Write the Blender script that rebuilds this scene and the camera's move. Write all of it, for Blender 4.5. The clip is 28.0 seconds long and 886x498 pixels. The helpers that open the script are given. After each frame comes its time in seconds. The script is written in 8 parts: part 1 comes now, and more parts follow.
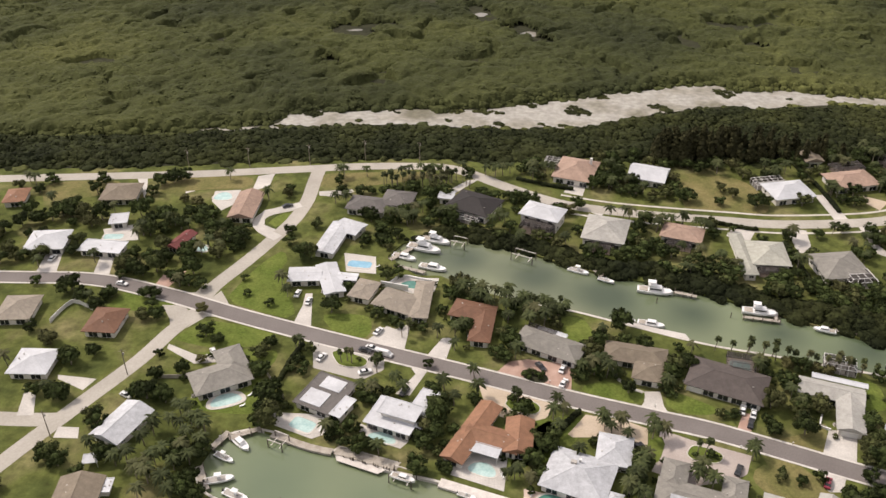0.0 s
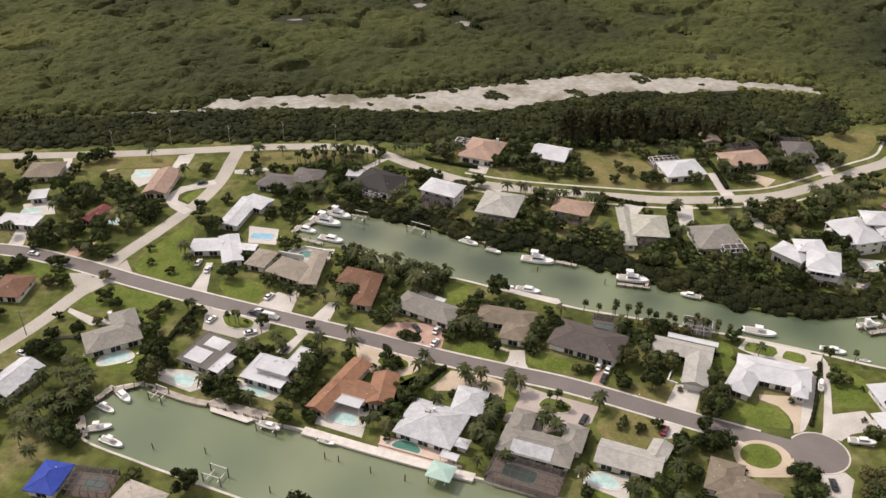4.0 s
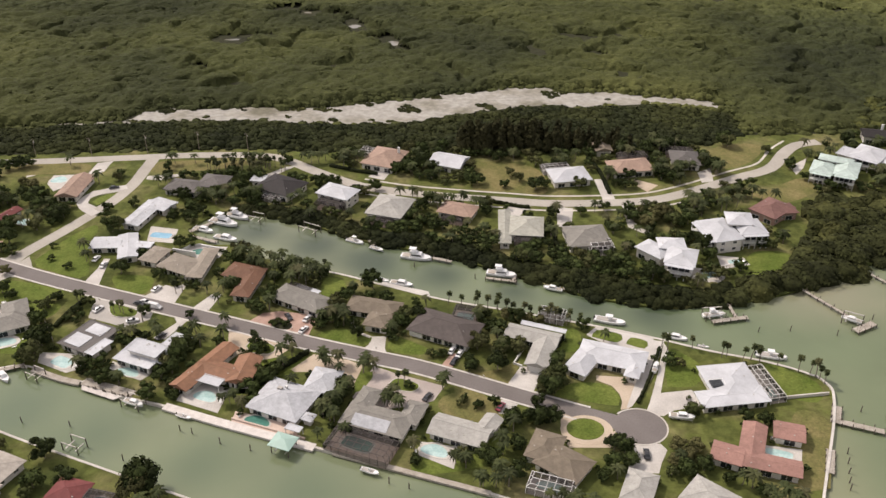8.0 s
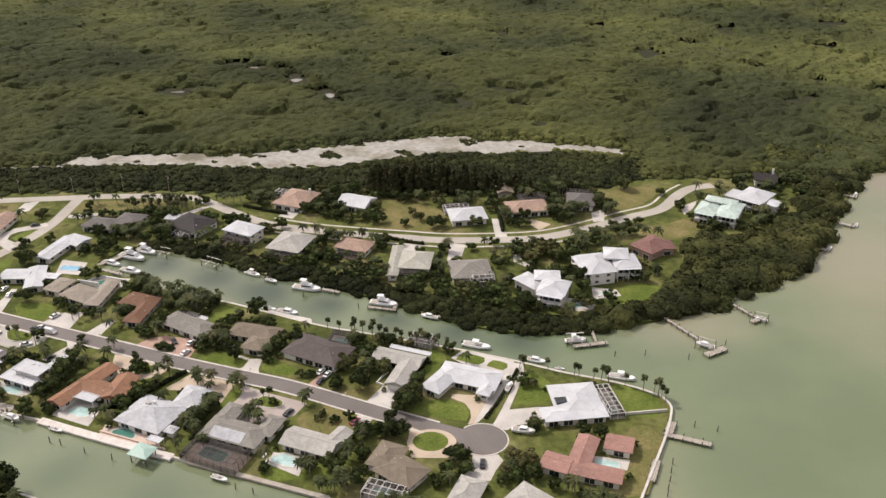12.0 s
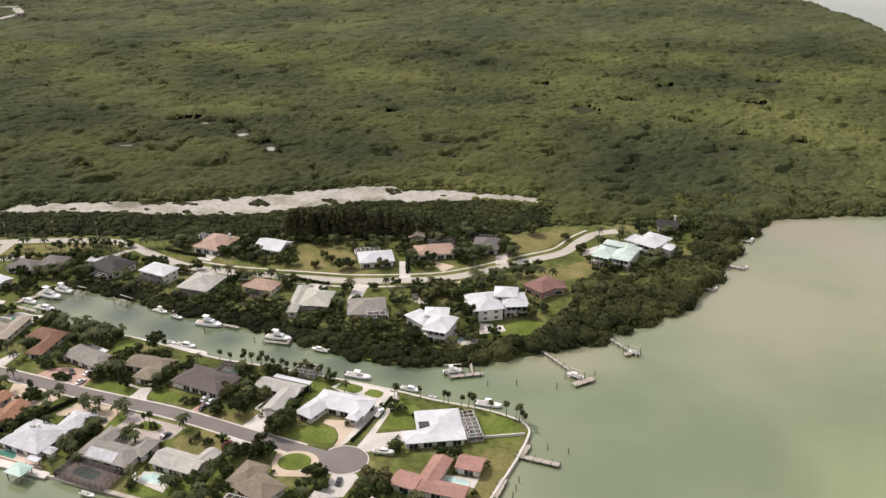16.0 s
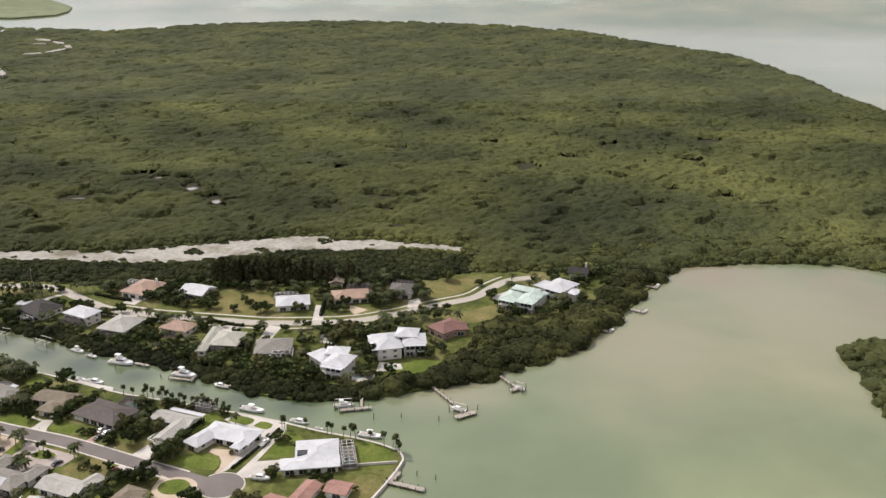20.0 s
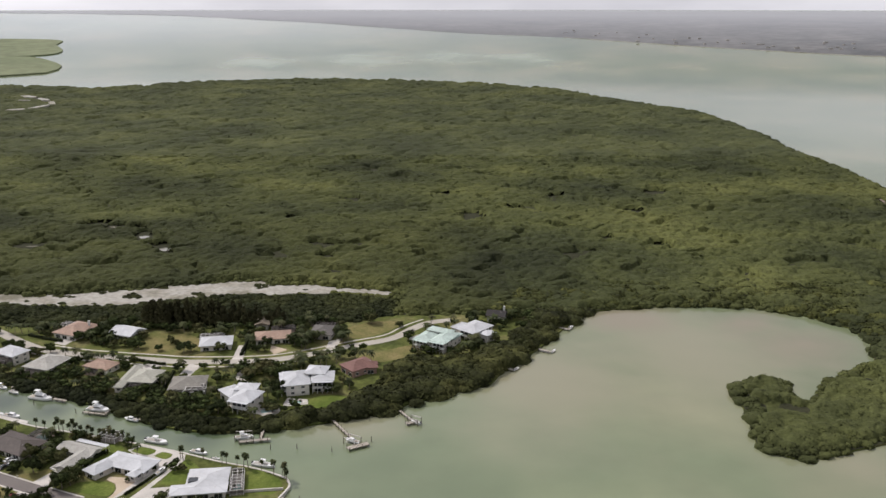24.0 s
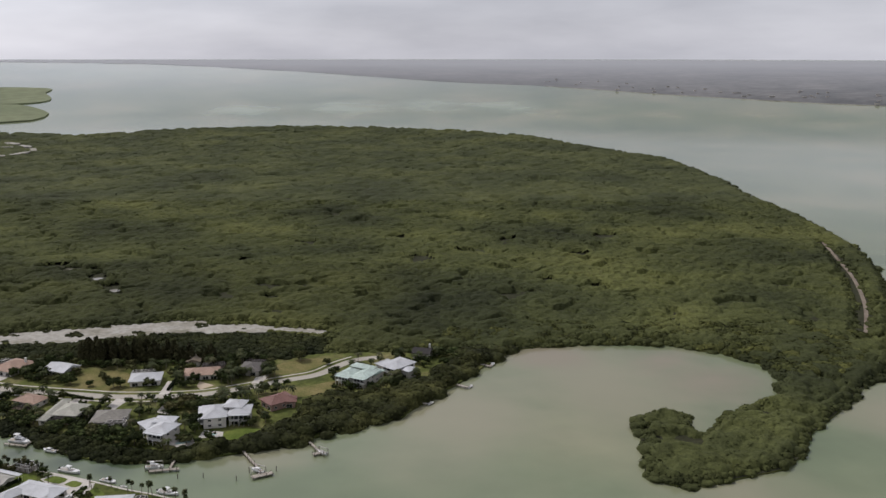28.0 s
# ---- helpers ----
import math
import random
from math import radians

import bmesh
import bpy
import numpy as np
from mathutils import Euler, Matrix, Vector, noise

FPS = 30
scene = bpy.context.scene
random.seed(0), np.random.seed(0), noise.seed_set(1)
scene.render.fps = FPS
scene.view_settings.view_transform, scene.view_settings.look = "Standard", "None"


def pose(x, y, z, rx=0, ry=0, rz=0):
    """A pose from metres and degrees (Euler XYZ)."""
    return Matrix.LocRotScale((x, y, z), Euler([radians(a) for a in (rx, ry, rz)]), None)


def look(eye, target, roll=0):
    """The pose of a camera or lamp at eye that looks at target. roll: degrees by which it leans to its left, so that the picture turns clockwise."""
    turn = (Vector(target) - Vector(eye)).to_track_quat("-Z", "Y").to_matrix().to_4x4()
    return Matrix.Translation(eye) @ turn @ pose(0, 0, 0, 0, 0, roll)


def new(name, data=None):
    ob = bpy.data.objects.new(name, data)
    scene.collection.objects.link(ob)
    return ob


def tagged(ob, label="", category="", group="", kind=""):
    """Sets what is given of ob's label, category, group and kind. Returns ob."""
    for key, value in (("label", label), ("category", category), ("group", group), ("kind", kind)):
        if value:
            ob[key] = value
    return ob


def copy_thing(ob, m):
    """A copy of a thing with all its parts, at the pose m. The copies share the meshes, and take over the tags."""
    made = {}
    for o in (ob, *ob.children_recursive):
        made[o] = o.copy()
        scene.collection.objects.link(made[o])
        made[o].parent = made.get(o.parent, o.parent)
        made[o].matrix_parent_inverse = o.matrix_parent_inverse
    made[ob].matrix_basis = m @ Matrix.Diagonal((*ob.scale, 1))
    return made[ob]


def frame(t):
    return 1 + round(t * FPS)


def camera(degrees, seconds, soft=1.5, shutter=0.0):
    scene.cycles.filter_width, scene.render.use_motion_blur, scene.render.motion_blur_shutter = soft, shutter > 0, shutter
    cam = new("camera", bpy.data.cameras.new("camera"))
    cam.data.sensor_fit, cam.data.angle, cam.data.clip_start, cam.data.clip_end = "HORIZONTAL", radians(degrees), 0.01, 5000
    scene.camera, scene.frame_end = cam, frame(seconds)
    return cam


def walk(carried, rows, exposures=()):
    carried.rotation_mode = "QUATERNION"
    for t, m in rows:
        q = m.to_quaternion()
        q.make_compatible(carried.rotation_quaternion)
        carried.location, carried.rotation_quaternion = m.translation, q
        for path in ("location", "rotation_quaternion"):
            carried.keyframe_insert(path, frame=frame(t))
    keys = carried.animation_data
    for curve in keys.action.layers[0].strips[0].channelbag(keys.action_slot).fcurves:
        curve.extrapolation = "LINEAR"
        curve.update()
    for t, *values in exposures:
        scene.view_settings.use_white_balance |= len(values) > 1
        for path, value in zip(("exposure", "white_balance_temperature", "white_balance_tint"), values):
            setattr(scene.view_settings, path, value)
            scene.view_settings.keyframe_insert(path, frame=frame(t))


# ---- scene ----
cam = camera(53.2, 28.0)
# seconds, x, y, z, yaw, pitch, roll
ROWS = [
    (0, 0, 0, 195, 0.03, -32.91, 0.24),
    (0.5, 4.45, -2.18, 195.1, 0.04, -32.91, 0.23),
    (1, 9.17, -4.54, 195.18, 0.04, -32.91, 0.23),
    (1.5, 14.13, -7.07, 195.26, 0.04, -32.91, 0.22),
    (2, 19.31, -9.73, 195.33, 0.05, -32.92, 0.22),
    (2.5, 24.68, -12.51, 195.39, 0.03, -32.93, 0.21),
    (3, 30.21, -15.39, 195.43, 0.01, -32.95, 0.21),
    (3.5, 35.89, -18.36, 195.47, -0.01, -32.97, 0.2),
    (4.5, 47.6, -24.47, 195.53, -0.03, -32.91, 0.19),
    (5.5, 59.68, -30.75, 195.56, -0.04, -32.85, 0.18),
    (6, 65.82, -33.92, 195.56, -0.02, -32.75, 0.18),
    (6.5, 72, -37.1, 195.56, -0.01, -32.48, 0.17),
    (7, 78.23, -40.29, 195.56, 0, -32.05, 0.17),
    (7.5, 84.48, -43.48, 195.54, 0.03, -31.53, 0.16),
    (8, 90.76, -46.67, 195.53, 0.05, -31.02, 0.16),
    (9, 103.33, -53, 195.49, 0.11, -29.99, 0.15),
    (10, 115.91, -59.27, 195.44, 0.16, -29, 0.14),
    (11, 128.44, -65.49, 195.38, 0.19, -28.04, 0.13),
    (12, 140.93, -71.63, 195.31, 0.23, -27.08, 0.11),
    (13, 153.34, -77.73, 195.25, 0.25, -26.09, 0.1),
    (14, 165.68, -83.8, 195.2, 0.28, -25.08, 0.09),
    (15, 177.95, -89.85, 195.15, 0.3, -24.07, 0.08),
    (16, 190.17, -95.9, 195.12, 0.3, -23.07, 0.07),
    (17, 202.34, -101.99, 195.11, 0.29, -22.07, 0.06),
    (18, 214.47, -108.12, 195.13, 0.3, -21.07, 0.05),
    (19, 226.57, -114.31, 195.17, 0.32, -20.09, 0.04),
    (20, 238.66, -120.56, 195.25, 0.3, -19.1, 0.03),
    (21, 250.73, -126.86, 195.36, 0.27, -18.09, 0.02),
    (22, 262.78, -133.19, 195.52, 0.26, -17.13, 0.01),
    (23, 274.79, -139.52, 195.73, 0.24, -16.27, 0),
    (24, 286.74, -145.8, 195.99, 0.22, -15.51, -0.01),
    (25, 298.59, -151.95, 196.31, 0.18, -14.7, -0.02),
    (26, 310.29, -157.88, 196.69, 0.15, -13.92, -0.03),
    (27, 321.77, -163.48, 197.15, 0.12, -13.2, -0.04),
    (28, 332.92, -168.6, 197.68, 0.05, -12.51, -0.05),
]
EXPOSURES = [(0, 0.08, 6900, 18), (6, -0.03, 6900, 19), (12, 0.05, 6800, 18), (17, 0.18, 6700, 17), (21, 0.02, 6600, 16), (24, -0.22, 6450, 16), (28, -0.6, 6300, 16)]
walk(cam, [(t, pose(x, y, z, 90 + pitch, roll, yaw)) for t, x, y, z, yaw, pitch, roll in ROWS], EXPOSURES)

# ---- light ----
SUN_EL, SUN_AZ = 50.0, -58.0      # degrees: height, and turn from straight ahead (minus: to the left)
world = bpy.data.worlds.new("overcast_sky")
scene.world = world
world.use_nodes = True
wn, wl = world.node_tree.nodes, world.node_tree.links
wn.clear()
w_out = wn.new("ShaderNodeOutputWorld")
w_bg = wn.new("ShaderNodeBackground")
w_sky = wn.new("ShaderNodeTexSky")
w_sky.sky_type, w_sky.sun_disc = "NISHITA", False
w_sky.sun_elevation, w_sky.sun_rotation = radians(SUN_EL), radians(SUN_AZ)
w_dim = wn.new("ShaderNodeMix"); w_dim.data_type = "RGBA"; w_dim.blend_type = "MULTIPLY"
w_dim.inputs[0].default_value = 1.0
w_dim.inputs[7].default_value = (0.1, 0.1, 0.1, 1)
w_co = wn.new("ShaderNodeTexCoord")
w_map = wn.new("ShaderNodeMapping"); w_map.inputs["Scale"].default_value = (2.2, 2.2, 9.0)
w_noise = wn.new("ShaderNodeTexNoise")
w_noise.inputs["Scale"].default_value, w_noise.inputs["Detail"].default_value = 1.6, 6.0
w_ramp = wn.new("ShaderNodeValToRGB")
w_ramp.color_ramp.elements[0].position, w_ramp.color_ramp.elements[0].color = 0.32, (0.49, 0.505, 0.54, 1)
w_ramp.color_ramp.elements[1].position, w_ramp.color_ramp.elements[1].color = 0.68, (0.73, 0.745, 0.77, 1)
w_mix = wn.new("ShaderNodeMix"); w_mix.data_type = "RGBA"
w_mix.inputs[0].default_value = 0.9
wl.new(w_sky.outputs[0], w_dim.inputs[6])
wl.new(w_co.outputs["Generated"], w_map.inputs[0])
wl.new(w_map.outputs[0], w_noise.inputs["Vector"])
wl.new(w_noise.outputs[0], w_ramp.inputs[0])
wl.new(w_dim.outputs[2], w_mix.inputs[6])
wl.new(w_ramp.outputs[0], w_mix.inputs[7])
w_dir = wn.new("ShaderNodeVectorMath"); w_dir.operation = "DOT_PRODUCT"
w_dir.inputs[1].default_value = (math.sin(radians(SUN_AZ)) * math.cos(radians(SUN_EL)), math.cos(radians(SUN_AZ)) * math.cos(radians(SUN_EL)), math.sin(radians(SUN_EL)))
w_glow = wn.new("ShaderNodeMapRange"); w_glow.interpolation_type = "SMOOTHSTEP"
w_glow.inputs["From Min"].default_value, w_glow.inputs["From Max"].default_value = 0.35, 1.0
w_glow.inputs["To Min"].default_value, w_glow.inputs["To Max"].default_value = 0.94, 2.1
w_veil = wn.new("ShaderNodeMix"); w_veil.data_type = "RGBA"; w_veil.blend_type = "MULTIPLY"
w_veil.inputs[0].default_value = 1.0
wl.new(w_co.outputs["Generated"], w_dir.inputs[0])
wl.new(w_dir.outputs["Value"], w_glow.inputs[0])
wl.new(w_mix.outputs[2], w_veil.inputs[6]); wl.new(w_glow.outputs[0], w_veil.inputs[7])
w_sep = wn.new("ShaderNodeSeparateXYZ")
w_low = wn.new("ShaderNodeMapRange"); w_low.interpolation_type = "SMOOTHSTEP"     # haze lightens the sky towards the horizon
w_low.inputs["From Min"].default_value, w_low.inputs["From Max"].default_value = 0.0, 0.3
w_low.inputs["To Min"].default_value, w_low.inputs["To Max"].default_value = 1.5, 1.0
w_haze = wn.new("ShaderNodeMix"); w_haze.data_type = "RGBA"; w_haze.blend_type = "MULTIPLY"
w_haze.inputs[0].default_value = 1.0
wl.new(w_co.outputs["Generated"], w_sep.inputs[0]); wl.new(w_sep.outputs[2], w_low.inputs[0])
wl.new(w_veil.outputs[2], w_haze.inputs[6]); wl.new(w_low.outputs[0], w_haze.inputs[7])
wl.new(w_haze.outputs[2], w_bg.inputs[0])
w_bg.inputs[1].default_value = 0.94
wl.new(w_bg.outputs[0], w_out.inputs[0])
sun = new("sun", bpy.data.lights.new("sun", "SUN"))
sun.data.energy, sun.data.angle, sun.data.color = 3.05, radians(7), (1.0, 0.95, 0.85)
_el, _az = radians(SUN_EL), radians(SUN_AZ)
sun.matrix_world = look((0, 0, 0), (-math.sin(_az) * math.cos(_el), -math.cos(_az) * math.cos(_el), -math.sin(_el)))


# ---- materials ----
def mat(name, tones, scale=0.5, rough=0.8, fine=0.0, fine_amt=0.25, bump=0.0, bump_scale=None, metal=0.0, spec=0.3, rnd=0.0, isle_rnd=0.0, stops=(0.3, 0.7), space="Object", stipple=0.0, stipple_scale=1.1, odd=None):
    """A surface whose colour wanders between the tones, with a finer grain and relief on top."""
    m = bpy.data.materials.new(name)
    m.use_nodes = True
    n, l = m.node_tree.nodes, m.node_tree.links
    b = n["Principled BSDF"]
    b.inputs["Roughness"].default_value, b.inputs["Metallic"].default_value = rough, metal
    b.inputs["Specular IOR Level"].default_value = spec
    co = n.new("ShaderNodeTexCoord")
    big = n.new("ShaderNodeTexNoise")
    big.inputs["Scale"].default_value, big.inputs["Detail"].default_value = scale, 4.0
    l.new(co.outputs[space], big.inputs["Vector"])
    ramp = n.new("ShaderNodeValToRGB")
    ramp.color_ramp.elements[0].position, ramp.color_ramp.elements[1].position = stops
    ramp.color_ramp.elements[0].color, ramp.color_ramp.elements[1].color = (*tones[0], 1), (*tones[-1], 1)
    for k, c in enumerate(tones[1:-1]):
        e = ramp.color_ramp.elements.new(stops[0] + (stops[1] - stops[0]) * (k + 1) / (len(tones) - 1))
        e.color = (*c, 1)
    l.new(big.outputs[0], ramp.inputs[0])
    colour = ramp.outputs[0]
    if fine:
        small = n.new("ShaderNodeTexNoise")
        small.inputs["Scale"].default_value, small.inputs["Detail"].default_value = fine, 3.0
        l.new(co.outputs[space], small.inputs["Vector"])
        span = n.new("ShaderNodeMapRange")
        span.inputs["From Min"].default_value, span.inputs["From Max"].default_value = 0.25, 0.75
        span.inputs["To Min"].default_value, span.inputs["To Max"].default_value = 1 - fine_amt, 1 + fine_amt
        l.new(small.outputs[0], span.inputs[0])
        mul = n.new("ShaderNodeMix"); mul.data_type = "RGBA"; mul.blend_type = "MULTIPLY"
        mul.inputs[0].default_value = 1.0
        l.new(colour, mul.inputs[6]); l.new(span.outputs[0], mul.inputs[7])
        colour = mul.outputs[2]
    if stipple:
        dots = n.new("ShaderNodeTexNoise")
        dots.inputs["Scale"].default_value, dots.inputs["Detail"].default_value, dots.inputs["Roughness"].default_value = stipple_scale, 5.0, 0.7
        l.new(co.outputs[space], dots.inputs["Vector"])
        span = n.new("ShaderNodeMapRange")
        span.inputs["From Min"].default_value, span.inputs["From Max"].default_value = 0.3, 0.7
        span.inputs["To Min"].default_value, span.inputs["To Max"].default_value = 1 - stipple, 1 + stipple
        l.new(dots.outputs[0], span.inputs[0])
        mul = n.new("ShaderNodeMix"); mul.data_type = "RGBA"; mul.blend_type = "MULTIPLY"
        mul.inputs[0].default_value = 1.0
        l.new(colour, mul.inputs[6]); l.new(span.outputs[0], mul.inputs[7])
        colour = mul.outputs[2]
    if rnd:
        info = n.new("ShaderNodeObjectInfo")
        span = n.new("ShaderNodeMapRange")
        span.inputs["To Min"].default_value, span.inputs["To Max"].default_value = 1 - rnd, 1 + rnd
        l.new(info.outputs["Random"], span.inputs[0])
        mul = n.new("ShaderNodeMix"); mul.data_type = "RGBA"; mul.blend_type = "MULTIPLY"
        mul.inputs[0].default_value = 1.0
        l.new(colour, mul.inputs[6]); l.new(span.outputs[0], mul.inputs[7])
        colour = mul.outputs[2]
    if odd:
        info = n.new("ShaderNodeObjectInfo")
        span = n.new("ShaderNodeMapRange")
        span.inputs["From Min"].default_value, span.inputs["To Max"].default_value = 0.7, 0.75
        l.new(info.outputs["Random"], span.inputs[0])
        mul = n.new("ShaderNodeMix"); mul.data_type = "RGBA"
        mul.inputs[7].default_value = (*odd, 1)
        l.new(span.outputs[0], mul.inputs[0]); l.new(colour, mul.inputs[6])
        colour = mul.outputs[2]
    if isle_rnd:
        info = n.new("ShaderNodeNewGeometry")
        span = n.new("ShaderNodeMapRange")
        span.inputs["To Min"].default_value, span.inputs["To Max"].default_value = 1 - isle_rnd, 1 + isle_rnd
        l.new(info.outputs["Random Per Island"], span.inputs[0])
        mul = n.new("ShaderNodeMix"); mul.data_type = "RGBA"; mul.blend_type = "MULTIPLY"
        mul.inputs[0].default_value = 1.0
        l.new(colour, mul.inputs[6]); l.new(span.outputs[0], mul.inputs[7])
        colour = mul.outputs[2]
    l.new(colour, b.inputs["Base Color"])
    if bump:
        bn = n.new("ShaderNodeTexNoise")
        bn.inputs["Scale"].default_value, bn.inputs["Detail"].default_value = bump_scale or fine or scale, 3.0
        l.new(co.outputs[space], bn.inputs["Vector"])
        bp = n.new("ShaderNodeBump")
        bp.inputs["Strength"].default_value, bp.inputs["Distance"].default_value = 1.0, bump
        l.new(bn.outputs[0], bp.inputs["Height"]); l.new(bp.outputs[0], b.inputs["Normal"])
    return m


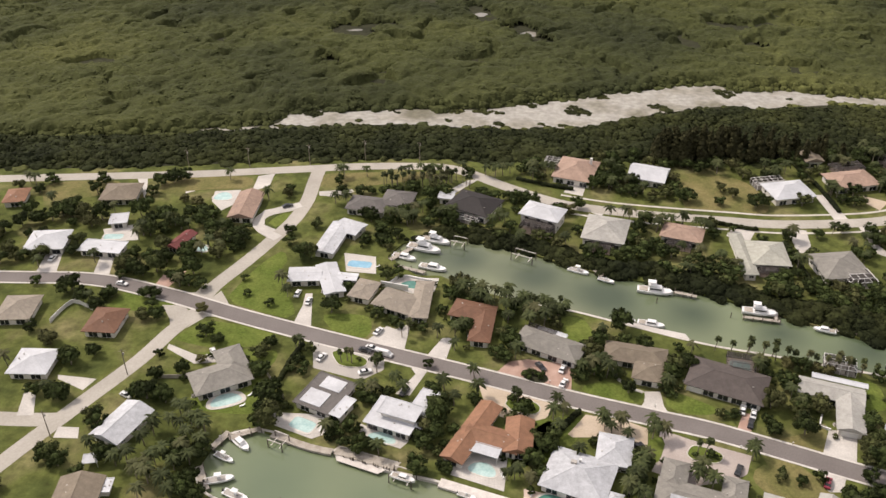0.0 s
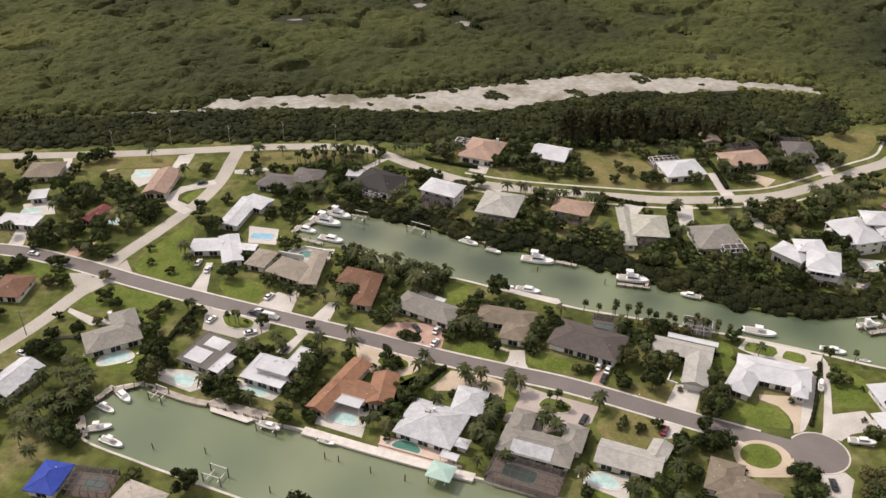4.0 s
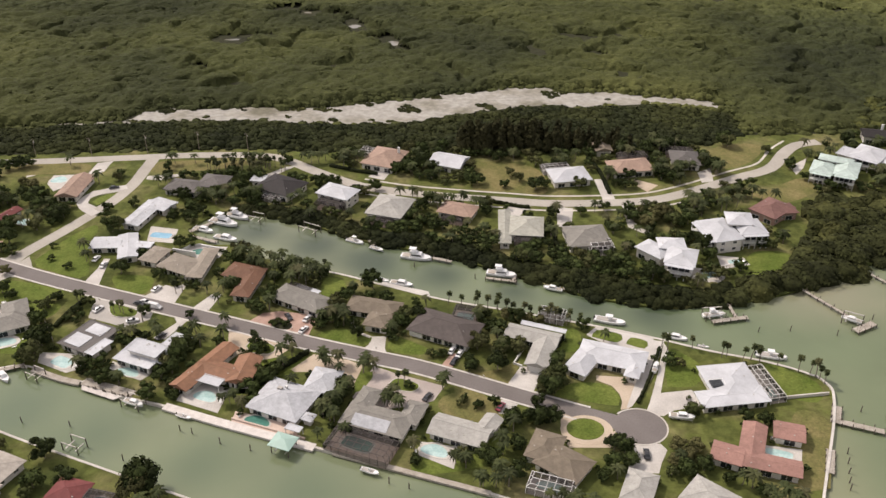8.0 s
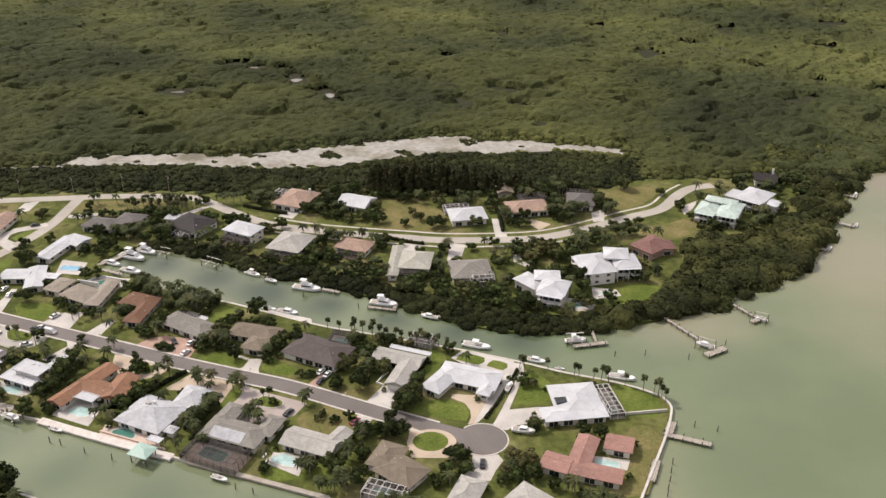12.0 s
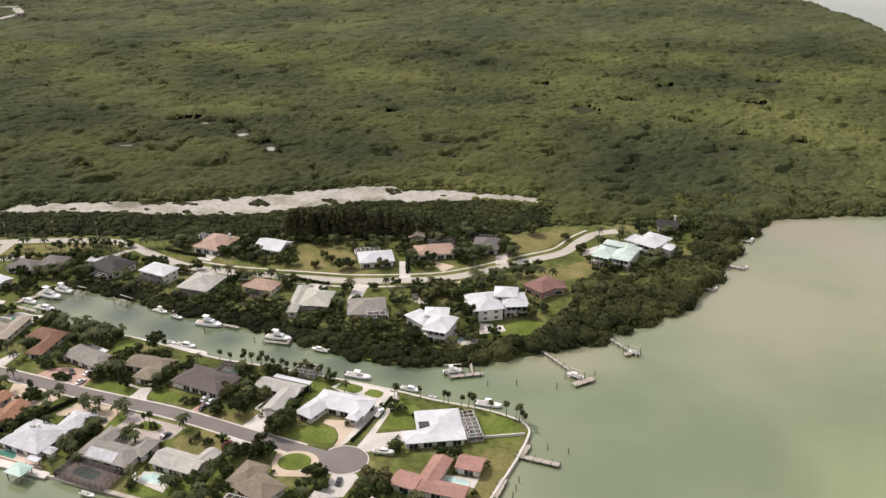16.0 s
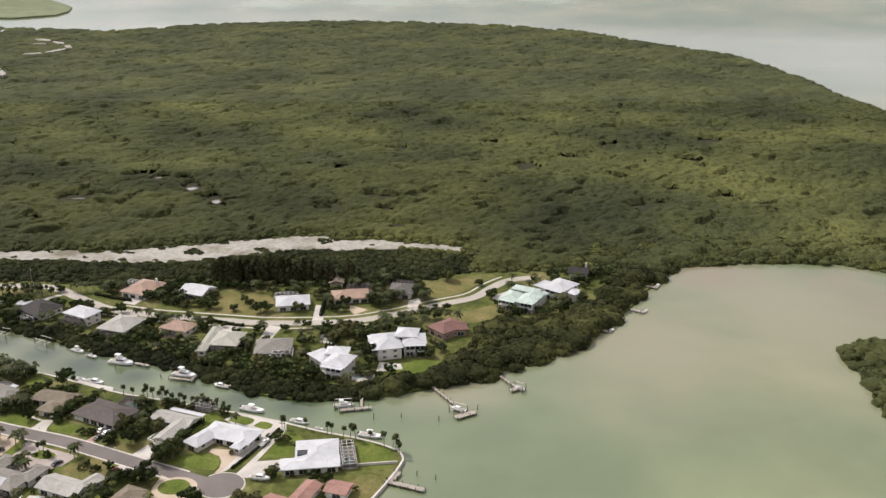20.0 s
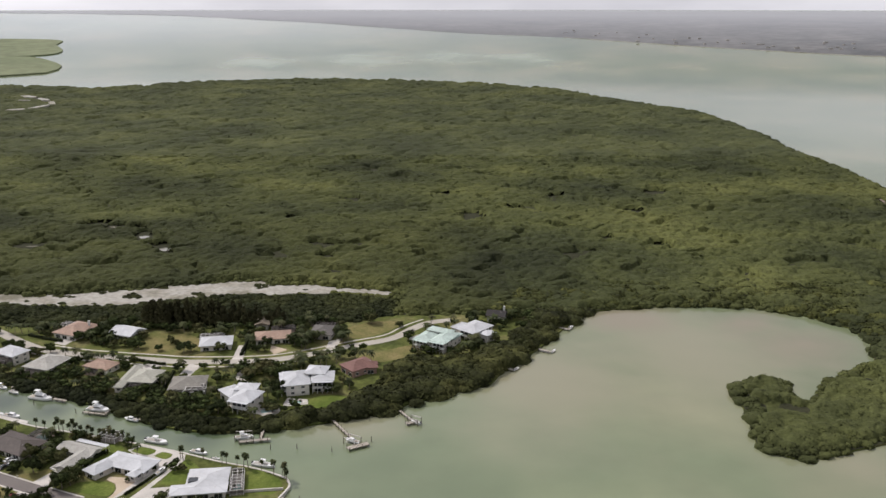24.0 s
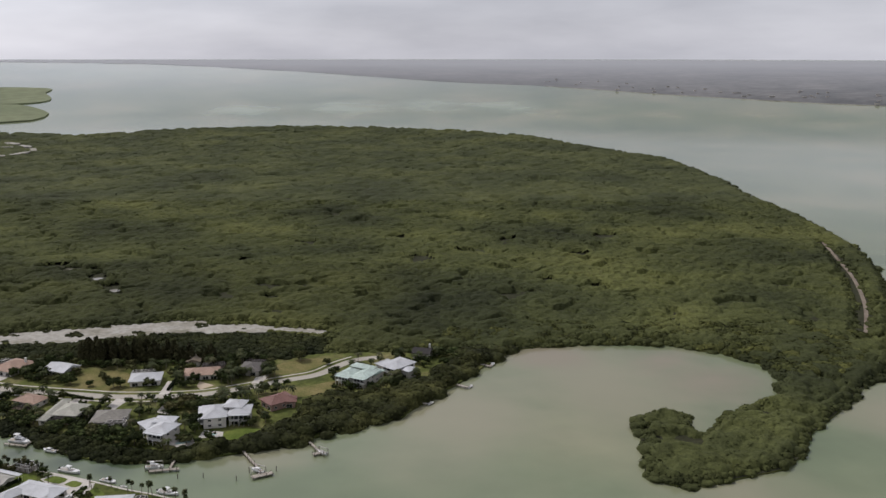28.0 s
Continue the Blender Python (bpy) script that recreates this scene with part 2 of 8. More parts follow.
M = {
    "lawn": mat("lawn_grass", [(0.056, 0.070, 0.020), (0.098, 0.112, 0.031), (0.175, 0.158, 0.072)], 0.05, 0.95, 0.3, 0.35, spec=0.1, stipple=0.18, stipple_scale=0.9),
    "green": mat("watered_lawn", [(0.082, 0.116, 0.022), (0.140, 0.168, 0.040)], 0.09, 0.95, 1.5, 0.25, spec=0.1, stipple=0.2, stipple_scale=0.7),
    "straw": mat("dry_lawn", [(0.118, 0.122, 0.040), (0.205, 0.172, 0.076)], 0.09, 0.95, 1.5, 0.2, spec=0.1, stipple=0.2, stipple_scale=0.7),
    "canopy": mat("mangrove_leaves", [(0.027, 0.032, 0.014), (0.045, 0.052, 0.020), (0.071, 0.079, 0.027), (0.110, 0.116, 0.038)], 0.007, 0.9, 0.16, 0.22, 0.5, 0.8, spec=0.1, isle_rnd=0.2, stops=(0.30, 0.70), stipple=0.28, stipple_scale=0.55),
    # paler, flatter copy of canopy with distance haze put into its colour
    "canopy_hazed": mat("hazed_mangrove_leaves", [(0.042, 0.048, 0.023), (0.054, 0.062, 0.027), (0.074, 0.082, 0.033), (0.100, 0.107, 0.041)], 0.007, 0.9, 0.05, 0.16, 0.5, 0.4, spec=0.1, isle_rnd=0.12, stops=(0.28, 0.74), stipple=0.2, stipple_scale=0.2),
    "bank_leaf": mat("point_mangrove_leaves", [(0.019, 0.022, 0.008), (0.034, 0.038, 0.013), (0.062, 0.064, 0.021)], 0.05, 0.9, 0.5, 0.25, 0.35, 1.1, spec=0.1, isle_rnd=0.35, stipple=0.4, stipple_scale=1.0),
    "pond": mat("pond_water", [(0.20, 0.19, 0.16), (0.30, 0.28, 0.24)], 0.05, 0.06, spec=0.6),
    "mud": mat("mangrove_mud", [(0.030, 0.032, 0.018), (0.045, 0.046, 0.026)], 0.05, 0.95, 0.5, 0.3, spec=0.1),
    "track": mat("brown_sand", [(0.13, 0.10, 0.075), (0.26, 0.22, 0.175)], 0.05, 0.95, 0.5, 0.25),
    "cove_leaf": mat("cove_mangrove_leaves", [(0.030, 0.035, 0.012), (0.052, 0.058, 0.018), (0.090, 0.094, 0.028)], 0.05, 0.9, 0.5, 0.25, 0.35, 1.1, spec=0.1, isle_rnd=0.35, stipple=0.4, stipple_scale=0.8),
    "thicket_leaf": mat("thicket_leaves", [(0.015, 0.019, 0.008), (0.026, 0.031, 0.012), (0.044, 0.049, 0.017)], 0.03, 0.9, 0.5, 0.3, 0.35, 1.1, spec=0.08, isle_rnd=0.3, stipple=0.35, stipple_scale=0.9),
    "belt": mat("bank_mangrove_leaves", [(0.010, 0.013, 0.006), (0.017, 0.021, 0.008), (0.030, 0.034, 0.012)], 0.05, 0.9, 0.5, 0.3, 0.35, 1.1, spec=0.08, isle_rnd=0.35, stipple=0.4, stipple_scale=1.1),
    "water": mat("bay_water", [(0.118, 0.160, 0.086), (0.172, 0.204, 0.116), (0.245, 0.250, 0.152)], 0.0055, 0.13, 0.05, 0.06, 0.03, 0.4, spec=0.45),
    "asphalt": mat("road_asphalt", [(0.152, 0.134, 0.124), (0.190, 0.170, 0.158)], 0.08, 0.9, 2.0, 0.12),
    "street": mat("pale_street", [(0.34, 0.315, 0.27), (0.43, 0.40, 0.35)], 0.06, 0.9, 1.5, 0.1),
    "concrete": mat("concrete", [(0.44, 0.41, 0.365), (0.60, 0.565, 0.51)], 0.15, 0.85, 2.5, 0.16),
    "kerb": mat("kerb_concrete", [(0.48, 0.45, 0.41), (0.62, 0.59, 0.54)], 0.3, 0.85, 2.5, 0.14),
    "drive_white": mat("pale_drive", [(0.42, 0.395, 0.36), (0.57, 0.54, 0.495)], 0.12, 0.85, 2.0, 0.14),
    "drive_grey": mat("grey_drive", [(0.36, 0.34, 0.31), (0.45, 0.42, 0.38)], 0.12, 0.9, 2.0, 0.1),
    "drive_tan": mat("shell_drive", [(0.42, 0.34, 0.25), (0.53, 0.44, 0.34)], 0.1, 0.95, 2.0, 0.12),
    "drive_brick": mat("pink_paver_drive", [(0.36, 0.23, 0.18), (0.46, 0.32, 0.26)], 0.3, 0.9, 4.0, 0.15),
    "drive_pinkgrey": mat("rosy_concrete_drive", [(0.36, 0.31, 0.28), (0.45, 0.39, 0.35)], 0.12, 0.9, 2.0, 0.1),
    "deck_pink": mat("rosy_deck", [(0.50, 0.38, 0.31), (0.62, 0.50, 0.42)], 0.15, 0.85, 2.0, 0.1),
    "sand": mat("pale_sand", [(0.16, 0.15, 0.108), (0.275, 0.258, 0.215), (0.345, 0.33, 0.292)], 0.045, 0.95, 0.35, 0.25, stops=(0.30, 0.55)),
    "wall": mat("white_stucco", [(0.58, 0.55, 0.50), (0.72, 0.69, 0.64)], 0.3, 0.85, 3.0, 0.05, rnd=0.12),
    "stucco_rose": mat("rosy_stucco", [(0.30, 0.19, 0.16), (0.40, 0.27, 0.23)], 0.3, 0.85, 3.0, 0.08),
    "trim": mat("white_trim", [(0.68, 0.67, 0.64), (0.78, 0.77, 0.74)], 1.0, 0.6),
    "glass": mat("window_glass", [(0.015, 0.018, 0.02), (0.03, 0.034, 0.036)], 1.0, 0.08, spec=0.6),
    "screen": mat("insect_screen", [(0.035, 0.03, 0.028), (0.055, 0.048, 0.045)], 1.0, 0.9),
    "bronze": mat("bronze_bars", [(0.07, 0.06, 0.055), (0.10, 0.09, 0.08)], 1.0, 0.5),
    "pool": mat("pool_water", [(0.30, 0.47, 0.45), (0.47, 0.62, 0.585)], 0.4, 0.08, 1.5, 0.1, spec=0.5),
    "pool_dark": mat("green_pool_water", [(0.05, 0.16, 0.13), (0.09, 0.24, 0.19)], 0.4, 0.08, 1.5, 0.1, spec=0.5),
    "pool_blue": mat("blue_pool_water", [(0.16, 0.36, 0.50), (0.26, 0.48, 0.60)], 0.4, 0.08, 1.5, 0.1, spec=0.5),
    "leaf": mat("broad_leaves", [(0.023, 0.033, 0.011), (0.055, 0.072, 0.021)], 0.5, 0.85, 3.0, 0.35, spec=0.1, rnd=0.45, isle_rnd=0.45, odd=(0.070, 0.064, 0.028)),
    "leaf_light": mat("olive_leaves", [(0.075, 0.075, 0.026), (0.115, 0.105, 0.042)], 0.6, 0.8, 3.0, 0.35, spec=0.2, rnd=0.25),
    "frond": mat("palm_fronds", [(0.029, 0.039, 0.014), (0.064, 0.076, 0.027)], 0.8, 0.8, 3.0, 0.35, spec=0.15, rnd=0.4, odd=(0.075, 0.068, 0.034)),
    "pine": mat("casuarina_needles", [(0.030, 0.030, 0.014), (0.054, 0.052, 0.022)], 0.5, 0.85, 2.5, 0.4, spec=0.1, rnd=0.3),
    "bark": mat("grey_bark", [(0.16, 0.135, 0.105), (0.26, 0.225, 0.18)], 1.5, 0.9, 8.0, 0.2),
    "plank": mat("weathered_planks", [(0.30, 0.265, 0.22), (0.44, 0.40, 0.345)], 0.5, 0.9, 4.0, 0.15),
    "plank_white": mat("whitewashed_planks", [(0.52, 0.48, 0.44), (0.66, 0.62, 0.57)], 0.5, 0.85, 4.0, 0.12),
    "pile": mat("dark_wet_timber", [(0.09, 0.075, 0.06), (0.17, 0.145, 0.115)], 1.2, 0.9, 6.0, 0.2),
    "gel": mat("white_gelcoat", [(0.70, 0.70, 0.69), (0.80, 0.80, 0.79)], 0.6, 0.25, spec=0.5),
    "dark": mat("dark_plastic", [(0.02, 0.02, 0.022), (0.035, 0.035, 0.036)], 1.0, 0.5),
    "teal": mat("pale_teal_metal", [(0.30, 0.44, 0.38), (0.37, 0.51, 0.45)], 0.4, 0.5),
    "rubber": mat("tyre_rubber", [(0.015, 0.015, 0.015), (0.03, 0.03, 0.03)], 2.0, 0.9),
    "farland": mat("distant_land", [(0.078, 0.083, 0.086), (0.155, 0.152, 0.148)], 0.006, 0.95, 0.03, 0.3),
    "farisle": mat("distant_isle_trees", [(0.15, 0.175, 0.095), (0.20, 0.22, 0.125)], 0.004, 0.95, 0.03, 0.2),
}
ROOF_TONES = {
    "grey": (0.215, 0.203, 0.178), "pale grey": (0.345, 0.335, 0.305), "white": (0.495, 0.505, 0.52), "off-white": (0.43, 0.44, 0.455),
    "terracotta": (0.235, 0.122, 0.072), "rust": (0.165, 0.085, 0.052), "brown": (0.185, 0.152, 0.112), "dark brown": (0.088, 0.073, 0.066),
    "tan": (0.245, 0.212, 0.170), "black": (0.030, 0.026, 0.025), "dark grey": (0.12, 0.110, 0.102), "salmon": (0.325, 0.225, 0.172),
    "pink": (0.315, 0.175, 0.142), "red": (0.185, 0.098, 0.083), "green-grey": (0.345, 0.34, 0.29), "teal-white": (0.425, 0.51, 0.465),
    "blue": (0.022, 0.052, 0.30), "maroon": (0.16, 0.046, 0.042), "beige": (0.36, 0.325, 0.28),
}
ROOFS = {}
for _name, _c in ROOF_TONES.items():
    ROOFS[_name] = mat(_name.replace(" ", "_").replace("-", "_") + "_roof", [tuple(0.86 * v for v in _c), tuple(min(0.82, 1.12 * v) for v in _c)], 0.16, 0.75, 2.4, 0.09, 0.02, 3.0, rnd=0.08, stipple=0.05 if min(_c) > 0.44 else 0.17, stipple_scale=0.7)


def see_through(m, share):
    """Let a share of the light straight through, as a fine mesh does."""
    n, l = m.node_tree.nodes, m.node_tree.links
    clear, mix = n.new("ShaderNodeBsdfTransparent"), n.new("ShaderNodeMixShader")
    mix.inputs[0].default_value = share
    l.new(n["Principled BSDF"].outputs[0], mix.inputs[1]); l.new(clear.outputs[0], mix.inputs[2])
    l.new(mix.outputs[0], n["Material Output"].inputs["Surface"])


see_through(M["screen"], 0.42)


def water_tints(m, spots, sand):
    """Tints the water round each spot (x, y, reach): sandy shallows, darker water, painted reflections."""
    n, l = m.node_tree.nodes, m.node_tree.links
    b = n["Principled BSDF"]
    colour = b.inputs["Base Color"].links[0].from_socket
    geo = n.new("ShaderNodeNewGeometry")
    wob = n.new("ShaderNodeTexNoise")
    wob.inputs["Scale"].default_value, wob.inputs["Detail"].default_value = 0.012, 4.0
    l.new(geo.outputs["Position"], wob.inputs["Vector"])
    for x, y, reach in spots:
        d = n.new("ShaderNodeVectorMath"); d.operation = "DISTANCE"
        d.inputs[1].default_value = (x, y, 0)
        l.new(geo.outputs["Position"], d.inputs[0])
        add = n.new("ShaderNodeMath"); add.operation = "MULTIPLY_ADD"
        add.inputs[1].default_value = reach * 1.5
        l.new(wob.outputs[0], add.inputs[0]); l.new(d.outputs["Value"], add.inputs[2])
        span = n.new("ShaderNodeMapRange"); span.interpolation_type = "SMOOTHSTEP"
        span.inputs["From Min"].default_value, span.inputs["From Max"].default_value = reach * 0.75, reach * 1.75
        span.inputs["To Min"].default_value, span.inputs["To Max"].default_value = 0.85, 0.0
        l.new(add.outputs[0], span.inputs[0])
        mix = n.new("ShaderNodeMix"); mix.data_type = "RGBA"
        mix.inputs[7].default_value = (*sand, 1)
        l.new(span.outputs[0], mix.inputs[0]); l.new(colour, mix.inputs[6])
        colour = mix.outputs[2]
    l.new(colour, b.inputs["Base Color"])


water_tints(M["water"], [(430, 350, 110), (330, 290, 90), (240, 250, 45), (470, 200, 60), (600, 300, 70)], (0.262, 0.250, 0.168))
water_tints(M["water"], [(500, 350, 45), (478, 385, 40), (405, 395, 40)], (0.245, 0.212, 0.150))
# dark reflection of the bank trees, painted into the canal water's colour
water_tints(M["water"], [(-8, 299, 14), (8, 294, 22), (35, 281, 24), (62, 268, 22), (90, 258, 22), (118, 246, 22), (146, 236, 22), (170, 230, 20)], (0.036, 0.056, 0.032))
water_tints(M["water"], [(-50, 176, 18), (-20, 164, 22), (15, 150, 24), (50, 138, 24), (85, 122, 25)], (0.112, 0.148, 0.085))
water_tints(M["water"], [(-238, 2411, 150), (27, 2482, 190), (296, 2539, 170), (520, 2490, 160)], (0.30, 0.355, 0.255))
water_tints(M["water"], [(245, 150, 40), (290, 180, 35), (262, 205, 30)], (0.135, 0.170, 0.094))
water_tints(M["water"], [(345, 140, 55), (420, 100, 80)], (0.255, 0.285, 0.155))


# ---- building blocks ----
def part(name, bm, material, parent=None, label="", smooth=False):
    """Link a bmesh as one mesh object, under a thing or a part if one is given."""
    me = bpy.data.meshes.new(name)
    bm.to_mesh(me)
    bm.free()
    me.materials.append(material)
    if smooth:
        me.polygons.foreach_set("use_smooth", [True] * len(me.polygons))
    ob = new(name, me)
    ob.parent = parent
    return tagged(ob, label)


def mesh_from(name, verts, faces, material, smooth=False):
    me = bpy.data.meshes.new(name)
    verts, faces = np.asarray(verts, np.float32), np.asarray(faces, np.int32)
    me.vertices.add(len(verts)); me.vertices.foreach_set("co", verts.ravel())
    k = faces.shape[1]
    me.loops.add(faces.size); me.loops.foreach_set("vertex_index", faces.ravel())
    me.polygons.add(len(faces))
    me.polygons.foreach_set("loop_start", np.arange(0, faces.size, k, dtype=np.int32))
    me.polygons.foreach_set("loop_total", np.full(len(faces), k, np.int32))
    if smooth:
        me.polygons.foreach_set("use_smooth", np.ones(len(faces), bool))
    me.update(calc_edges=True)
    me.materials.append(material)
    return new(name, me)


def slab(bm, outline, top, bottom):
    """A flat plate over an outline, with upright sides."""
    a = [bm.verts.new((x, y, top)) for x, y in outline]
    b = [bm.verts.new((x, y, bottom)) for x, y in outline]
    f = bm.faces.new(a)
    f.normal_update()
    if f.normal.z < 0:
        f.normal_flip()
    n = len(a)
    for i in range(n):
        bm.faces.new((a[i], b[i], b[(i + 1) % n], a[(i + 1) % n]))
    bmesh.ops.triangulate(bm, faces=[f])
    return bm


def curve_through(pts, step=6.0):
    """A smooth line through a few points."""
    P = [Vector((*p, 0)) for p in pts]
    out = []
    for i in range(len(P) - 1):
        a, b, c, d = P[max(i - 1, 0)], P[i], P[i + 1], P[min(i + 2, len(P) - 1)]
        k = max(1, int((c - b).length / step))
        for j in range(k):
            u = j / k
            q = 0.5 * ((2 * b) + (c - a) * u + (2 * a - 5 * b + 4 * c - d) * u * u + (3 * b - a - 3 * c + d) * u ** 3)
            out.append((q.x, q.y))
    out.append((P[-1].x, P[-1].y))
    return out


def ribbon(bm, line, width, top, bottom, shift=0.0):
    """A raised strip of that width along a line, moved sideways by shift."""
    L = np.array(line, float)
    d = np.gradient(L, axis=0)
    d /= np.linalg.norm(d, axis=1)[:, None] + 1e-9
    side = np.stack([-d[:, 1], d[:, 0]], 1)
    l, r = L + side * (shift + width / 2), L + side * (shift - width / 2)
    tl = [bm.verts.new((*p, top)) for p in l]; tr = [bm.verts.new((*p, top)) for p in r]
    bl = [bm.verts.new((*p, bottom)) for p in l]; br = [bm.verts.new((*p, bottom)) for p in r]
    for i in range(len(L) - 1):
        bm.faces.new((tl[i], tr[i], tr[i + 1], tl[i + 1]))
        bm.faces.new((tl[i], tl[i + 1], bl[i + 1], bl[i]))
        bm.faces.new((tr[i + 1], tr[i], br[i], br[i + 1]))
    bm.faces.new((tl[0], bl[0], br[0], tr[0])); bm.faces.new((tl[-1], tr[-1], br[-1], bl[-1]))
    return bm


def inside(px, py, poly):
    """Which of the points lie in the polygon."""
    ins = np.zeros(np.shape(px), bool)
    p = np.array(poly, float)
    for (x0, y0), (x1, y1) in zip(p, np.roll(p, -1, 0)):
        c = ((y0 > py) != (y1 > py))
        ins ^= c & (px < (x1 - x0) * (py - y0) / ((y1 - y0) if y1 != y0 else 1e-9) + x0)
    return ins


# ---- the lie of the land ----
G0 = 0.9                    # height of the building land over the water
NEAR_SOUTH = [(190, 62), (110, 98), (15, 137), (-9, 147), (-40, 160), (-49, 164), (-68, 173), (-73, 182)]
NEAR_NORTH = [(-69, 195), (-57, 198), (-41, 191), (-33, 189), (-19, 182), (0, 176), (22, 167), (48, 158), (76, 148), (104, 138), (150, 119), (186, 104)]
POINT = [(200, 135), (215, 167), (220, 180), (221, 186), (218, 192), (212, 196), (201, 201), (186, 206), (167, 214), (145, 222), (110, 233), (90, 239), (67, 249), (47, 258), (33, 262), (12, 271), (-2, 281), (-11, 281), (-23, 295), (-17, 305)]
NORTH_BANK = [(0, 310), (20, 303), (35, 296), (48, 288), (60, 282), (87, 273), (109, 262), (132, 249), (146, 241), (164, 235), (180, 233), (212, 238), (229, 244), (252, 254), (279, 272), (311, 290), (318, 307), (341, 339), (359, 371), (382, 405)]
COVE = [(410, 413), (440, 416), (487, 415), (518, 399), (538, 376), (542, 355), (530, 322), (506, 303), (487, 288), (469, 264), (467, 279), (470, 292), (454, 297), (435, 283), (436, 265), (435, 248), (429, 220), (442, 210), (466, 215), (498, 227), (514, 243), (525, 265), (566, 309), (586, 334), (610, 354)]
EAST = [(632, 392), (661, 452), (711, 562), (737, 630), (761, 739), (771, 908), (762, 1070), (773, 1212), (751, 1488), (653, 1659), (550, 1899), (385, 2042), (200, 2124), (-67, 2170), (-354, 2078), (-498, 1918), (-759, 1986), (-1100, 1960), (-1700, 1950)]
LAND = [(-1700, -400), (190, -400)] + NEAR_SOUTH + NEAR_NORTH + POINT + NORTH_BANK + COVE + EAST

bm = slab(bmesh.new(), LAND, G0, -2.0)
ground = tagged(part("ground", bm, M["lawn"]), "flat green and straw-coloured lawn ground between the canals", "ground", kind="structure")

CX, CY, EYE_H = 185.0, -90.0, 196.0


def far_away(x, y, z=0.0):
    """Beyond 2.2 km the flat world is drawn in and raised along the line of sight, so that it ends at the horizon."""
    dx, dy = x - CX, y - CY
    d = math.hypot(dx, dy)
    if d < 2200:
        return (x, y, z)
    r = 2200 * (1 + 0.44 * math.log(d / 2200))
    return (CX + dx * r / d, CY + dy * r / d, EYE_H * (1 - r / d) + z * r / d)


def haze_tint(m, near, far, tone, most):
    """Haze painted into the backdrop's base colour: it grows paler with its distance."""
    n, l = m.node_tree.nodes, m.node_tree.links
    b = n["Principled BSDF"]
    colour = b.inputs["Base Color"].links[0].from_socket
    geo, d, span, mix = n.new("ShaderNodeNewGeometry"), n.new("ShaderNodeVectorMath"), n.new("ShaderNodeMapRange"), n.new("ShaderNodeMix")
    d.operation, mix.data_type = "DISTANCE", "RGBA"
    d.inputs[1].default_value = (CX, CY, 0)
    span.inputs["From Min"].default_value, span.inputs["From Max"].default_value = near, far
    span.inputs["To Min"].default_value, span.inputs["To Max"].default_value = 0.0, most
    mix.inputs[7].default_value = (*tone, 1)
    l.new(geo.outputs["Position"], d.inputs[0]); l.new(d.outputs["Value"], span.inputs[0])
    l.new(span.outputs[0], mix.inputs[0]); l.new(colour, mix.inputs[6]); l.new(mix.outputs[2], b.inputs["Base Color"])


haze_tint(M["farland"], 2650, 4100, (0.36, 0.37, 0.39), 0.85)

rings = [0, 60, 120, 200, 300, 420, 560, 720, 900, 1100, 1350, 1650, 2000, 2400, 2900, 3500, 4300, 5400, 7000, 9500, 13000, 19000, 30000]
SEG = 120
vs, fs = [(CX, CY, 0)], []
for r in rings[1:]:
    for k in range(SEG):
        a = 2 * math.pi * k / SEG
        vs.append(far_away(CX + r * math.cos(a), CY + r * math.sin(a)))
for i in range(len(rings) - 2):
    for k in range(SEG):
        a, b = 1 + i * SEG + k, 1 + i * SEG + (k + 1) % SEG
        fs.append((a, a + SEG, b + SEG, b))
for k in range(SEG):
    fs.append((0, 1 + k, 1 + k, 1 + (k + 1) % SEG))
bm = bmesh.new()
bv = [bm.verts.new(v) for v in vs]
for f in fs:
    bm.faces.new([bv[i] for i in dict.fromkeys(f)])
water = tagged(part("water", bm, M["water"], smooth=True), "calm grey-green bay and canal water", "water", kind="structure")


def distant(name, shore, back, z, material, label):
    """Land across the bay: a shoreline and how far it runs back."""
    bm = bmesh.new()
    line = curve_through(shore, 150)
    rows = []
    for f in (0.0, 0.02, 0.2, 0.5, 1.0):
        row = []
        for x, y in line:
            dx, dy = x - CX, y - CY
            d = math.hypot(dx, dy)
            far = d + (back - d) * f if back > d else d
            zz = (0 if f == 0 else z) * (0.8 + 0.4 * noise.noise((x * 0.01, y * 0.01, f * 5)))
            row.append(bm.verts.new(far_away(CX + dx * far / d, CY + dy * far / d, zz)))
        rows.append(row)
    for a, b in zip(rows, rows[1:]):
        for i in range(len(line) - 1):
            bm.faces.new((a[i], a[i + 1], b[i + 1], b[i]))
    return tagged(part(name, bm, material), label, "land", kind="structure")


distant("backdrop_mainland", [(-12000, 21000), (-5200, 16500), (-3000, 13200), (-989, 9414), (402, 6230), (1064, 5240), (1477, 4201), (1788, 3600), (2060, 3241), (2900, 2600), (4500, 1500)], 26000, 7, M["farland"], "low mainland shore across the bay, painted hazy")

# beach line and scattered pale buildings of the far shore
bm = bmesh.new()
_rng = random.Random(12)
SHORE = curve_through([(1064, 5240), (1477, 4201), (1788, 3600), (2060, 3241), (2900, 2600)], 40)
_edge = []
for _x, _y in SHORE:
    _w = 9 * max(0.0, noise.noise((_x * 0.005, _y * 0.005, 3))) + 0.5
    _d = math.hypot(_x - CX, _y - CY)
    _edge.append([bm.verts.new(far_away(CX + (_x - CX) * (_d + k) / _d, CY + (_y - CY) * (_d + k) / _d, z)) for k, z in ((-_w, 0.3), (4, 2.0))])
for _a, _b in zip(_edge, _edge[1:]):
    bm.faces.new((_a[0], _b[0], _b[1], _a[1]))
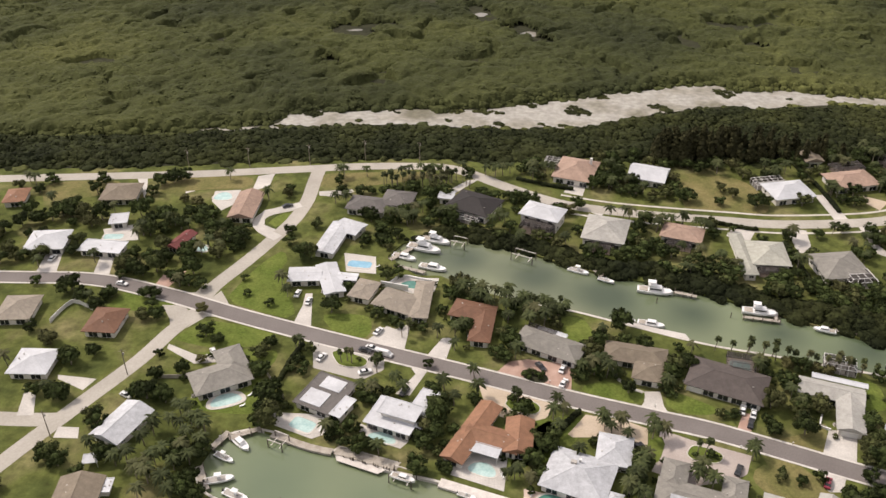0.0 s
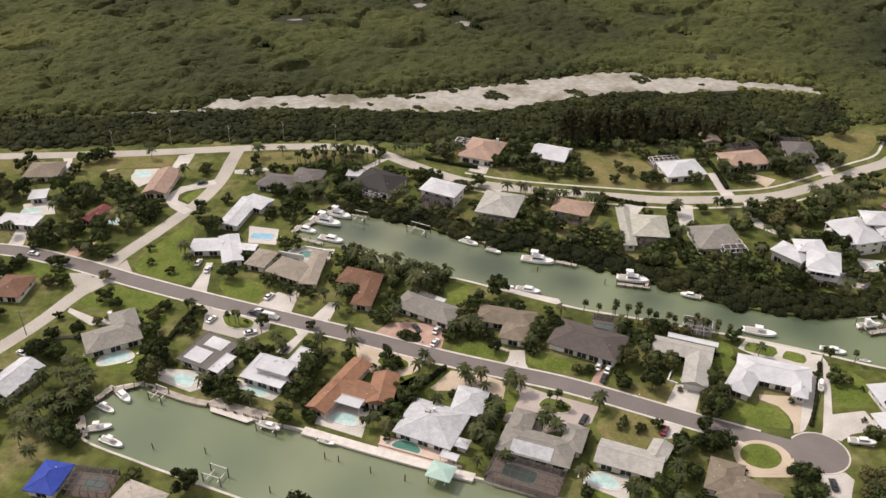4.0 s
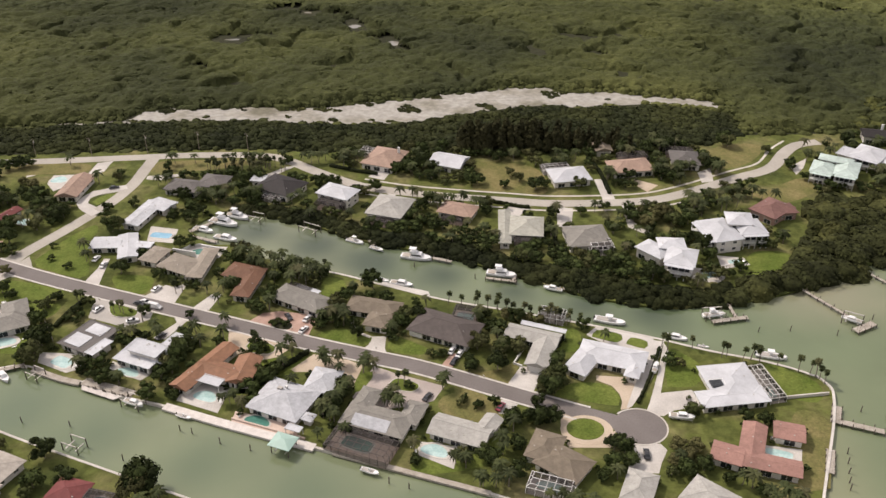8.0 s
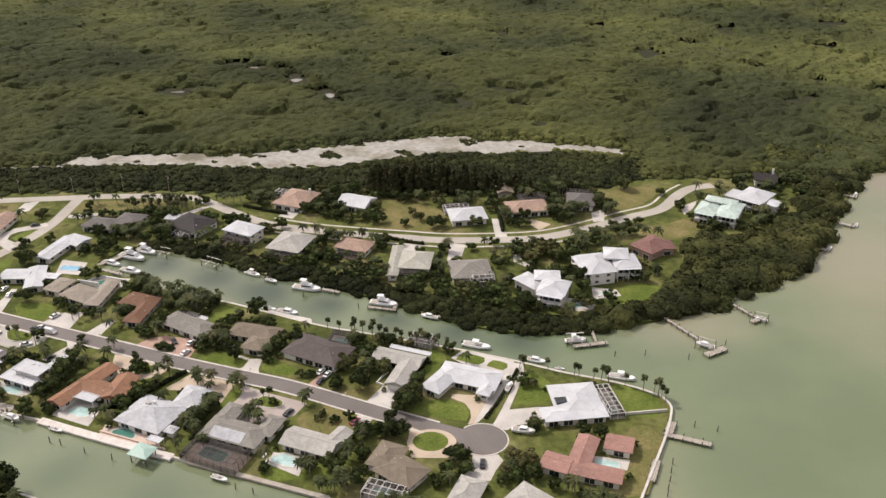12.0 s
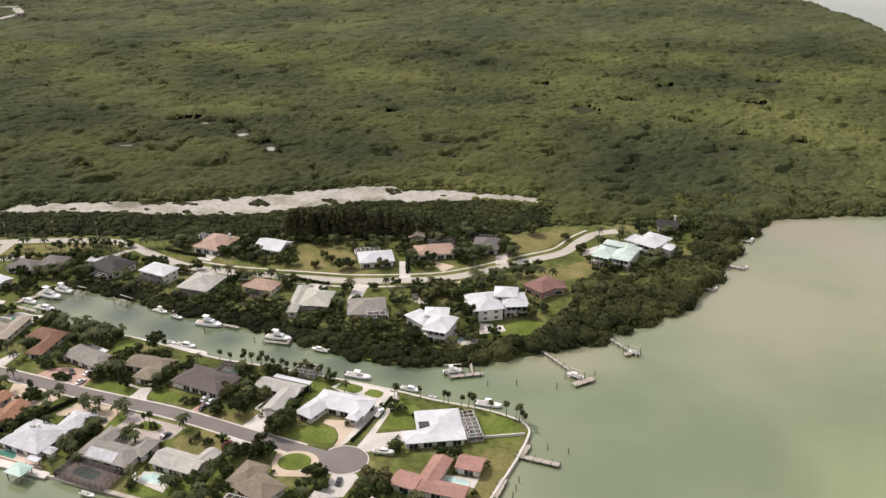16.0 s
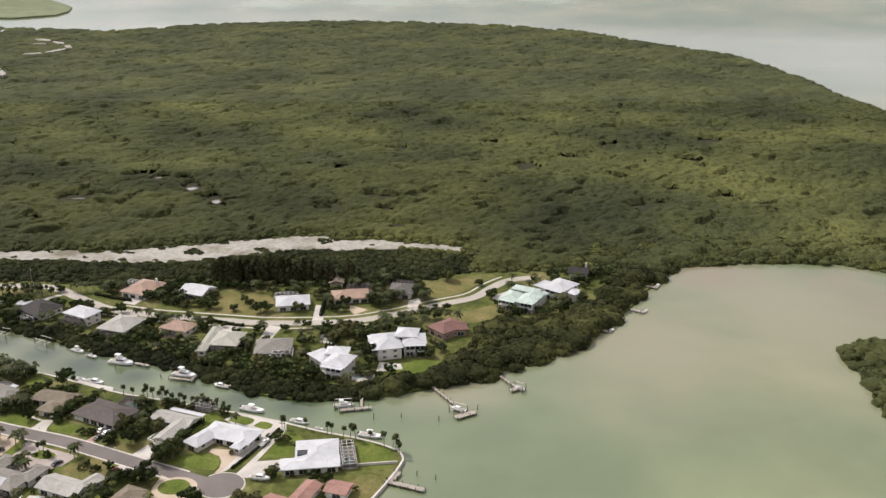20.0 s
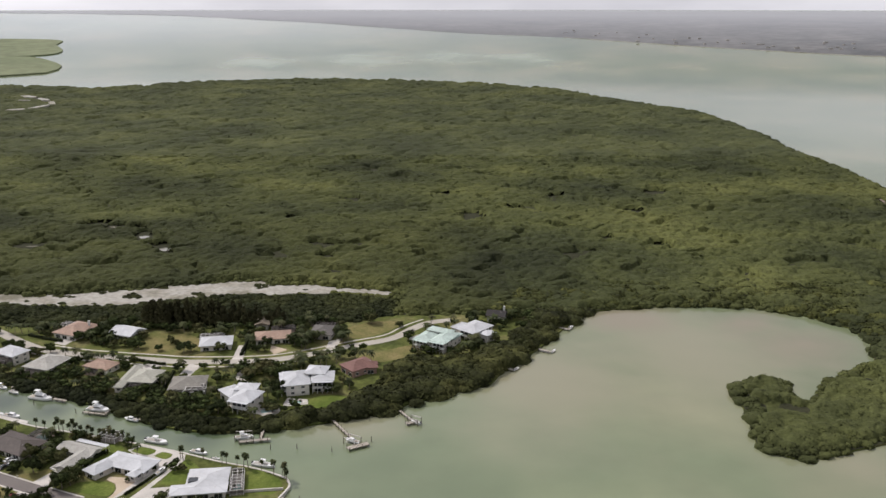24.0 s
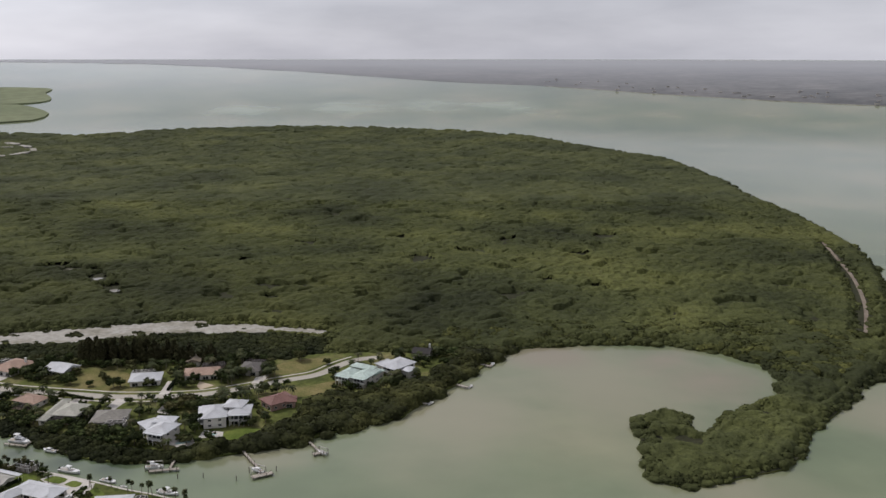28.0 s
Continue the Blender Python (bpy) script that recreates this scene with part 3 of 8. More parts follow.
tagged(part("backdrop_beach", bm, M["sand"]), "pale sandy shoreline of the far mainland", "beach", kind="structure")
bm = bmesh.new()
for _k in range(50):
    _x, _y = _rng.choice(SHORE)
    _d = math.hypot(_x - CX, _y - CY)
    _f = 1 + _rng.uniform(0.015, 0.35) ** 1.3
    _x, _y = CX + (_x - CX) * _f + _rng.uniform(-40, 40), CY + (_y - CY) * _f
    _l, _w, _h = _rng.uniform(4, 11), _rng.uniform(4, 8), _rng.uniform(2, 5)
    _c = [far_away(_x + sx * _l, _y + sy * _w, 7 + z) for z in (-2, _h) for sx, sy in ((-1, -1), (1, -1), (1, 1), (-1, 1))]
    _v = [bm.verts.new(p) for p in _c]
    for q in ((0, 1, 5, 4), (1, 2, 6, 5), (2, 3, 7, 6), (3, 0, 4, 7), (4, 5, 6, 7)):
        bm.faces.new([_v[i] for i in q])
tagged(part("far_buildings", bm, M["drive_grey"]), "scattered pale buildings on the far mainland", "buildings", kind="stuff")


def isle(name, outline, z, material, label):
    bm = bmesh.new()
    top, low = [], []
    for x, y in outline:
        low.append(bm.verts.new(far_away(x, y, 0.2)))
        top.append(bm.verts.new(far_away(x, y, z)))
    n = len(top)
    f = bm.faces.new(top)
    for i in range(n):
        bm.faces.new((low[i], low[(i + 1) % n], top[(i + 1) % n], top[i]))
    bmesh.ops.triangulate(bm, faces=[f])
    bmesh.ops.recalc_face_normals(bm, faces=bm.faces[:])
    return tagged(part(name, bm, material), label, "land", kind="structure")


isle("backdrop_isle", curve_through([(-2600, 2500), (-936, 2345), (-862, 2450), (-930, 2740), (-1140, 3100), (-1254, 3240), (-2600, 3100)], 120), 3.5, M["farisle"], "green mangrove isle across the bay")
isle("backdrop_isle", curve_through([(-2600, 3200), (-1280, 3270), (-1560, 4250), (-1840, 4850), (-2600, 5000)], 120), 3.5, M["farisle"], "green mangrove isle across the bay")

# ---- roads ----
MAIN = [(-260, 284), (-167, 281), (-134, 279), (-104, 269), (-77, 257), (-50, 246), (-24, 236), (13, 222), (41, 211), (64, 203), (84, 196), (117, 181), (140, 171), (150, 167)]
FAR_ROAD = [(-420, 352), (-159, 363), (-114, 365), (-71, 369), (-37, 372), (-3, 371), (12, 364), (27, 352), (49, 337), (70, 330), (95, 325), (120, 321), (143, 318), (182, 320), (205, 328), (234, 344), (254, 355), (267, 373), (277, 383), (290, 387)]
SIDE_N = [(-91, 264), (-88, 274), (-78.8, 291.4), (-70.8, 308), (-64.4, 323.5), (-60.8, 340), (-60, 355), (-59, 370)]
SIDE_S = [(-88, 263), (-97, 247), (-104, 231), (-117, 209), (-131, 185), (-150, 150), (-165, 110)]
BRANCH = [(-119, 203), (-135, 203), (-190, 207)]


def road(name, line, width, material, label, top, kerb=True):
    pts = curve_through(line, 4.0)
    thing = tagged(part(name, ribbon(bmesh.new(), pts, width, G0 + top, G0 - 0.2), material), label, "road", kind="structure")
    if kerb:
        for s in (1, -1):
            part("kerb", ribbon(bmesh.new(), pts[:-3], 0.75, G0 + top + 0.06, G0 - 0.2, s * (width / 2 + 0.35)), M["kerb"], thing, "pale concrete kerb")
    return thing


road("road_main", MAIN, 6.8, M["asphalt"], "grey asphalt street with pale kerbs", 0.05)
bm = bmesh.new()
slab(bm, [(153 + 8.6 * math.cos(a), 166.6 + 8.2 * math.sin(a)) for a in np.linspace(0, 2 * math.pi, 40)[:-1]], G0 + 0.056, G0 - 0.2)
tagged(part("road_turning_circle", bm, M["asphalt"]), "grey asphalt turning circle at the street's end", "road", kind="structure")
_ring = [(153 + 8.8 * math.cos(a), 166.6 + 8.4 * math.sin(a)) for a in np.linspace(-2.55, 2.35, 40)]
tagged(part("kerb_turning_circle", ribbon(bmesh.new(), _ring, 0.5, G0 + 0.11, G0 - 0.2), M["concrete"]), "pale concrete kerb round the turning circle", "kerb", kind="structure")
road("road_north", FAR_ROAD, 6.6, M["street"], "pale sun-bleached residential street", 0.05, False)
road("road_cross_north", SIDE_N, 6.4, M["street"], "pale sun-bleached side street", 0.045, False)
road("road_cross_south", SIDE_S, 6.2, M["street"], "pale sun-bleached side street", 0.045, False)
road("road_west", BRANCH, 6.0, M["street"], "pale sun-bleached side street", 0.043, False)

for _pts in ([(-95.5, 266.2), (-88.2, 274), (-91.6, 276.4), (-94.0, 270.6), (-101.0, 270.0)], [(-84.6, 271.6), (-79.0, 261.4), (-88, 265)], [(-91.6, 256.2), (-97.4, 246.6), (-99.4, 254.0), (-104.6, 262.6), (-96.5, 262.4)], [(-90.0, 254.0), (-92.4, 248.4), (-86.4, 255.6), (-79.0, 255.0), (-88, 260)]):
    tagged(part("road_flare", slab(bmesh.new(), _pts, G0 + 0.035, G0 - 0.2), M["street"]), "pale rounded corner where the streets meet", "road", kind="structure")

# the dry salt flat in the mangroves
SALT = [(-147, 404), (-120, 414), (-89, 418), (-79, 435), (-50, 434), (-27, 437), (20, 436), (45, 444), (70, 449), (84, 456), (112, 461), (132, 468), (152, 468), (162, 459), (188, 460), (215, 452), (235, 449), (256, 440), (254, 430), (236, 438), (214, 441), (166, 436), (153, 440), (119, 432), (93, 423), (74, 415), (55, 412), (12, 414), (-22, 418), (-56, 416), (-88, 413), (-120, 402)]
bm = slab(bmesh.new(), curve_through(SALT + SALT[:1], 3)[:-1], G0 + 0.2, G0 - 0.2)
tagged(part("salt_flat", bm, M["sand"]), "bare pale sand flat in the mangroves", "sand", kind="structure")


# ---- mangrove canopy ----
def wave(x, y, scale, seed, octaves=3):
    """Smooth random values about 0."""
    rng = np.random.RandomState(seed)
    out, amp, k = np.zeros(np.shape(x)), 1.0, 2 * math.pi / scale
    for _ in range(octaves):
        for _ in range(5):
            a, p = rng.uniform(0, 2 * math.pi, 2)
            f = k * rng.uniform(0.6, 1.5)
            out += amp * np.sin(f * (x * math.cos(a) + y * math.sin(a)) + p) / 5
        amp, k = amp * 0.55, k * 2.1
    return out


def dome_kinds(seed, rings, segs, n=6):
    """A few ragged half-domes of unit radius, as corner and face arrays."""
    rng = np.random.RandomState(seed)
    kinds = []
    for _ in range(n):
        vs = [(0, 0, 1.0 + rng.uniform(-0.1, 0.1))]
        for i in range(1, rings + 1):
            e = i / rings
            for k in range(segs):
                a = 2 * math.pi * (k + 0.5 * (i % 2)) / segs
                r = math.sin(min(1.0, e * 1.15) * math.pi / 2) * rng.uniform(0.78, 1.18)
                z = math.cos(e * math.pi * 0.56) + rng.uniform(-0.14, 0.14)
                vs.append((r * math.cos(a), r * math.sin(a), z if i < rings else -0.75))
        fs = [(0, 1 + k, 1 + (k + 1) % segs) for k in range(segs)]
        for i in range(rings - 1):
            for k in range(segs):
                p, q = 1 + i * segs + k, 1 + i * segs + (k + 1) % segs
                fs += [(p, p + segs, q + segs), (p, q + segs, q)]
        kinds.append((np.array(vs), np.array(fs)))
    return kinds


DOMES = dome_kinds(5, 3, 8)


def mounds(x, y, size, seed):
    """Rounded heads crowded side by side, 0 in the creases to 1 on the tops."""
    i0, j0 = np.floor(x / size), np.floor(y / size)
    best = np.zeros(np.shape(x))
    for di in (-1, 0, 1):
        for dj in (-1, 0, 1):
            i, j = i0 + di, j0 + dj
            h = [np.modf(np.abs(np.sin(i * a + j * b + seed * 3.7)) * 43758.5)[0] for a, b in ((12.9898, 78.233), (39.346, 11.135), (73.156, 52.235))]
            r = size * (0.54 + 0.32 * h[2])
            d = ((x - (i + h[0]) * size) ** 2 + (y - (j + h[1]) * size) ** 2) / (r * r)
            best = np.maximum(best, np.clip(1 - d, 0, 1) ** 0.6 * (0.65 + 0.35 * h[2]))
    return best


# clearings and creeks in the mangroves: middle and half-width
# short rows just south of the ponds open them to the camera's view
CLEARINGS = [(-66, 566, 9), (-50, 568, 10), (-36, 572, 8), (-31, 637, 13), (-12, 630, 9), (10, 622, 8), (22, 606, 8), (24, 596, 8), (48, 566, 7), (54, 557, 8), (26, 586, 6), (28, 580, 5), (30, 575, 4), (57, 549, 6), (59, 543, 5), (61, 538, 4), (-13, 624, 7), (-11, 617, 5), (-56, 558, 12), (-54, 553, 10), (190, 563, 13), (178, 570, 7), (192, 530, 7), (312, 668, 13), (378, 682, 11), (354, 700, 6), (393, 626, 10), (388, 538, 12), (404, 546, 7), (424, 590, 6), (464, 565, 10), (310, 679, 8), (469, 693, 8), (-68, 505, 6), (283, 771, 9), (187, 746, 11)]
FAR_CLEARINGS = [(497, 1205, 30), (470, 1180, 18), (411, 1028, 15), (424, 1010, 9), (66, 1244, 24), (103, 1306, 14), (511, 781, 15), (459, 693, 9), (402, 763, 7), (-188, 1032, 13), (-168, 888, 7), (230, 999, 14), (271, 1240, 18), (-7, 1218, 8), (144, 661, 6), (352, 701, 7), (150, 900, 9), (20, 820, 8), (600, 900, 14), (330, 880, 10)]


def clearing(x, y):
    """0 in the clearings, 1 under closed leaves."""
    wx, wy = x + wave(x, y, 17, 51, 2) * 4.5, y + wave(x, y, 17, 52, 2) * 3.0
    out = np.ones(np.shape(x))
    for cx, cy, r in CLEARINGS + FAR_CLEARINGS:
        d = np.sqrt(((wx - cx) / r) ** 2 + ((wy - cy) / (4.6 + 0.42 * r)) ** 2)
        out = np.minimum(out, np.clip((d - 0.7) / 0.6, 0, 1))
    thin = np.abs(wave(x, y, 60, 31, 2)) + 0.5 * (wave(x, y, 75, 32, 2) + 0.19)
    return np.minimum(out, np.clip((thin + 0.01) / 0.05, 0, 1) * 0.78 + 0.22)


def canopy(name, poly, box, spacing, height, label, holes=(), closed=True, patchy=None, material="canopy", cell=3.0, seed=3, tuft=0.8, per=3.2, base=0.0, fuzz=12):
    """A wood seen from the air: billowing leaf roof, ragged crowns (at its margin only if it is closed), and loose leaf tufts over it."""
    rng = np.random.RandomState(seed)
    x0, y0, x1, y1 = box
    gx, gy = np.meshgrid(np.arange(x0 - 2 * cell, x1 + 3 * cell, cell), np.arange(y0 - 2 * cell, y1 + 3 * cell, cell))

    def where(x, y):
        ex, ey = x + wave(x, y, 14, 11, 2) * 2.0, y + wave(x, y, 14, 12, 2) * 2.0
        m = inside(ex, ey, poly)
        for h in holes:
            m &= ~inside(ex + wave(x, y, 9, 13, 2) * 2.5, ey + wave(x, y, 9, 14, 2) * 2.0, h)
        if patchy is not None:
            m &= wave(x, y, 26, 41, 3) > patchy
        return m

    def roof(x, y):
        if not closed:
            return height * 0.58 * (0.8 + 0.3 * wave(x, y, 30, 21, 2))
        wx, wy = x + wave(x, y, 20, 61, 2) * 3.0, y + wave(x, y, 20, 62, 2) * 3.0
        z = height * (0.3 + 0.16 * wave(x, y, 70, 21, 2)) + height * (0.42 * mounds(wx, wy * 1.25, 22, 1) + 0.36 * mounds(wx, wy, 9.0, 2))
        z = z + height * (0.2 * mounds(x, y, 4.8, 3) if cell < 3 else 0.12)
        return z * np.maximum(clearing(x, y), 0.04) * skyline_fit(y)

    # far trees are scaled up so their skyline fits the camera's view
    def skyline_fit(y):
        return 1 + 0.55 * np.clip((y - 900) / 500, 0, 1) + 0.5 * np.clip((y - 1700) / 400, 0, 1)

    m = where(gx, gy)
    rim, depth = m.copy(), m.astype(float)
    steps = max(1, int(round(6.0 / cell)))
    for _ in range(steps):
        inner = rim.copy()
        inner[1:-1, 1:-1] = rim[1:-1, 1:-1] & rim[:-2, 1:-1] & rim[2:, 1:-1] & rim[1:-1, :-2] & rim[1:-1, 2:]
        depth += inner
        rim = inner
    depth /= steps + 1
    high = roof(gx, gy)
    z = np.where(depth > 0.4, high * depth, 0.25)
    box_in = (gx >= x0 - 0.01) & (gx <= x1 + cell) & (gy >= y0 - 0.01) & (gy <= y1 + cell)
    keep = (depth > 0.3) & box_in
    if closed and cell < 3:
        keep &= clearing(gx, gy) > 0.05
    q = keep[:-1, :-1] & keep[1:, :-1] & keep[:-1, 1:] & keep[1:, 1:]
    idx = np.arange(gx.size).reshape(gx.shape)
    quads = np.stack([idx[:-1, :-1][q], idx[:-1, 1:][q], idx[1:, 1:][q], idx[1:, :-1][q]], 1)
    tris = np.concatenate([quads[:, [0, 1, 2]], quads[:, [0, 2, 3]]])
    used = np.unique(tris)
    remap = np.zeros(gx.size, np.int64); remap[used] = np.arange(len(used))
    jx, jy = rng.uniform(-0.3, 0.3, (2, gx.size)) * cell
    V = [np.stack([gx.ravel() + jx, gy.ravel() + jy, z.ravel()], 1)[used]]
    F = [remap[tris]]
    total = len(used)

    def near_cell(x, y):
        return np.clip(((y - gy[0, 0]) / cell).round().astype(int), 0, gx.shape[0] - 1), np.clip(((x - gx[0, 0]) / cell).round().astype(int), 0, gx.shape[1] - 1)

    # the crowns
    cx, cy = np.meshgrid(np.arange(x0, x1, spacing), np.arange(y0, y1, spacing))
    cx = (cx + rng.uniform(-0.5, 0.5, cx.shape) * spacing).ravel(); cy = (cy + rng.uniform(-0.5, 0.5, cy.shape) * spacing).ravel()
    dp = depth[near_cell(cx, cy)]
    ok = where(cx, cy) & ((dp < 0.95) | (not closed))
    cx, cy, dp = cx[ok], cy[ok], np.maximum(dp[ok], 0.2)
    r = spacing * 0.8 * np.clip(np.exp(rng.normal(size=len(cx)) * 0.35), 0.45, 1.8)
    top = height * (0.82 + 0.3 * wave(cx, cy, 38, 21, 2)) * np.sqrt(dp) * rng.uniform(0.8, 1.1, len(cx)) * skyline_fit(cy)
    kind = rng.randint(0, len(DOMES), len(cx))
    for k, (dv, df) in enumerate(DOMES):
        s = kind == k
        n = int(s.sum())
        if not n:
            continue
        a = rng.uniform(0, 2 * math.pi, n)
        ca, sa = np.cos(a)[:, None], np.sin(a)[:, None]
        rr = r[s][:, None]
        X = cx[s][:, None] + rr * (dv[None, :, 0] * ca - dv[None, :, 1] * sa)
        Y = cy[s][:, None] + rr * (dv[None, :, 0] * sa + dv[None, :, 1] * ca)
        tall = np.minimum(rr * 0.62, top[s][:, None] * 0.6)
        Z = np.maximum(top[s][:, None] - tall + tall * dv[None, :, 2] * np.where(dv[None, :, 2] < 0, 2.2, 1.0), 0.05)
        V.append(np.stack([X, Y, Z], 2).reshape(-1, 3))
        F.append((df[None] + (total + np.arange(n) * len(dv))[:, None, None]).reshape(-1, 3))
        total += n * len(dv)
    # loose tufts of leaves over roof and crowns
    n = int((x1 - x0) * (y1 - y0) / per)
    tx, ty = rng.uniform(x0, x1, n), rng.uniform(y0, y1, n)
    ok = where(tx, ty)
    tx, ty = tx[ok], ty[ok]
    ti = near_cell(tx, ty)
    ok = (depth[ti] > 0.6) & (roof(tx, ty) > 0.25 * height)
    if not closed:
        ok &= False
    tx, ty = tx[ok], ty[ok]
    tz = roof(tx, ty) * depth[near_cell(tx, ty)] + 0.07 * tuft
    lean = rng.normal(size=(len(tx), 2)) * 0.17
    if len(cx):
        k = rng.randint(0, len(cx), len(cx) * fuzz)
        d = rng.normal(size=(len(k), 3)); d[:, 2] = np.abs(d[:, 2]) + 0.1
        d /= np.linalg.norm(d, axis=1)[:, None]
        tall = np.minimum(r[k] * 0.62, top[k] * 0.6)
        tx = np.concatenate([tx, cx[k] + d[:, 0] * r[k] * 1.02]); ty = np.concatenate([ty, cy[k] + d[:, 1] * r[k] * 1.02])
        tz = np.concatenate([tz, np.maximum(top[k] - tall + d[:, 2] * tall * 1.06, 0.3)])
        lean = np.concatenate([lean, d[:, :2] * 0.8 + rng.normal(size=(len(k), 2)) * 0.35])
    n = len(tx)
    a, s = rng.uniform(0, 2 * math.pi, n), tuft * np.clip(np.exp(rng.normal(size=n) * 0.3), 0.5, 1.8)
    s[n - fuzz * len(cx):] = np.minimum(s[n - fuzz * len(cx):], spacing * (0.38 if fuzz < 20 else 0.24))
    quad = []
    for k in range(4):
        f = s * (1.0 if k % 2 else 0.72)
        ox, oy = np.cos(a + k * math.pi / 2) * f, np.sin(a + k * math.pi / 2) * f
        quad.append(np.stack([tx + ox, ty + oy, tz - lean[:, 0] * ox - lean[:, 1] * oy - (0.22 * s if k % 2 else 0)], 1))
    V.append(np.stack(quad, 1).reshape(-1, 3))
    F.append((np.array([[0, 1, 2], [0, 2, 3]])[None] + (total + 4 * np.arange(n))[:, None, None]).reshape(-1, 3))
    return tagged(mesh_from(name, np.concatenate(V) + (0, 0, base), np.concatenate(F), M[material], True), label, "mangroves", kind="stuff")


WOODS_EDGE = [(-1700, 372), (-159, 371), (-71, 378), (-3, 380), (24, 374), (40, 378), (75, 380), (100, 376), (150, 372), (168, 385), (205, 378), (228, 384), (252, 396), (300, 398), (345, 404), (360, 376)]
WOODS = WOODS_EDGE + NORTH_BANK[-1:] + COVE + EAST
THICKET = [(-300, 369)] + WOODS_EDGE[1:13] + [(254, 424), (214, 438), (166, 434), (153, 438), (119, 430), (93, 421), (74, 413), (55, 410), (12, 412), (-22, 416), (-56, 414), (-88, 412), (-147, 406), (-300, 404)]
bm = slab(bmesh.new(), WOODS, G0 + 0.03, G0 - 0.1)
tagged(part("ground_woods", bm, M["mud"]), "dark wet mud under the mangroves", "ground", kind="structure")
PONDS = [(25, 594, 4.2, 0.9), (55, 555, 5.0, 0.9), (-14, 630, 3.0, 0.6), (-58, 564, 5.0, 0.35), (58, 1242, 9.0, 0.6)]
for _x, _y, _r, _f in PONDS:
    bm = bmesh.new()
    slab(bm, [(_x + _r * math.cos(a) * (1 + 0.25 * math.sin(3 * a + _x)), _y + _r * _f * math.sin(a) * (1 + 0.2 * math.cos(2 * a + _y))) for a in np.linspace(0, 2 * math.pi, 22)[:-1]], G0 + 0.09, G0 - 0.05)
    tagged(part("water_pond", bm, M["pond"]), "small still pond in a mangrove clearing", "water", kind="structure")
TRACK = [(737, 754), (716, 665), (698, 594), (668, 508), (629, 424)]
LANE = [(x + 3.5, y) for x, y in TRACK] + [(x - 6, y + 1) for x, y in TRACK[::-1]]
bm = ribbon(bmesh.new(), curve_through([(688, 606), (672, 561), (650, 503), (623, 446)], 5), 2.2, G0 + 0.1, G0 - 0.05)
tagged(part("water_creek", bm, M["pond"]), "narrow still creek beside the sand track", "water", kind="structure")
FAR_WOODS_LABEL = "dense olive-green mangrove forest canopy"
canopy("mangrove_forest", WOODS, (-420, 366, 330, 640), 3.2, 5.8, FAR_WOODS_LABEL, holes=[SALT, THICKET], cell=1.6)
canopy("mangrove_forest", WOODS, (330, 200, 770, 640), 3.4, 5.8, FAR_WOODS_LABEL, holes=[LANE], cell=1.6, seed=4)
canopy("mangrove_forest", WOODS, (-760, 636, 800, 1000), 5.0, 5.8, FAR_WOODS_LABEL, holes=[LANE], cell=2.8, seed=5, tuft=1.2, per=8)
canopy("mangrove_forest", WOODS, (-1300, 990, 800, 2200), 8.0, 5.9, FAR_WOODS_LABEL, cell=5.5, seed=6, tuft=1.5, per=40, material="canopy_hazed")
COVE_WOODS = [(300, 400), (345, 406), (382, 408), (410, 416), (440, 419), (487, 418), (520, 402), (541, 378), (545, 350), (600, 356), (640, 424), (606, 462), (420, 462), (330, 440)]
canopy("mangrove_forest", COVE_WOODS, (300, 345, 642, 470), 6.4, 6.2, "big-crowned mangroves round the cove", closed=False, cell=2.0, seed=12, tuft=0.9, fuzz=60, material="cove_leaf")
canopy("thicket", THICKET, (-300, 366, 260, 445), 2.9, 4.8, "dark low thicket between the street and the sand flat", closed=False, material="thicket_leaf", cell=1.5, seed=9, tuft=0.8)
canopy("scrub", SALT, (-150, 400, 260, 475), 1.5, 1.2, "low scrub tufts on the sand flat", closed=False, patchy=0.52, material="bank_leaf", cell=1.0, seed=7, tuft=0.5, base=0.95)
BELT = [(-16, 306)] + NORTH_BANK + [(345, 402), (335, 372), (322, 350), (304, 325), (262, 322), (255, 305), (248, 280), (232, 258), (212, 250), (190, 246), (168, 249), (152, 258), (137, 262), (118, 270), (104, 280), (84, 287), (62, 292), (45, 303), (24, 312), (0, 318)]
canopy("mangrove_belt", BELT, (-24, 225, 205, 410), 2.4, 4.9, "dark green mangrove belt along the canal bank", closed=False, material="belt", cell=1.5, seed=8, tuft=0.7, fuzz=34)
canopy("mangrove_belt", BELT, (205, 225, 385, 410), 5.6, 7.6, "lumpy olive-green mangroves round the point", closed=False, material="bank_leaf", cell=1.5, seed=10, tuft=0.75, fuzz=80)


# ---- houses ----
def box(bm, x0, x1, y0, y1, z0, z1, m=None):
    v = bmesh.ops.create_cube(bm, size=1, matrix=Matrix.LocRotScale(((x0 + x1) / 2, (y0 + y1) / 2, (z0 + z1) / 2), None, (x1 - x0, y1 - y0, z1 - z0)))["verts"]
    if m is not None:
        bmesh.ops.transform(bm, matrix=m, verts=v)
    return bm


def empty(name, x, y, z=G0):
    e = new(name)
    e.location = (x, y, z)
    e.empty_display_size = 0.5
    return e


def base_mesh(name, bm, material):
    me = bpy.data.meshes.new(name)
    bm.to_mesh(me)
    bm.free()
    me.materials.append(material)
    return me


def placed(name, me, parent, m, label=""):
    ob = new(name, me)
    ob.parent = parent
    ob.matrix_basis = m
    return tagged(ob, label)


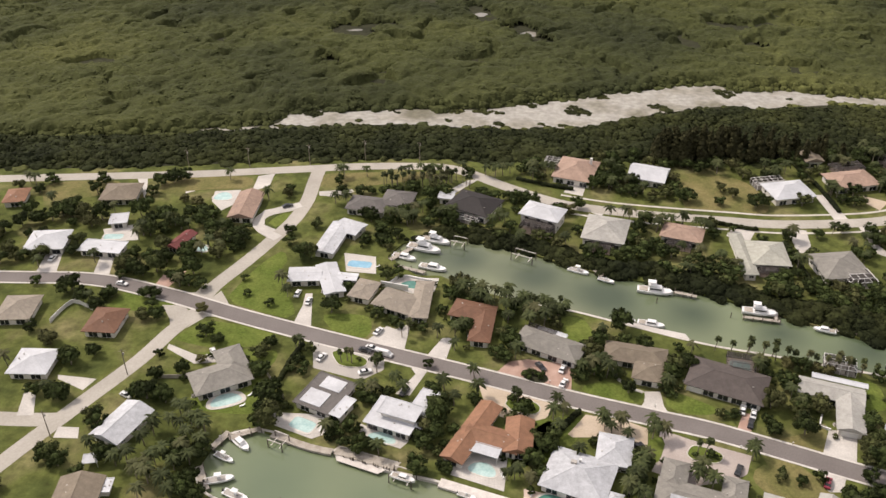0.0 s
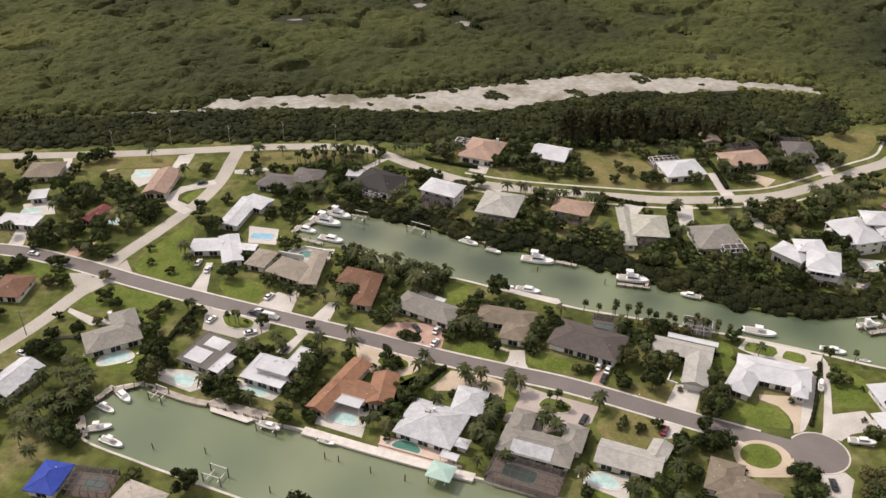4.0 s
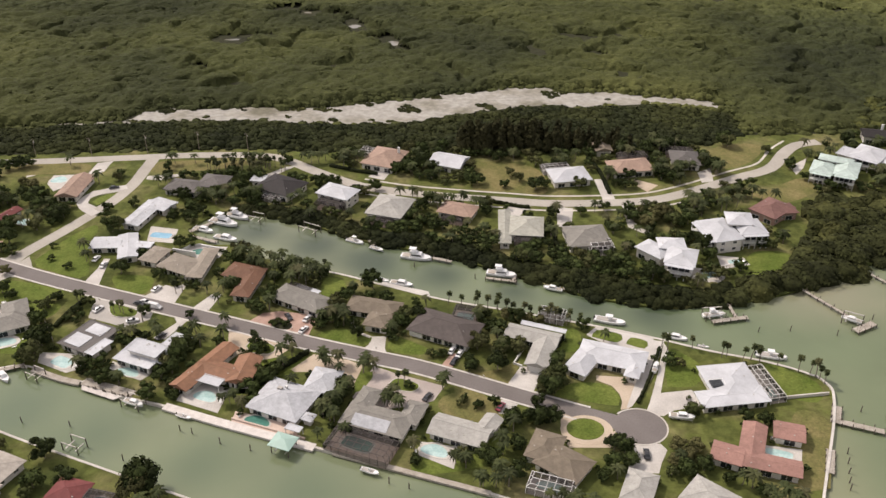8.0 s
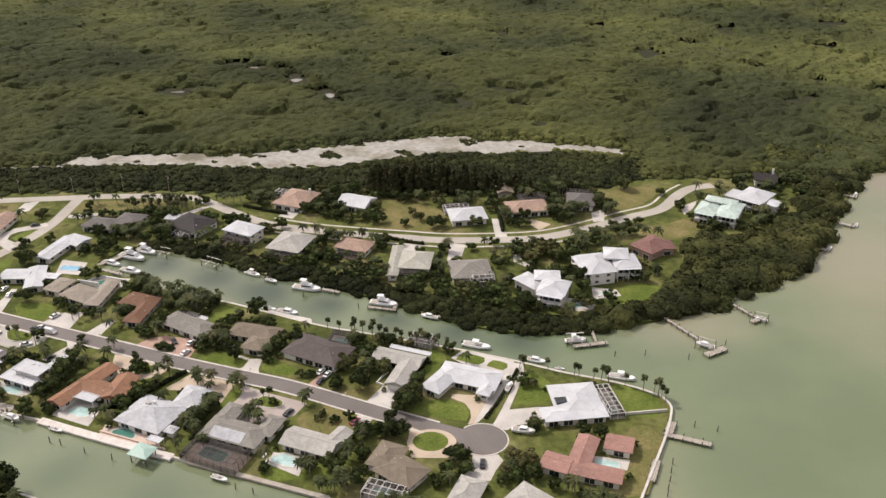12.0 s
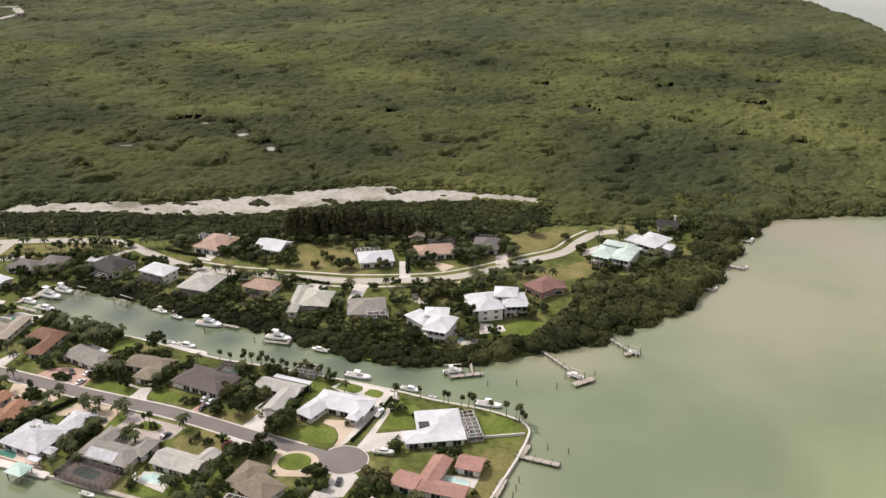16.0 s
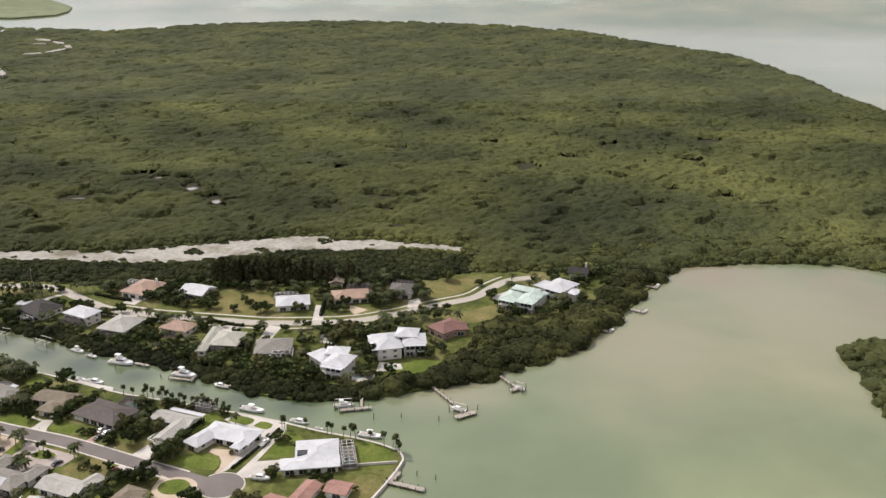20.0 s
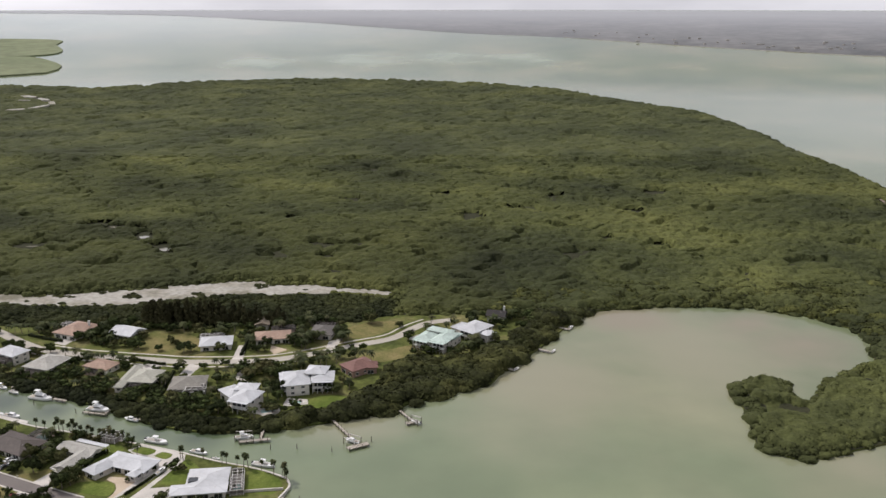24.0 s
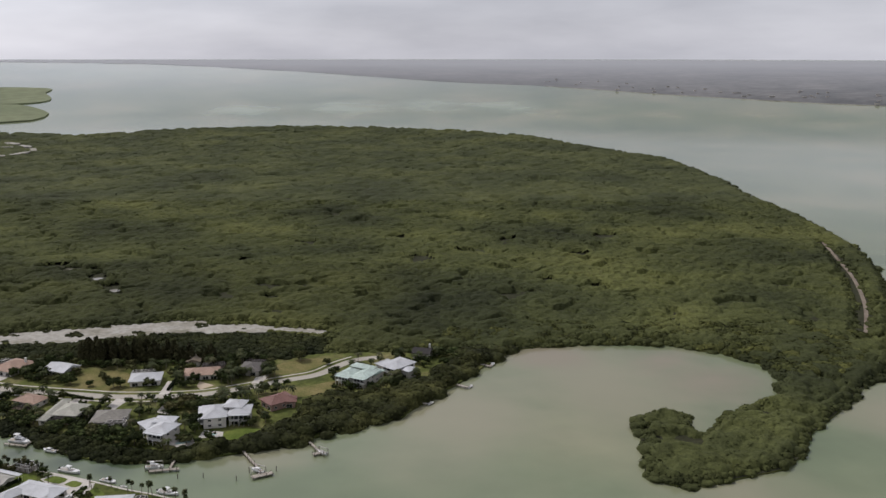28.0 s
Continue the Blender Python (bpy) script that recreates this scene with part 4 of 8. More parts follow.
bm = bmesh.new()
box(bm, -0.95, -0.83, -0.05, 0.05, -0.7, 0.7); box(bm, 0.83, 0.95, -0.05, 0.05, -0.7, 0.7)
box(bm, -0.83, 0.83, -0.05, 0.05, 0.58, 0.7); box(bm, -0.83, 0.83, -0.05, 0.05, -0.7, -0.58); box(bm, -0.04, 0.04, -0.04, 0.04, -0.58, 0.58)
WINDOW = base_mesh("window", bm, M["trim"])
PANE = base_mesh("pane", box(bmesh.new(), -0.83, 0.83, -0.015, 0.015, -0.58, 0.58), M["glass"])
bm = bmesh.new()
for _k in range(4):
    box(bm, -2.4, 2.4, -0.05, 0.05, 0.03 + 0.56 * _k, 0.55 + 0.56 * _k)
GARAGE = base_mesh("garage_door", bm, M["trim"])
bm = bmesh.new()
box(bm, -0.5, 0.5, -0.05, 0.03, 0, 2.1); box(bm, -0.35, 0.35, -0.07, -0.05, 0.2, 1.0); box(bm, -0.35, 0.35, -0.07, -0.05, 1.15, 1.95)
DOOR = base_mesh("door", bm, M["bronze"])
VENT = base_mesh("roof_vent", box(box(bmesh.new(), -0.13, 0.13, -0.13, 0.13, -0.3, 0.3), -0.19, 0.19, -0.19, 0.19, 0.3, 0.36), M["drive_grey"])


bm = bmesh.new()
box(bm, -1.7, -1.6, -0.06, 0.05, 0, 2.2); box(bm, 1.6, 1.7, -0.06, 0.05, 0, 2.2); box(bm, -1.6, 1.6, -0.06, 0.05, 2.1, 2.2); box(bm, -0.05, 0.05, -0.05, 0.05, 0.06, 2.1); box(bm, -1.6, 1.6, -0.06, 0.05, 0, 0.06)
SLIDER = base_mesh("sliding_door", bm, M["trim"])
SLIDER_PANE = base_mesh("pane", box(bmesh.new(), -1.6, 1.6, -0.02, 0.015, 0.06, 2.1), M["glass"])


def roof_mesh(L, W, h, kind, slope, m):
    """Roof over an L by W plan with its eaves at h: sloping faces, a fascia and a soffit."""
    bm = bmesh.new()
    a, b = L / 2, W / 2
    low = [bm.verts.new((x, y, h - 0.22)) for x, y in ((-a, -b), (a, -b), (a, b), (-a, b))]
    eave = [bm.verts.new((x, y, h)) for x, y in ((-a, -b), (a, -b), (a, b), (-a, b))]
    bm.faces.new(low[::-1])
    for i in range(4):
        bm.faces.new((low[i], low[(i + 1) % 4], eave[(i + 1) % 4], eave[i]))
    if kind == "flat":
        rim = [bm.verts.new((x, y, h)) for x, y in ((-a + 0.3, -b + 0.3), (a - 0.3, -b + 0.3), (a - 0.3, b - 0.3), (-a + 0.3, b - 0.3))]
        deck = [bm.verts.new((v.co.x, v.co.y, h - 0.12)) for v in rim]
        for i in range(4):
            j = (i + 1) % 4
            bm.faces.new((eave[i], eave[j], rim[j], rim[i])); bm.faces.new((rim[i], rim[j], deck[j], deck[i]))
        bm.faces.new(deck)
    else:
        rise = slope * min(a, b)
        if kind == "hip":
            r0, r1 = ((-(a - b), 0), (a - b, 0)) if a >= b else ((0, -(b - a)), (0, b - a))
        else:
            r0, r1 = ((-a, 0), (a, 0)) if a >= b else ((0, -b), (0, b))
        p, q = bm.verts.new((*r0, h + rise)), bm.verts.new((*r1, h + rise))
        e = eave
        if a >= b:
            bm.faces.new((e[0], e[1], q, p)); bm.faces.new((e[2], e[3], p, q)); bm.faces.new((e[1], e[2], q)); bm.faces.new((e[3], e[0], p))
        else:
            bm.faces.new((e[1], e[2], q, p)); bm.faces.new((e[3], e[0], p, q)); bm.faces.new((e[0], e[1], p)); bm.faces.new((e[2], e[3], q))
    bmesh.ops.transform(bm, matrix=m, verts=bm.verts[:])
    return bm


def ridge_caps(L, W, h, kind, slope, m):
    bm = bmesh.new()
    a, b = L / 2, W / 2
    rise = slope * min(a, b)
    if kind == "hip":
        r = [(-(a - b), 0), (a - b, 0)] if a >= b else [(0, -(b - a)), (0, b - a)]
        c = [(-a, -b), (-a, b), (a, -b), (a, b)]
        lines = [((*r[0], h + rise), (*r[1], h + rise))]
        for x, y in c:
            t = min(r, key=lambda p: (p[0] - x) ** 2 + (p[1] - y) ** 2)
            lines.append(((x, y, h), (*t, h + rise)))
    else:
        lines = [((-a, 0, h + rise), (a, 0, h + rise))] if a >= b else [((0, -b, h + rise), (0, b, h + rise))]
    for p, q in lines:
        p, q = Vector(p), Vector(q)
        if (q - p).length < 0.3:
            continue
        d = (q - p).normalized()
        s = d.cross(Vector((0, 0, 1))).normalized() * 0.16
        up = Vector((0, 0, 0.06))
        v = [bm.verts.new(k) for k in (p - s, p + up, p + s, q - s, q + up, q + s)]
        bm.faces.new((v[0], v[1], v[4], v[3])); bm.faces.new((v[1], v[2], v[5], v[4]))
    bmesh.ops.transform(bm, matrix=m, verts=bm.verts[:])
    return bm


HOUSES = 0
FOOT = []          # what planting keeps off: outlines on the ground
HALLS = []         # the houses' own outlines


def house(label, roof, kind, blocks, slope=0.34, wall=None, garage=None, balcony=(), panels=(), chimney=False):
    """A house of one or more wings, each (x, y, turn, length, width, eaves height)."""
    global HOUSES
    HOUSES += 1
    rng = random.Random(HOUSES)
    x0, y0 = blocks[0][:2]
    thing = tagged(empty("house", x0, y0), label, "house", "houses")
    for i, (x, y, turn, L, W, h) in enumerate(blocks):
        h += 0.07 * i
        m = pose(x - x0, y - y0, 0, 0, 0, turn)
        k = kind[i] if isinstance(kind, (list, tuple)) else kind
        tone = roof[i] if isinstance(roof, (list, tuple)) else roof
        a, b = L / 2 - 0.95, W / 2 - 0.95
        FOOT.append([tuple((pose(x, y, 0, 0, 0, turn) @ Vector((sx * (L / 2 + 1), sy * (W / 2 + 1), 0))).xy) for sx, sy in ((-1, -1), (1, -1), (1, 1), (-1, 1))])
        HALLS.append([tuple((pose(x, y, 0, 0, 0, turn) @ Vector((sx * L / 2, sy * W / 2, 0))).xy) for sx, sy in ((-1, -1), (1, -1), (1, 1), (-1, 1))])
        part("wall", box(bmesh.new(), -a, a, -b, b, -0.3, h - 0.15, m), wall or M["wall"], thing)
        top = part("roof", roof_mesh(L, W, h, k, slope, m), ROOFS[tone], thing, tone + " roof")
        if k == "gable":
            r = slope * min(L, W) / 2 * 0.82
            for s in (1, -1):
                bm = bmesh.new()
                tri = [(s * (a - 0.04), -b * 0.82, h - 0.1), (s * (a - 0.04), b * 0.82, h - 0.1), (s * (a - 0.04), 0, h + r)] if L >= W else [(-a * 0.82, s * (b - 0.04), h - 0.1), (a * 0.82, s * (b - 0.04), h - 0.1), (0, s * (b - 0.04), h + r)]
                bm.faces.new([bm.verts.new(p) for p in tri])
                bmesh.ops.transform(bm, matrix=m, verts=bm.verts[:])
                part("gable_wall", bm, wall or M["wall"], thing)
        if k != "flat":
            part("ridge_cap", ridge_caps(L, W, h, k, slope, m), ROOFS[tone], top)
        for _ in range(2 if k != "flat" else 3):
            u, w = rng.uniform(-0.35, 0.35) * L, rng.uniform(-0.3, 0.3) * W
            zz = h - 0.1 if k == "flat" else h + slope * max(0, min(L, W) / 2 - max(abs(w) if L >= W else abs(u), 0)) * 0.75
            placed("roof_vent", VENT, thing, m @ pose(u, w, zz), "small white roof vent")
        storeys = (1.7,) if h < 5.4 else (1.6, h - 1.6)
        for side in range(4):
            span, off = (a, b) if side % 2 == 0 else (b, a)
            n = max(1, int(2 * span / 4.6))
            for j in range(n):
                u = -span + (j + 0.5) * 2 * span / n + rng.uniform(-0.3, 0.3)
                if abs(u) > span - 1.1:
                    continue
                for lv, zz in enumerate(storeys):
                    at = m @ pose(0, 0, 0, 0, 0, 90 * side) @ pose(u, -off - 0.03, zz)
                    if garage == (i, side) and j == 0 and lv == 0:
                        placed("garage_door", GARAGE, thing, m @ pose(0, 0, 0, 0, 0, 90 * side) @ pose(max(-span + 2.6, min(span - 2.6, u)), -off - 0.03, 0), "white sectional garage door")
                    elif i == 0 and side == 2 and j == n // 2 and lv == 0:
                        placed("door", DOOR, thing, m @ pose(0, 0, 0, 0, 0, 90 * side) @ pose(u, -off - 0.03, 0.05), "dark front door")
                    elif side == 0 and lv == 0 and 2 * span / n > 3.6 and abs(u) < span - 1.8:
                        w = placed("sliding_door", SLIDER, thing, m @ pose(u, -off - 0.03, 0.05))
                        placed("pane", SLIDER_PANE, w, Matrix.Identity(4), "dark glass pane")
                    else:
                        w = placed("window", WINDOW, thing, at)
                        placed("pane", PANE, w, Matrix.Identity(4), "dark glass pane")
        if i in balcony:
            for zz in (h * 0.47,):
                part("balcony", box(bmesh.new(), -a, a, -b - 2.6, -b, zz - 0.18, zz, m), M["trim"], thing, "white upper balcony")
                for k in range(5):
                    u = -a + 0.15 + k * (2 * a - 0.3) / 4
                    part("post", box(bmesh.new(), u - 0.11, u + 0.11, -b - 2.55, -b - 2.33, 0, h - 0.2, m), M["trim"], thing, "white porch post")
                for zr in (0.5, 1.0):
                    part("rail", box(bmesh.new(), -a, a, -b - 2.5, -b - 2.42, zz + zr - 0.05, zz + zr, m), M["trim"], thing, "white balcony rail")
                part("porch_roof", box(bmesh.new(), -a - 0.3, a + 0.3, -b - 2.9, -b + 0.2, h - 0.26, h - 0.1, m), ROOFS[tone], thing)
                part("glass_front", box(bmesh.new(), -a * 0.8, a * 0.8, -b - 0.09, -b - 0.05, zz + 0.1, h - 0.5, m), M["glass"], thing, "dark glazed doors")
    for u0, u1, w0, w1 in panels:
        x, y, turn, L, W, h = blocks[0]
        part("roof_panel", box(bmesh.new(), u0 * L / 2, u1 * L / 2, w0 * W / 2, w1 * W / 2, h - 0.14, h + 0.12, pose(0, 0, 0, 0, 0, turn)), ROOFS["white"], thing, "raised white roof panel")
    if chimney:
        x, y, turn, L, W, h = blocks[0]
        part("chimney", box(bmesh.new(), L * 0.28, L * 0.28 + 1.1, W * 0.2, W * 0.2 + 0.9, h - 0.5, h + 4.2, pose(0, 0, 0, 0, 0, turn)), M["trim"], thing, "white chimney")
    return thing


BAR = base_mesh("beam", box(bmesh.new(), -0.5, 0.5, -0.05, 0.05, -0.05, 0.05), M["trim"])
BAR_DARK = base_mesh("beam", box(bmesh.new(), -0.5, 0.5, -0.05, 0.05, -0.05, 0.05), M["bronze"])


def pool_cage(x, y, turn, L, W, h, dark=False):
    """A screened cage over a pool deck, also used for screened house porches."""
    thing = tagged(empty("pool_cage", x, y), ("bronze" if dark else "white") + " framed screen cage over a pool or porch deck", "pool cage", "pool cages")
    thing.rotation_euler = (0, 0, radians(turn))
    a, b, t = L / 2, W / 2, min(L, W) * 0.14
    FOOT.append([(x - a, y - b), (x + a, y - b), (x + a, y + b), (x - a, y + b)])
    me = BAR_DARK if dark else BAR
    lattice = bmesh.new()

    def beam(p, q):
        p, q = Vector(p), Vector(q)
        d = q - p
        if L * W < 130 or y > 230 or y < 140:      # far or small: one light frame
            box(lattice, -d.length / 2, d.length / 2, -0.065, 0.065, -0.065, 0.065, Matrix.Translation((p + q) / 2) @ d.to_track_quat("X", "Z").to_matrix().to_4x4())
            return
        placed("beam", me, thing, Matrix.Translation((p + q) / 2) @ d.to_track_quat("X", "Z").to_matrix().to_4x4() @ Matrix.Diagonal((d.length, 1.3, 1.3, 1)))

    low = [(-a, -b), (a, -b), (a, b), (-a, b)]
    top = [(-a + t, -b + t), (a - t, -b + t), (a - t, b - t), (-a + t, b - t)]
    mid = h * 0.74
    for (p, q), (r, s) in zip(zip(low, low[1:] + low[:1]), zip(top, top[1:] + top[:1])):
        beam((*p, mid), (*q, mid)); beam((*r, h), (*s, h))
        n = max(2, round(math.dist(p, q) / 2.6))
        for k in range(n):
            u = k / n
            e = (p[0] + (q[0] - p[0]) * u, p[1] + (q[1] - p[1]) * u)
            f = (r[0] + (s[0] - r[0]) * u, r[1] + (s[1] - r[1]) * u)
            beam((*e, 0), (*e, mid)); beam((*e, mid), (*f, h))
    n = max(2, round(2 * (a - t) / 2.6))
    for k in range(1, n):
        u = -a + t + 2 * (a - t) * k / n
        beam((u, -b + t, h), (u, b - t, h))
    n = max(2, round(2 * (b - t) / 2.6))
    for k in range(1, n):
        u = -b + t + 2 * (b - t) * k / n
        beam((-a + t, u, h), (a - t, u, h))
    if lattice.verts:
        part("frame", lattice, M["bronze"] if dark else M["trim"], thing)
    bm = bmesh.new()
    ring = [[bm.verts.new((*p, z)) for p in pts] for pts, z in ((low, 0.1), (low, mid), (top, h))]
    for r, s in zip(ring, ring[1:]):
        for i in range(4):
            bm.faces.new((r[i], r[(i + 1) % 4], s[(i + 1) % 4], s[i]))
    bm.faces.new(ring[2])
    part("screen", bm, M["screen"], thing, "dark insect screen")
    bm = box(bmesh.new(), -a + 0.1, a - 0.1, -b + 0.1, b - 0.1, -0.1, 0.09)
    part("deck", bm, M["deck_pink"] if dark else M["concrete"], thing)
    return thing


def pool(x, y, turn, L, W, shape="kidney", tone="pool", rim=0.7):
    """A swimming pool with its coping."""
    thing = tagged(empty("swimming_pool", x, y), {"pool": "turquoise", "pool_dark": "dark green", "pool_blue": "blue"}[tone] + " swimming pool with a pale coping", "pool", "swimming pools")
    thing.rotation_euler = (0, 0, radians(turn))
    FOOT.append([(x - L / 2, y - W / 2), (x + L / 2, y - W / 2), (x + L / 2, y + W / 2), (x - L / 2, y + W / 2)])
    pts = []
    for k in range(36):
        c, s = math.cos(2 * math.pi * k / 36), math.sin(2 * math.pi * k / 36)
        if shape == "kidney":
            pts.append((L / 2 * c, W / 2 * s - 0.18 * W * c * c + 0.10 * W))
        else:
            p = 5.0
            r = 1 / (abs(c) ** p + abs(s) ** p) ** (1 / p)
            pts.append((L / 2 * c * r, W / 2 * s * r))
    bm = slab(bmesh.new(), pts, 0.13, -0.1)
    part("pool_water", bm, M[tone], thing)
    bm = bmesh.new()
    f = 1 + 2 * rim / L, 1 + 2 * rim / W
    i0 = [bm.verts.new((*p, 0.17)) for p in pts]
    i1 = [bm.verts.new((*p, 0.02)) for p in pts]
    o0 = [bm.verts.new((p[0] * f[0], p[1] * f[1], 0.17)) for p in pts]
    o1 = [bm.verts.new((p[0] * f[0], p[1] * f[1], -0.1)) for p in pts]
    for k in range(36):
        j = (k + 1) % 36
        bm.faces.new((i0[k], o0[k], o0[j], i0[j])); bm.faces.new((o0[k], o1[k], o1[j], o0[j])); bm.faces.new((i0[j], i1[j], i1[k], i0[k]))
    bmesh.ops.recalc_face_normals(bm, faces=bm.faces[:])
    part("coping", bm, M["concrete"], thing, "pale coping")
    return thing


LEVEL = 0


def paving(name, outline, material, label, category, lift=0.0):
    """A thin paved or planted patch on the ground, each a hair above the last."""
    global LEVEL
    LEVEL = (LEVEL + 1) % 9
    FOOT.append(outline)
    bm = slab(bmesh.new(), outline, G0 + 0.02 + 0.004 * LEVEL + lift, G0 - 0.1)
    return tagged(part(name, bm, material), label, category, kind="structure")


house("grey stucco house with a hipped shingle roof by a kidney pool", "grey", "hip", [(-73.6, 219.6, 27, 19.0, 12.8, 3.0), (-71.4, 227.4, 27, 9.6, 15.0, 3.0)])
house("low modern house with a flat dark and white roof", ["dark grey", "white"], "flat", [(-38.3, 211.5, -27, 14.4, 16.5, 3.0), (-32.1, 204.4, -29, 4.2, 9.6, 3.5)], panels=[(-0.75, 0.3, -0.8, 0.0), (-0.5, 0.55, 0.2, 0.85)])
house("white house with stepped flat roofs over the canal", "white", "flat", [(-15.7, 201.1, -23, 15.8, 13.0, 3.2), (-7.4, 204.2, -25, 7.6, 17.0, 3.2), (-13.9, 201.4, -22, 13.0, 7.4, 5.2)])
house("white house with a terracotta tile roof round a court", "terracotta", "gable", [(7.9, 194.2, -29, 7.7, 27.2, 3.0), (14.3, 191.5, -22, 17.3, 8.6, 3.0), (21.9, 192.1, -8, 8.8, 14.7, 3.1)])
METAL_HOUSE = house("white house with a pale metal hipped roof", "off-white", "hip", [(37.9, 176.8, -24, 19.3, 16.8, 3.0), (49.6, 186.2, -15, 10.5, 12.7, 3.1)])
for _u, _w, _z, _l, _d, _h, _m, _lab in ((-1.4, 2.2, 5.0, 1.6, 1.2, 1.1, "drive_grey", "grey roof-top cooling unit"), (0.6, 2.9, 5.2, 0.8, 0.8, 0.9, "trim", "white roof duct")):
    part("roof_unit", box(bmesh.new(), -_l / 2, _l / 2, -_d / 2, _d / 2, 0, _h, pose(_u, _w, _z, 0, 0, -24)), M[_m], METAL_HOUSE, _lab)
BROAD = house("house with a broad grey shingle roof", "grey", "hip", [(69.0, 167.0, -20.5, 22.5, 11.5, 3.0), (65.0, 176.5, -20.5, 7.6, 12.0, 3.0), (80.4, 170.0, -20.5, 7.0, 11.0, 3.0)])
bm = bmesh.new()
_q = [bm.verts.new((u, w, 3.0 + 0.34 * (5.75 - abs(w)) + z)) for z in (0.02, 0.14) for u, w in ((-7.0, -5.3), (5.4, -5.3), (5.4, -1.2), (-7.0, -1.2))]
for _f in ((4, 5, 6, 7), (0, 1, 5, 4), (1, 2, 6, 5), (2, 3, 7, 6), (3, 0, 4, 7)):
    bm.faces.new([_q[i] for i in _f])
bmesh.ops.transform(bm, matrix=pose(0, 0, 0, 0, 0, -20.5), verts=bm.verts[:])
part("roof_panel", bm, ROOFS["off-white"], BROAD, "pale flat panel on the porch roof")
house("long house with a pale grey gabled roof", "pale grey", "gable", [(95.6, 161.8, -22, 19.3, 10.3, 3.0), (104.9, 165.0, -31, 6.4, 7.7, 3.0)])
house("house with a brown shingle hipped roof", "brown", "hip", [(126.4, 147.9, -38, 15.5, 12.1, 3.0), (121.4, 154.6, -23, 10.0, 13.1, 3.1)])
house("house with a grey hipped roof near the turning circle", "pale grey", "hip", [(147.2, 137.9, -23, 9.3, 13.3, 3.0)], garage=(0, 2))
house("house with a pale grey hipped roof", "pale grey", "hip", [(166.9, 133.3, -41, 15.2, 12.1, 3.0)])
house("house with a pink tile roof round a pool court", "pink", "gable", [(185.8, 157.0, -22, 7.6, 16.5, 3.0), (198.3, 161.0, -17, 9.6, 8.4, 3.0), (187.2, 147.4, -18, 20.0, 7.4, 3.0), (176.4, 151.4, -24, 9.6, 8.6, 3.0)], slope=0.26)
house("white angled house with white gabled roofs", "white", "gable", [(-53.5, 278.2, 2, 13.0, 9.6, 3.0), (-43.6, 275.4, 16, 8.4, 20.5, 3.0), (-37.2, 276.2, -8, 8.0, 5.0, 3.0)], slope=0.13)
house("house with tan hipped roofs at the canal head", "tan", "hip", [(-30.2, 268.2, -20, 9.0, 12.0, 3.0), (-17.6, 260.6, -27, 16.0, 12.0, 3.0), (-8.6, 261.6, -6, 7.0, 23.0, 3.0)], slope=0.16)
house("house with a rust-brown tile hipped roof", "rust", "hip", [(9.8, 254.6, -20, 15.8, 10.8, 3.0), (13.0, 246.8, -10, 8.0, 20.5, 3.0)])
house("grey house with a long hipped roof", "grey", "hip", [(35.6, 235.6, -30, 23.8, 11.1, 3.0)])
house("house with a brown shingle hipped roof", "brown", "hip", [(63.8, 230.1, -15, 20.9, 10.2, 3.0), (66.2, 221.2, -17, 9.9, 9.9, 3.1)])
house("large house with a dark brown hipped roof", "dark brown", "hip", [(91.0, 216.8, -26, 24.9, 15.6, 3.0)], garage=(0, 0))
house("pale grey L-shaped house with low gabled roofs", "pale grey", "gable", [(122.5, 211.6, -21, 20.0, 8.7, 3.0), (124.6, 201.1, -19, 8.5, 16.7, 3.0)], garage=(1, 0))
house("white house with white hipped metal roofs round a forecourt", "white", "hip", [(149.4, 199.7, -20, 23.6, 12.2, 3.0), (138.4, 196.0, -34, 8.8, 13.9, 3.0), (155.8, 192.7, -22, 5.3, 11.7, 3.0)])
POINT_HOUSE = house("large white house with a white metal roof on the point", "white", "hip", [(187.0, 184.4, 7, 17.4, 20.6, 3.0), (185.2, 177.6, 8, 23.4, 8.4, 3.0)], slope=0.2)
# a solid dark box on the roof imitates the shaded hollow of the light well
part("light_well", box(bmesh.new(), -2.3, 2.3, -1.6, 1.6, 3.0, 4.0, pose(-5.3, -1.0, 0, 0, 0, 7)), M["glass"], POINT_HOUSE, "dark open light well in the roof")
part("light_well_rim", box(box(bmesh.new(), -2.5, 2.5, 1.6, 1.8, 3.0, 4.15, pose(-5.3, -1.0, 0, 0, 0, 7)), 2.3, 2.5, -1.6, 1.6, 3.0, 4.15, pose(-5.3, -1.0, 0, 0, 0, 7)), M["trim"], POINT_HOUSE, "white rim of the light well")
house("house with a dark grey hipped roof", "dark grey", "hip", [(-33.4, 331.3, -14, 17.3, 12.4, 3.2), (-20.4, 335.5, -13, 13.8, 13.5, 3.4)])
house("white house with a black tile hipped roof", ["black", "off-white"], ["hip", "flat"], [(12.6, 330.6, -30, 20.5, 17.0, 3.8), (0.6, 338.4, -10, 7.0, 7.0, 3.4)])
house("two-storey white house with a white hipped roof", "white", "hip", [(41.0, 319.6, -27, 17.5, 12.3, 5.9)])
house("house with a grey shingle hipped roof", "pale grey", "hip", [(65.9, 309.0, -18, 17.7, 19.9, 3.8)])
house("house with a salmon tile roof", "salmon", "hip", [(96.8, 306.7, -22, 16.9, 12.1, 3.4)])
house("house with a green-grey hipped roof", "green-grey", "hip", [(126.6, 290.7, -6, 15.0, 17.5, 3.6), (117.0, 291.2, -3, 5.7, 30.1, 3.2)])
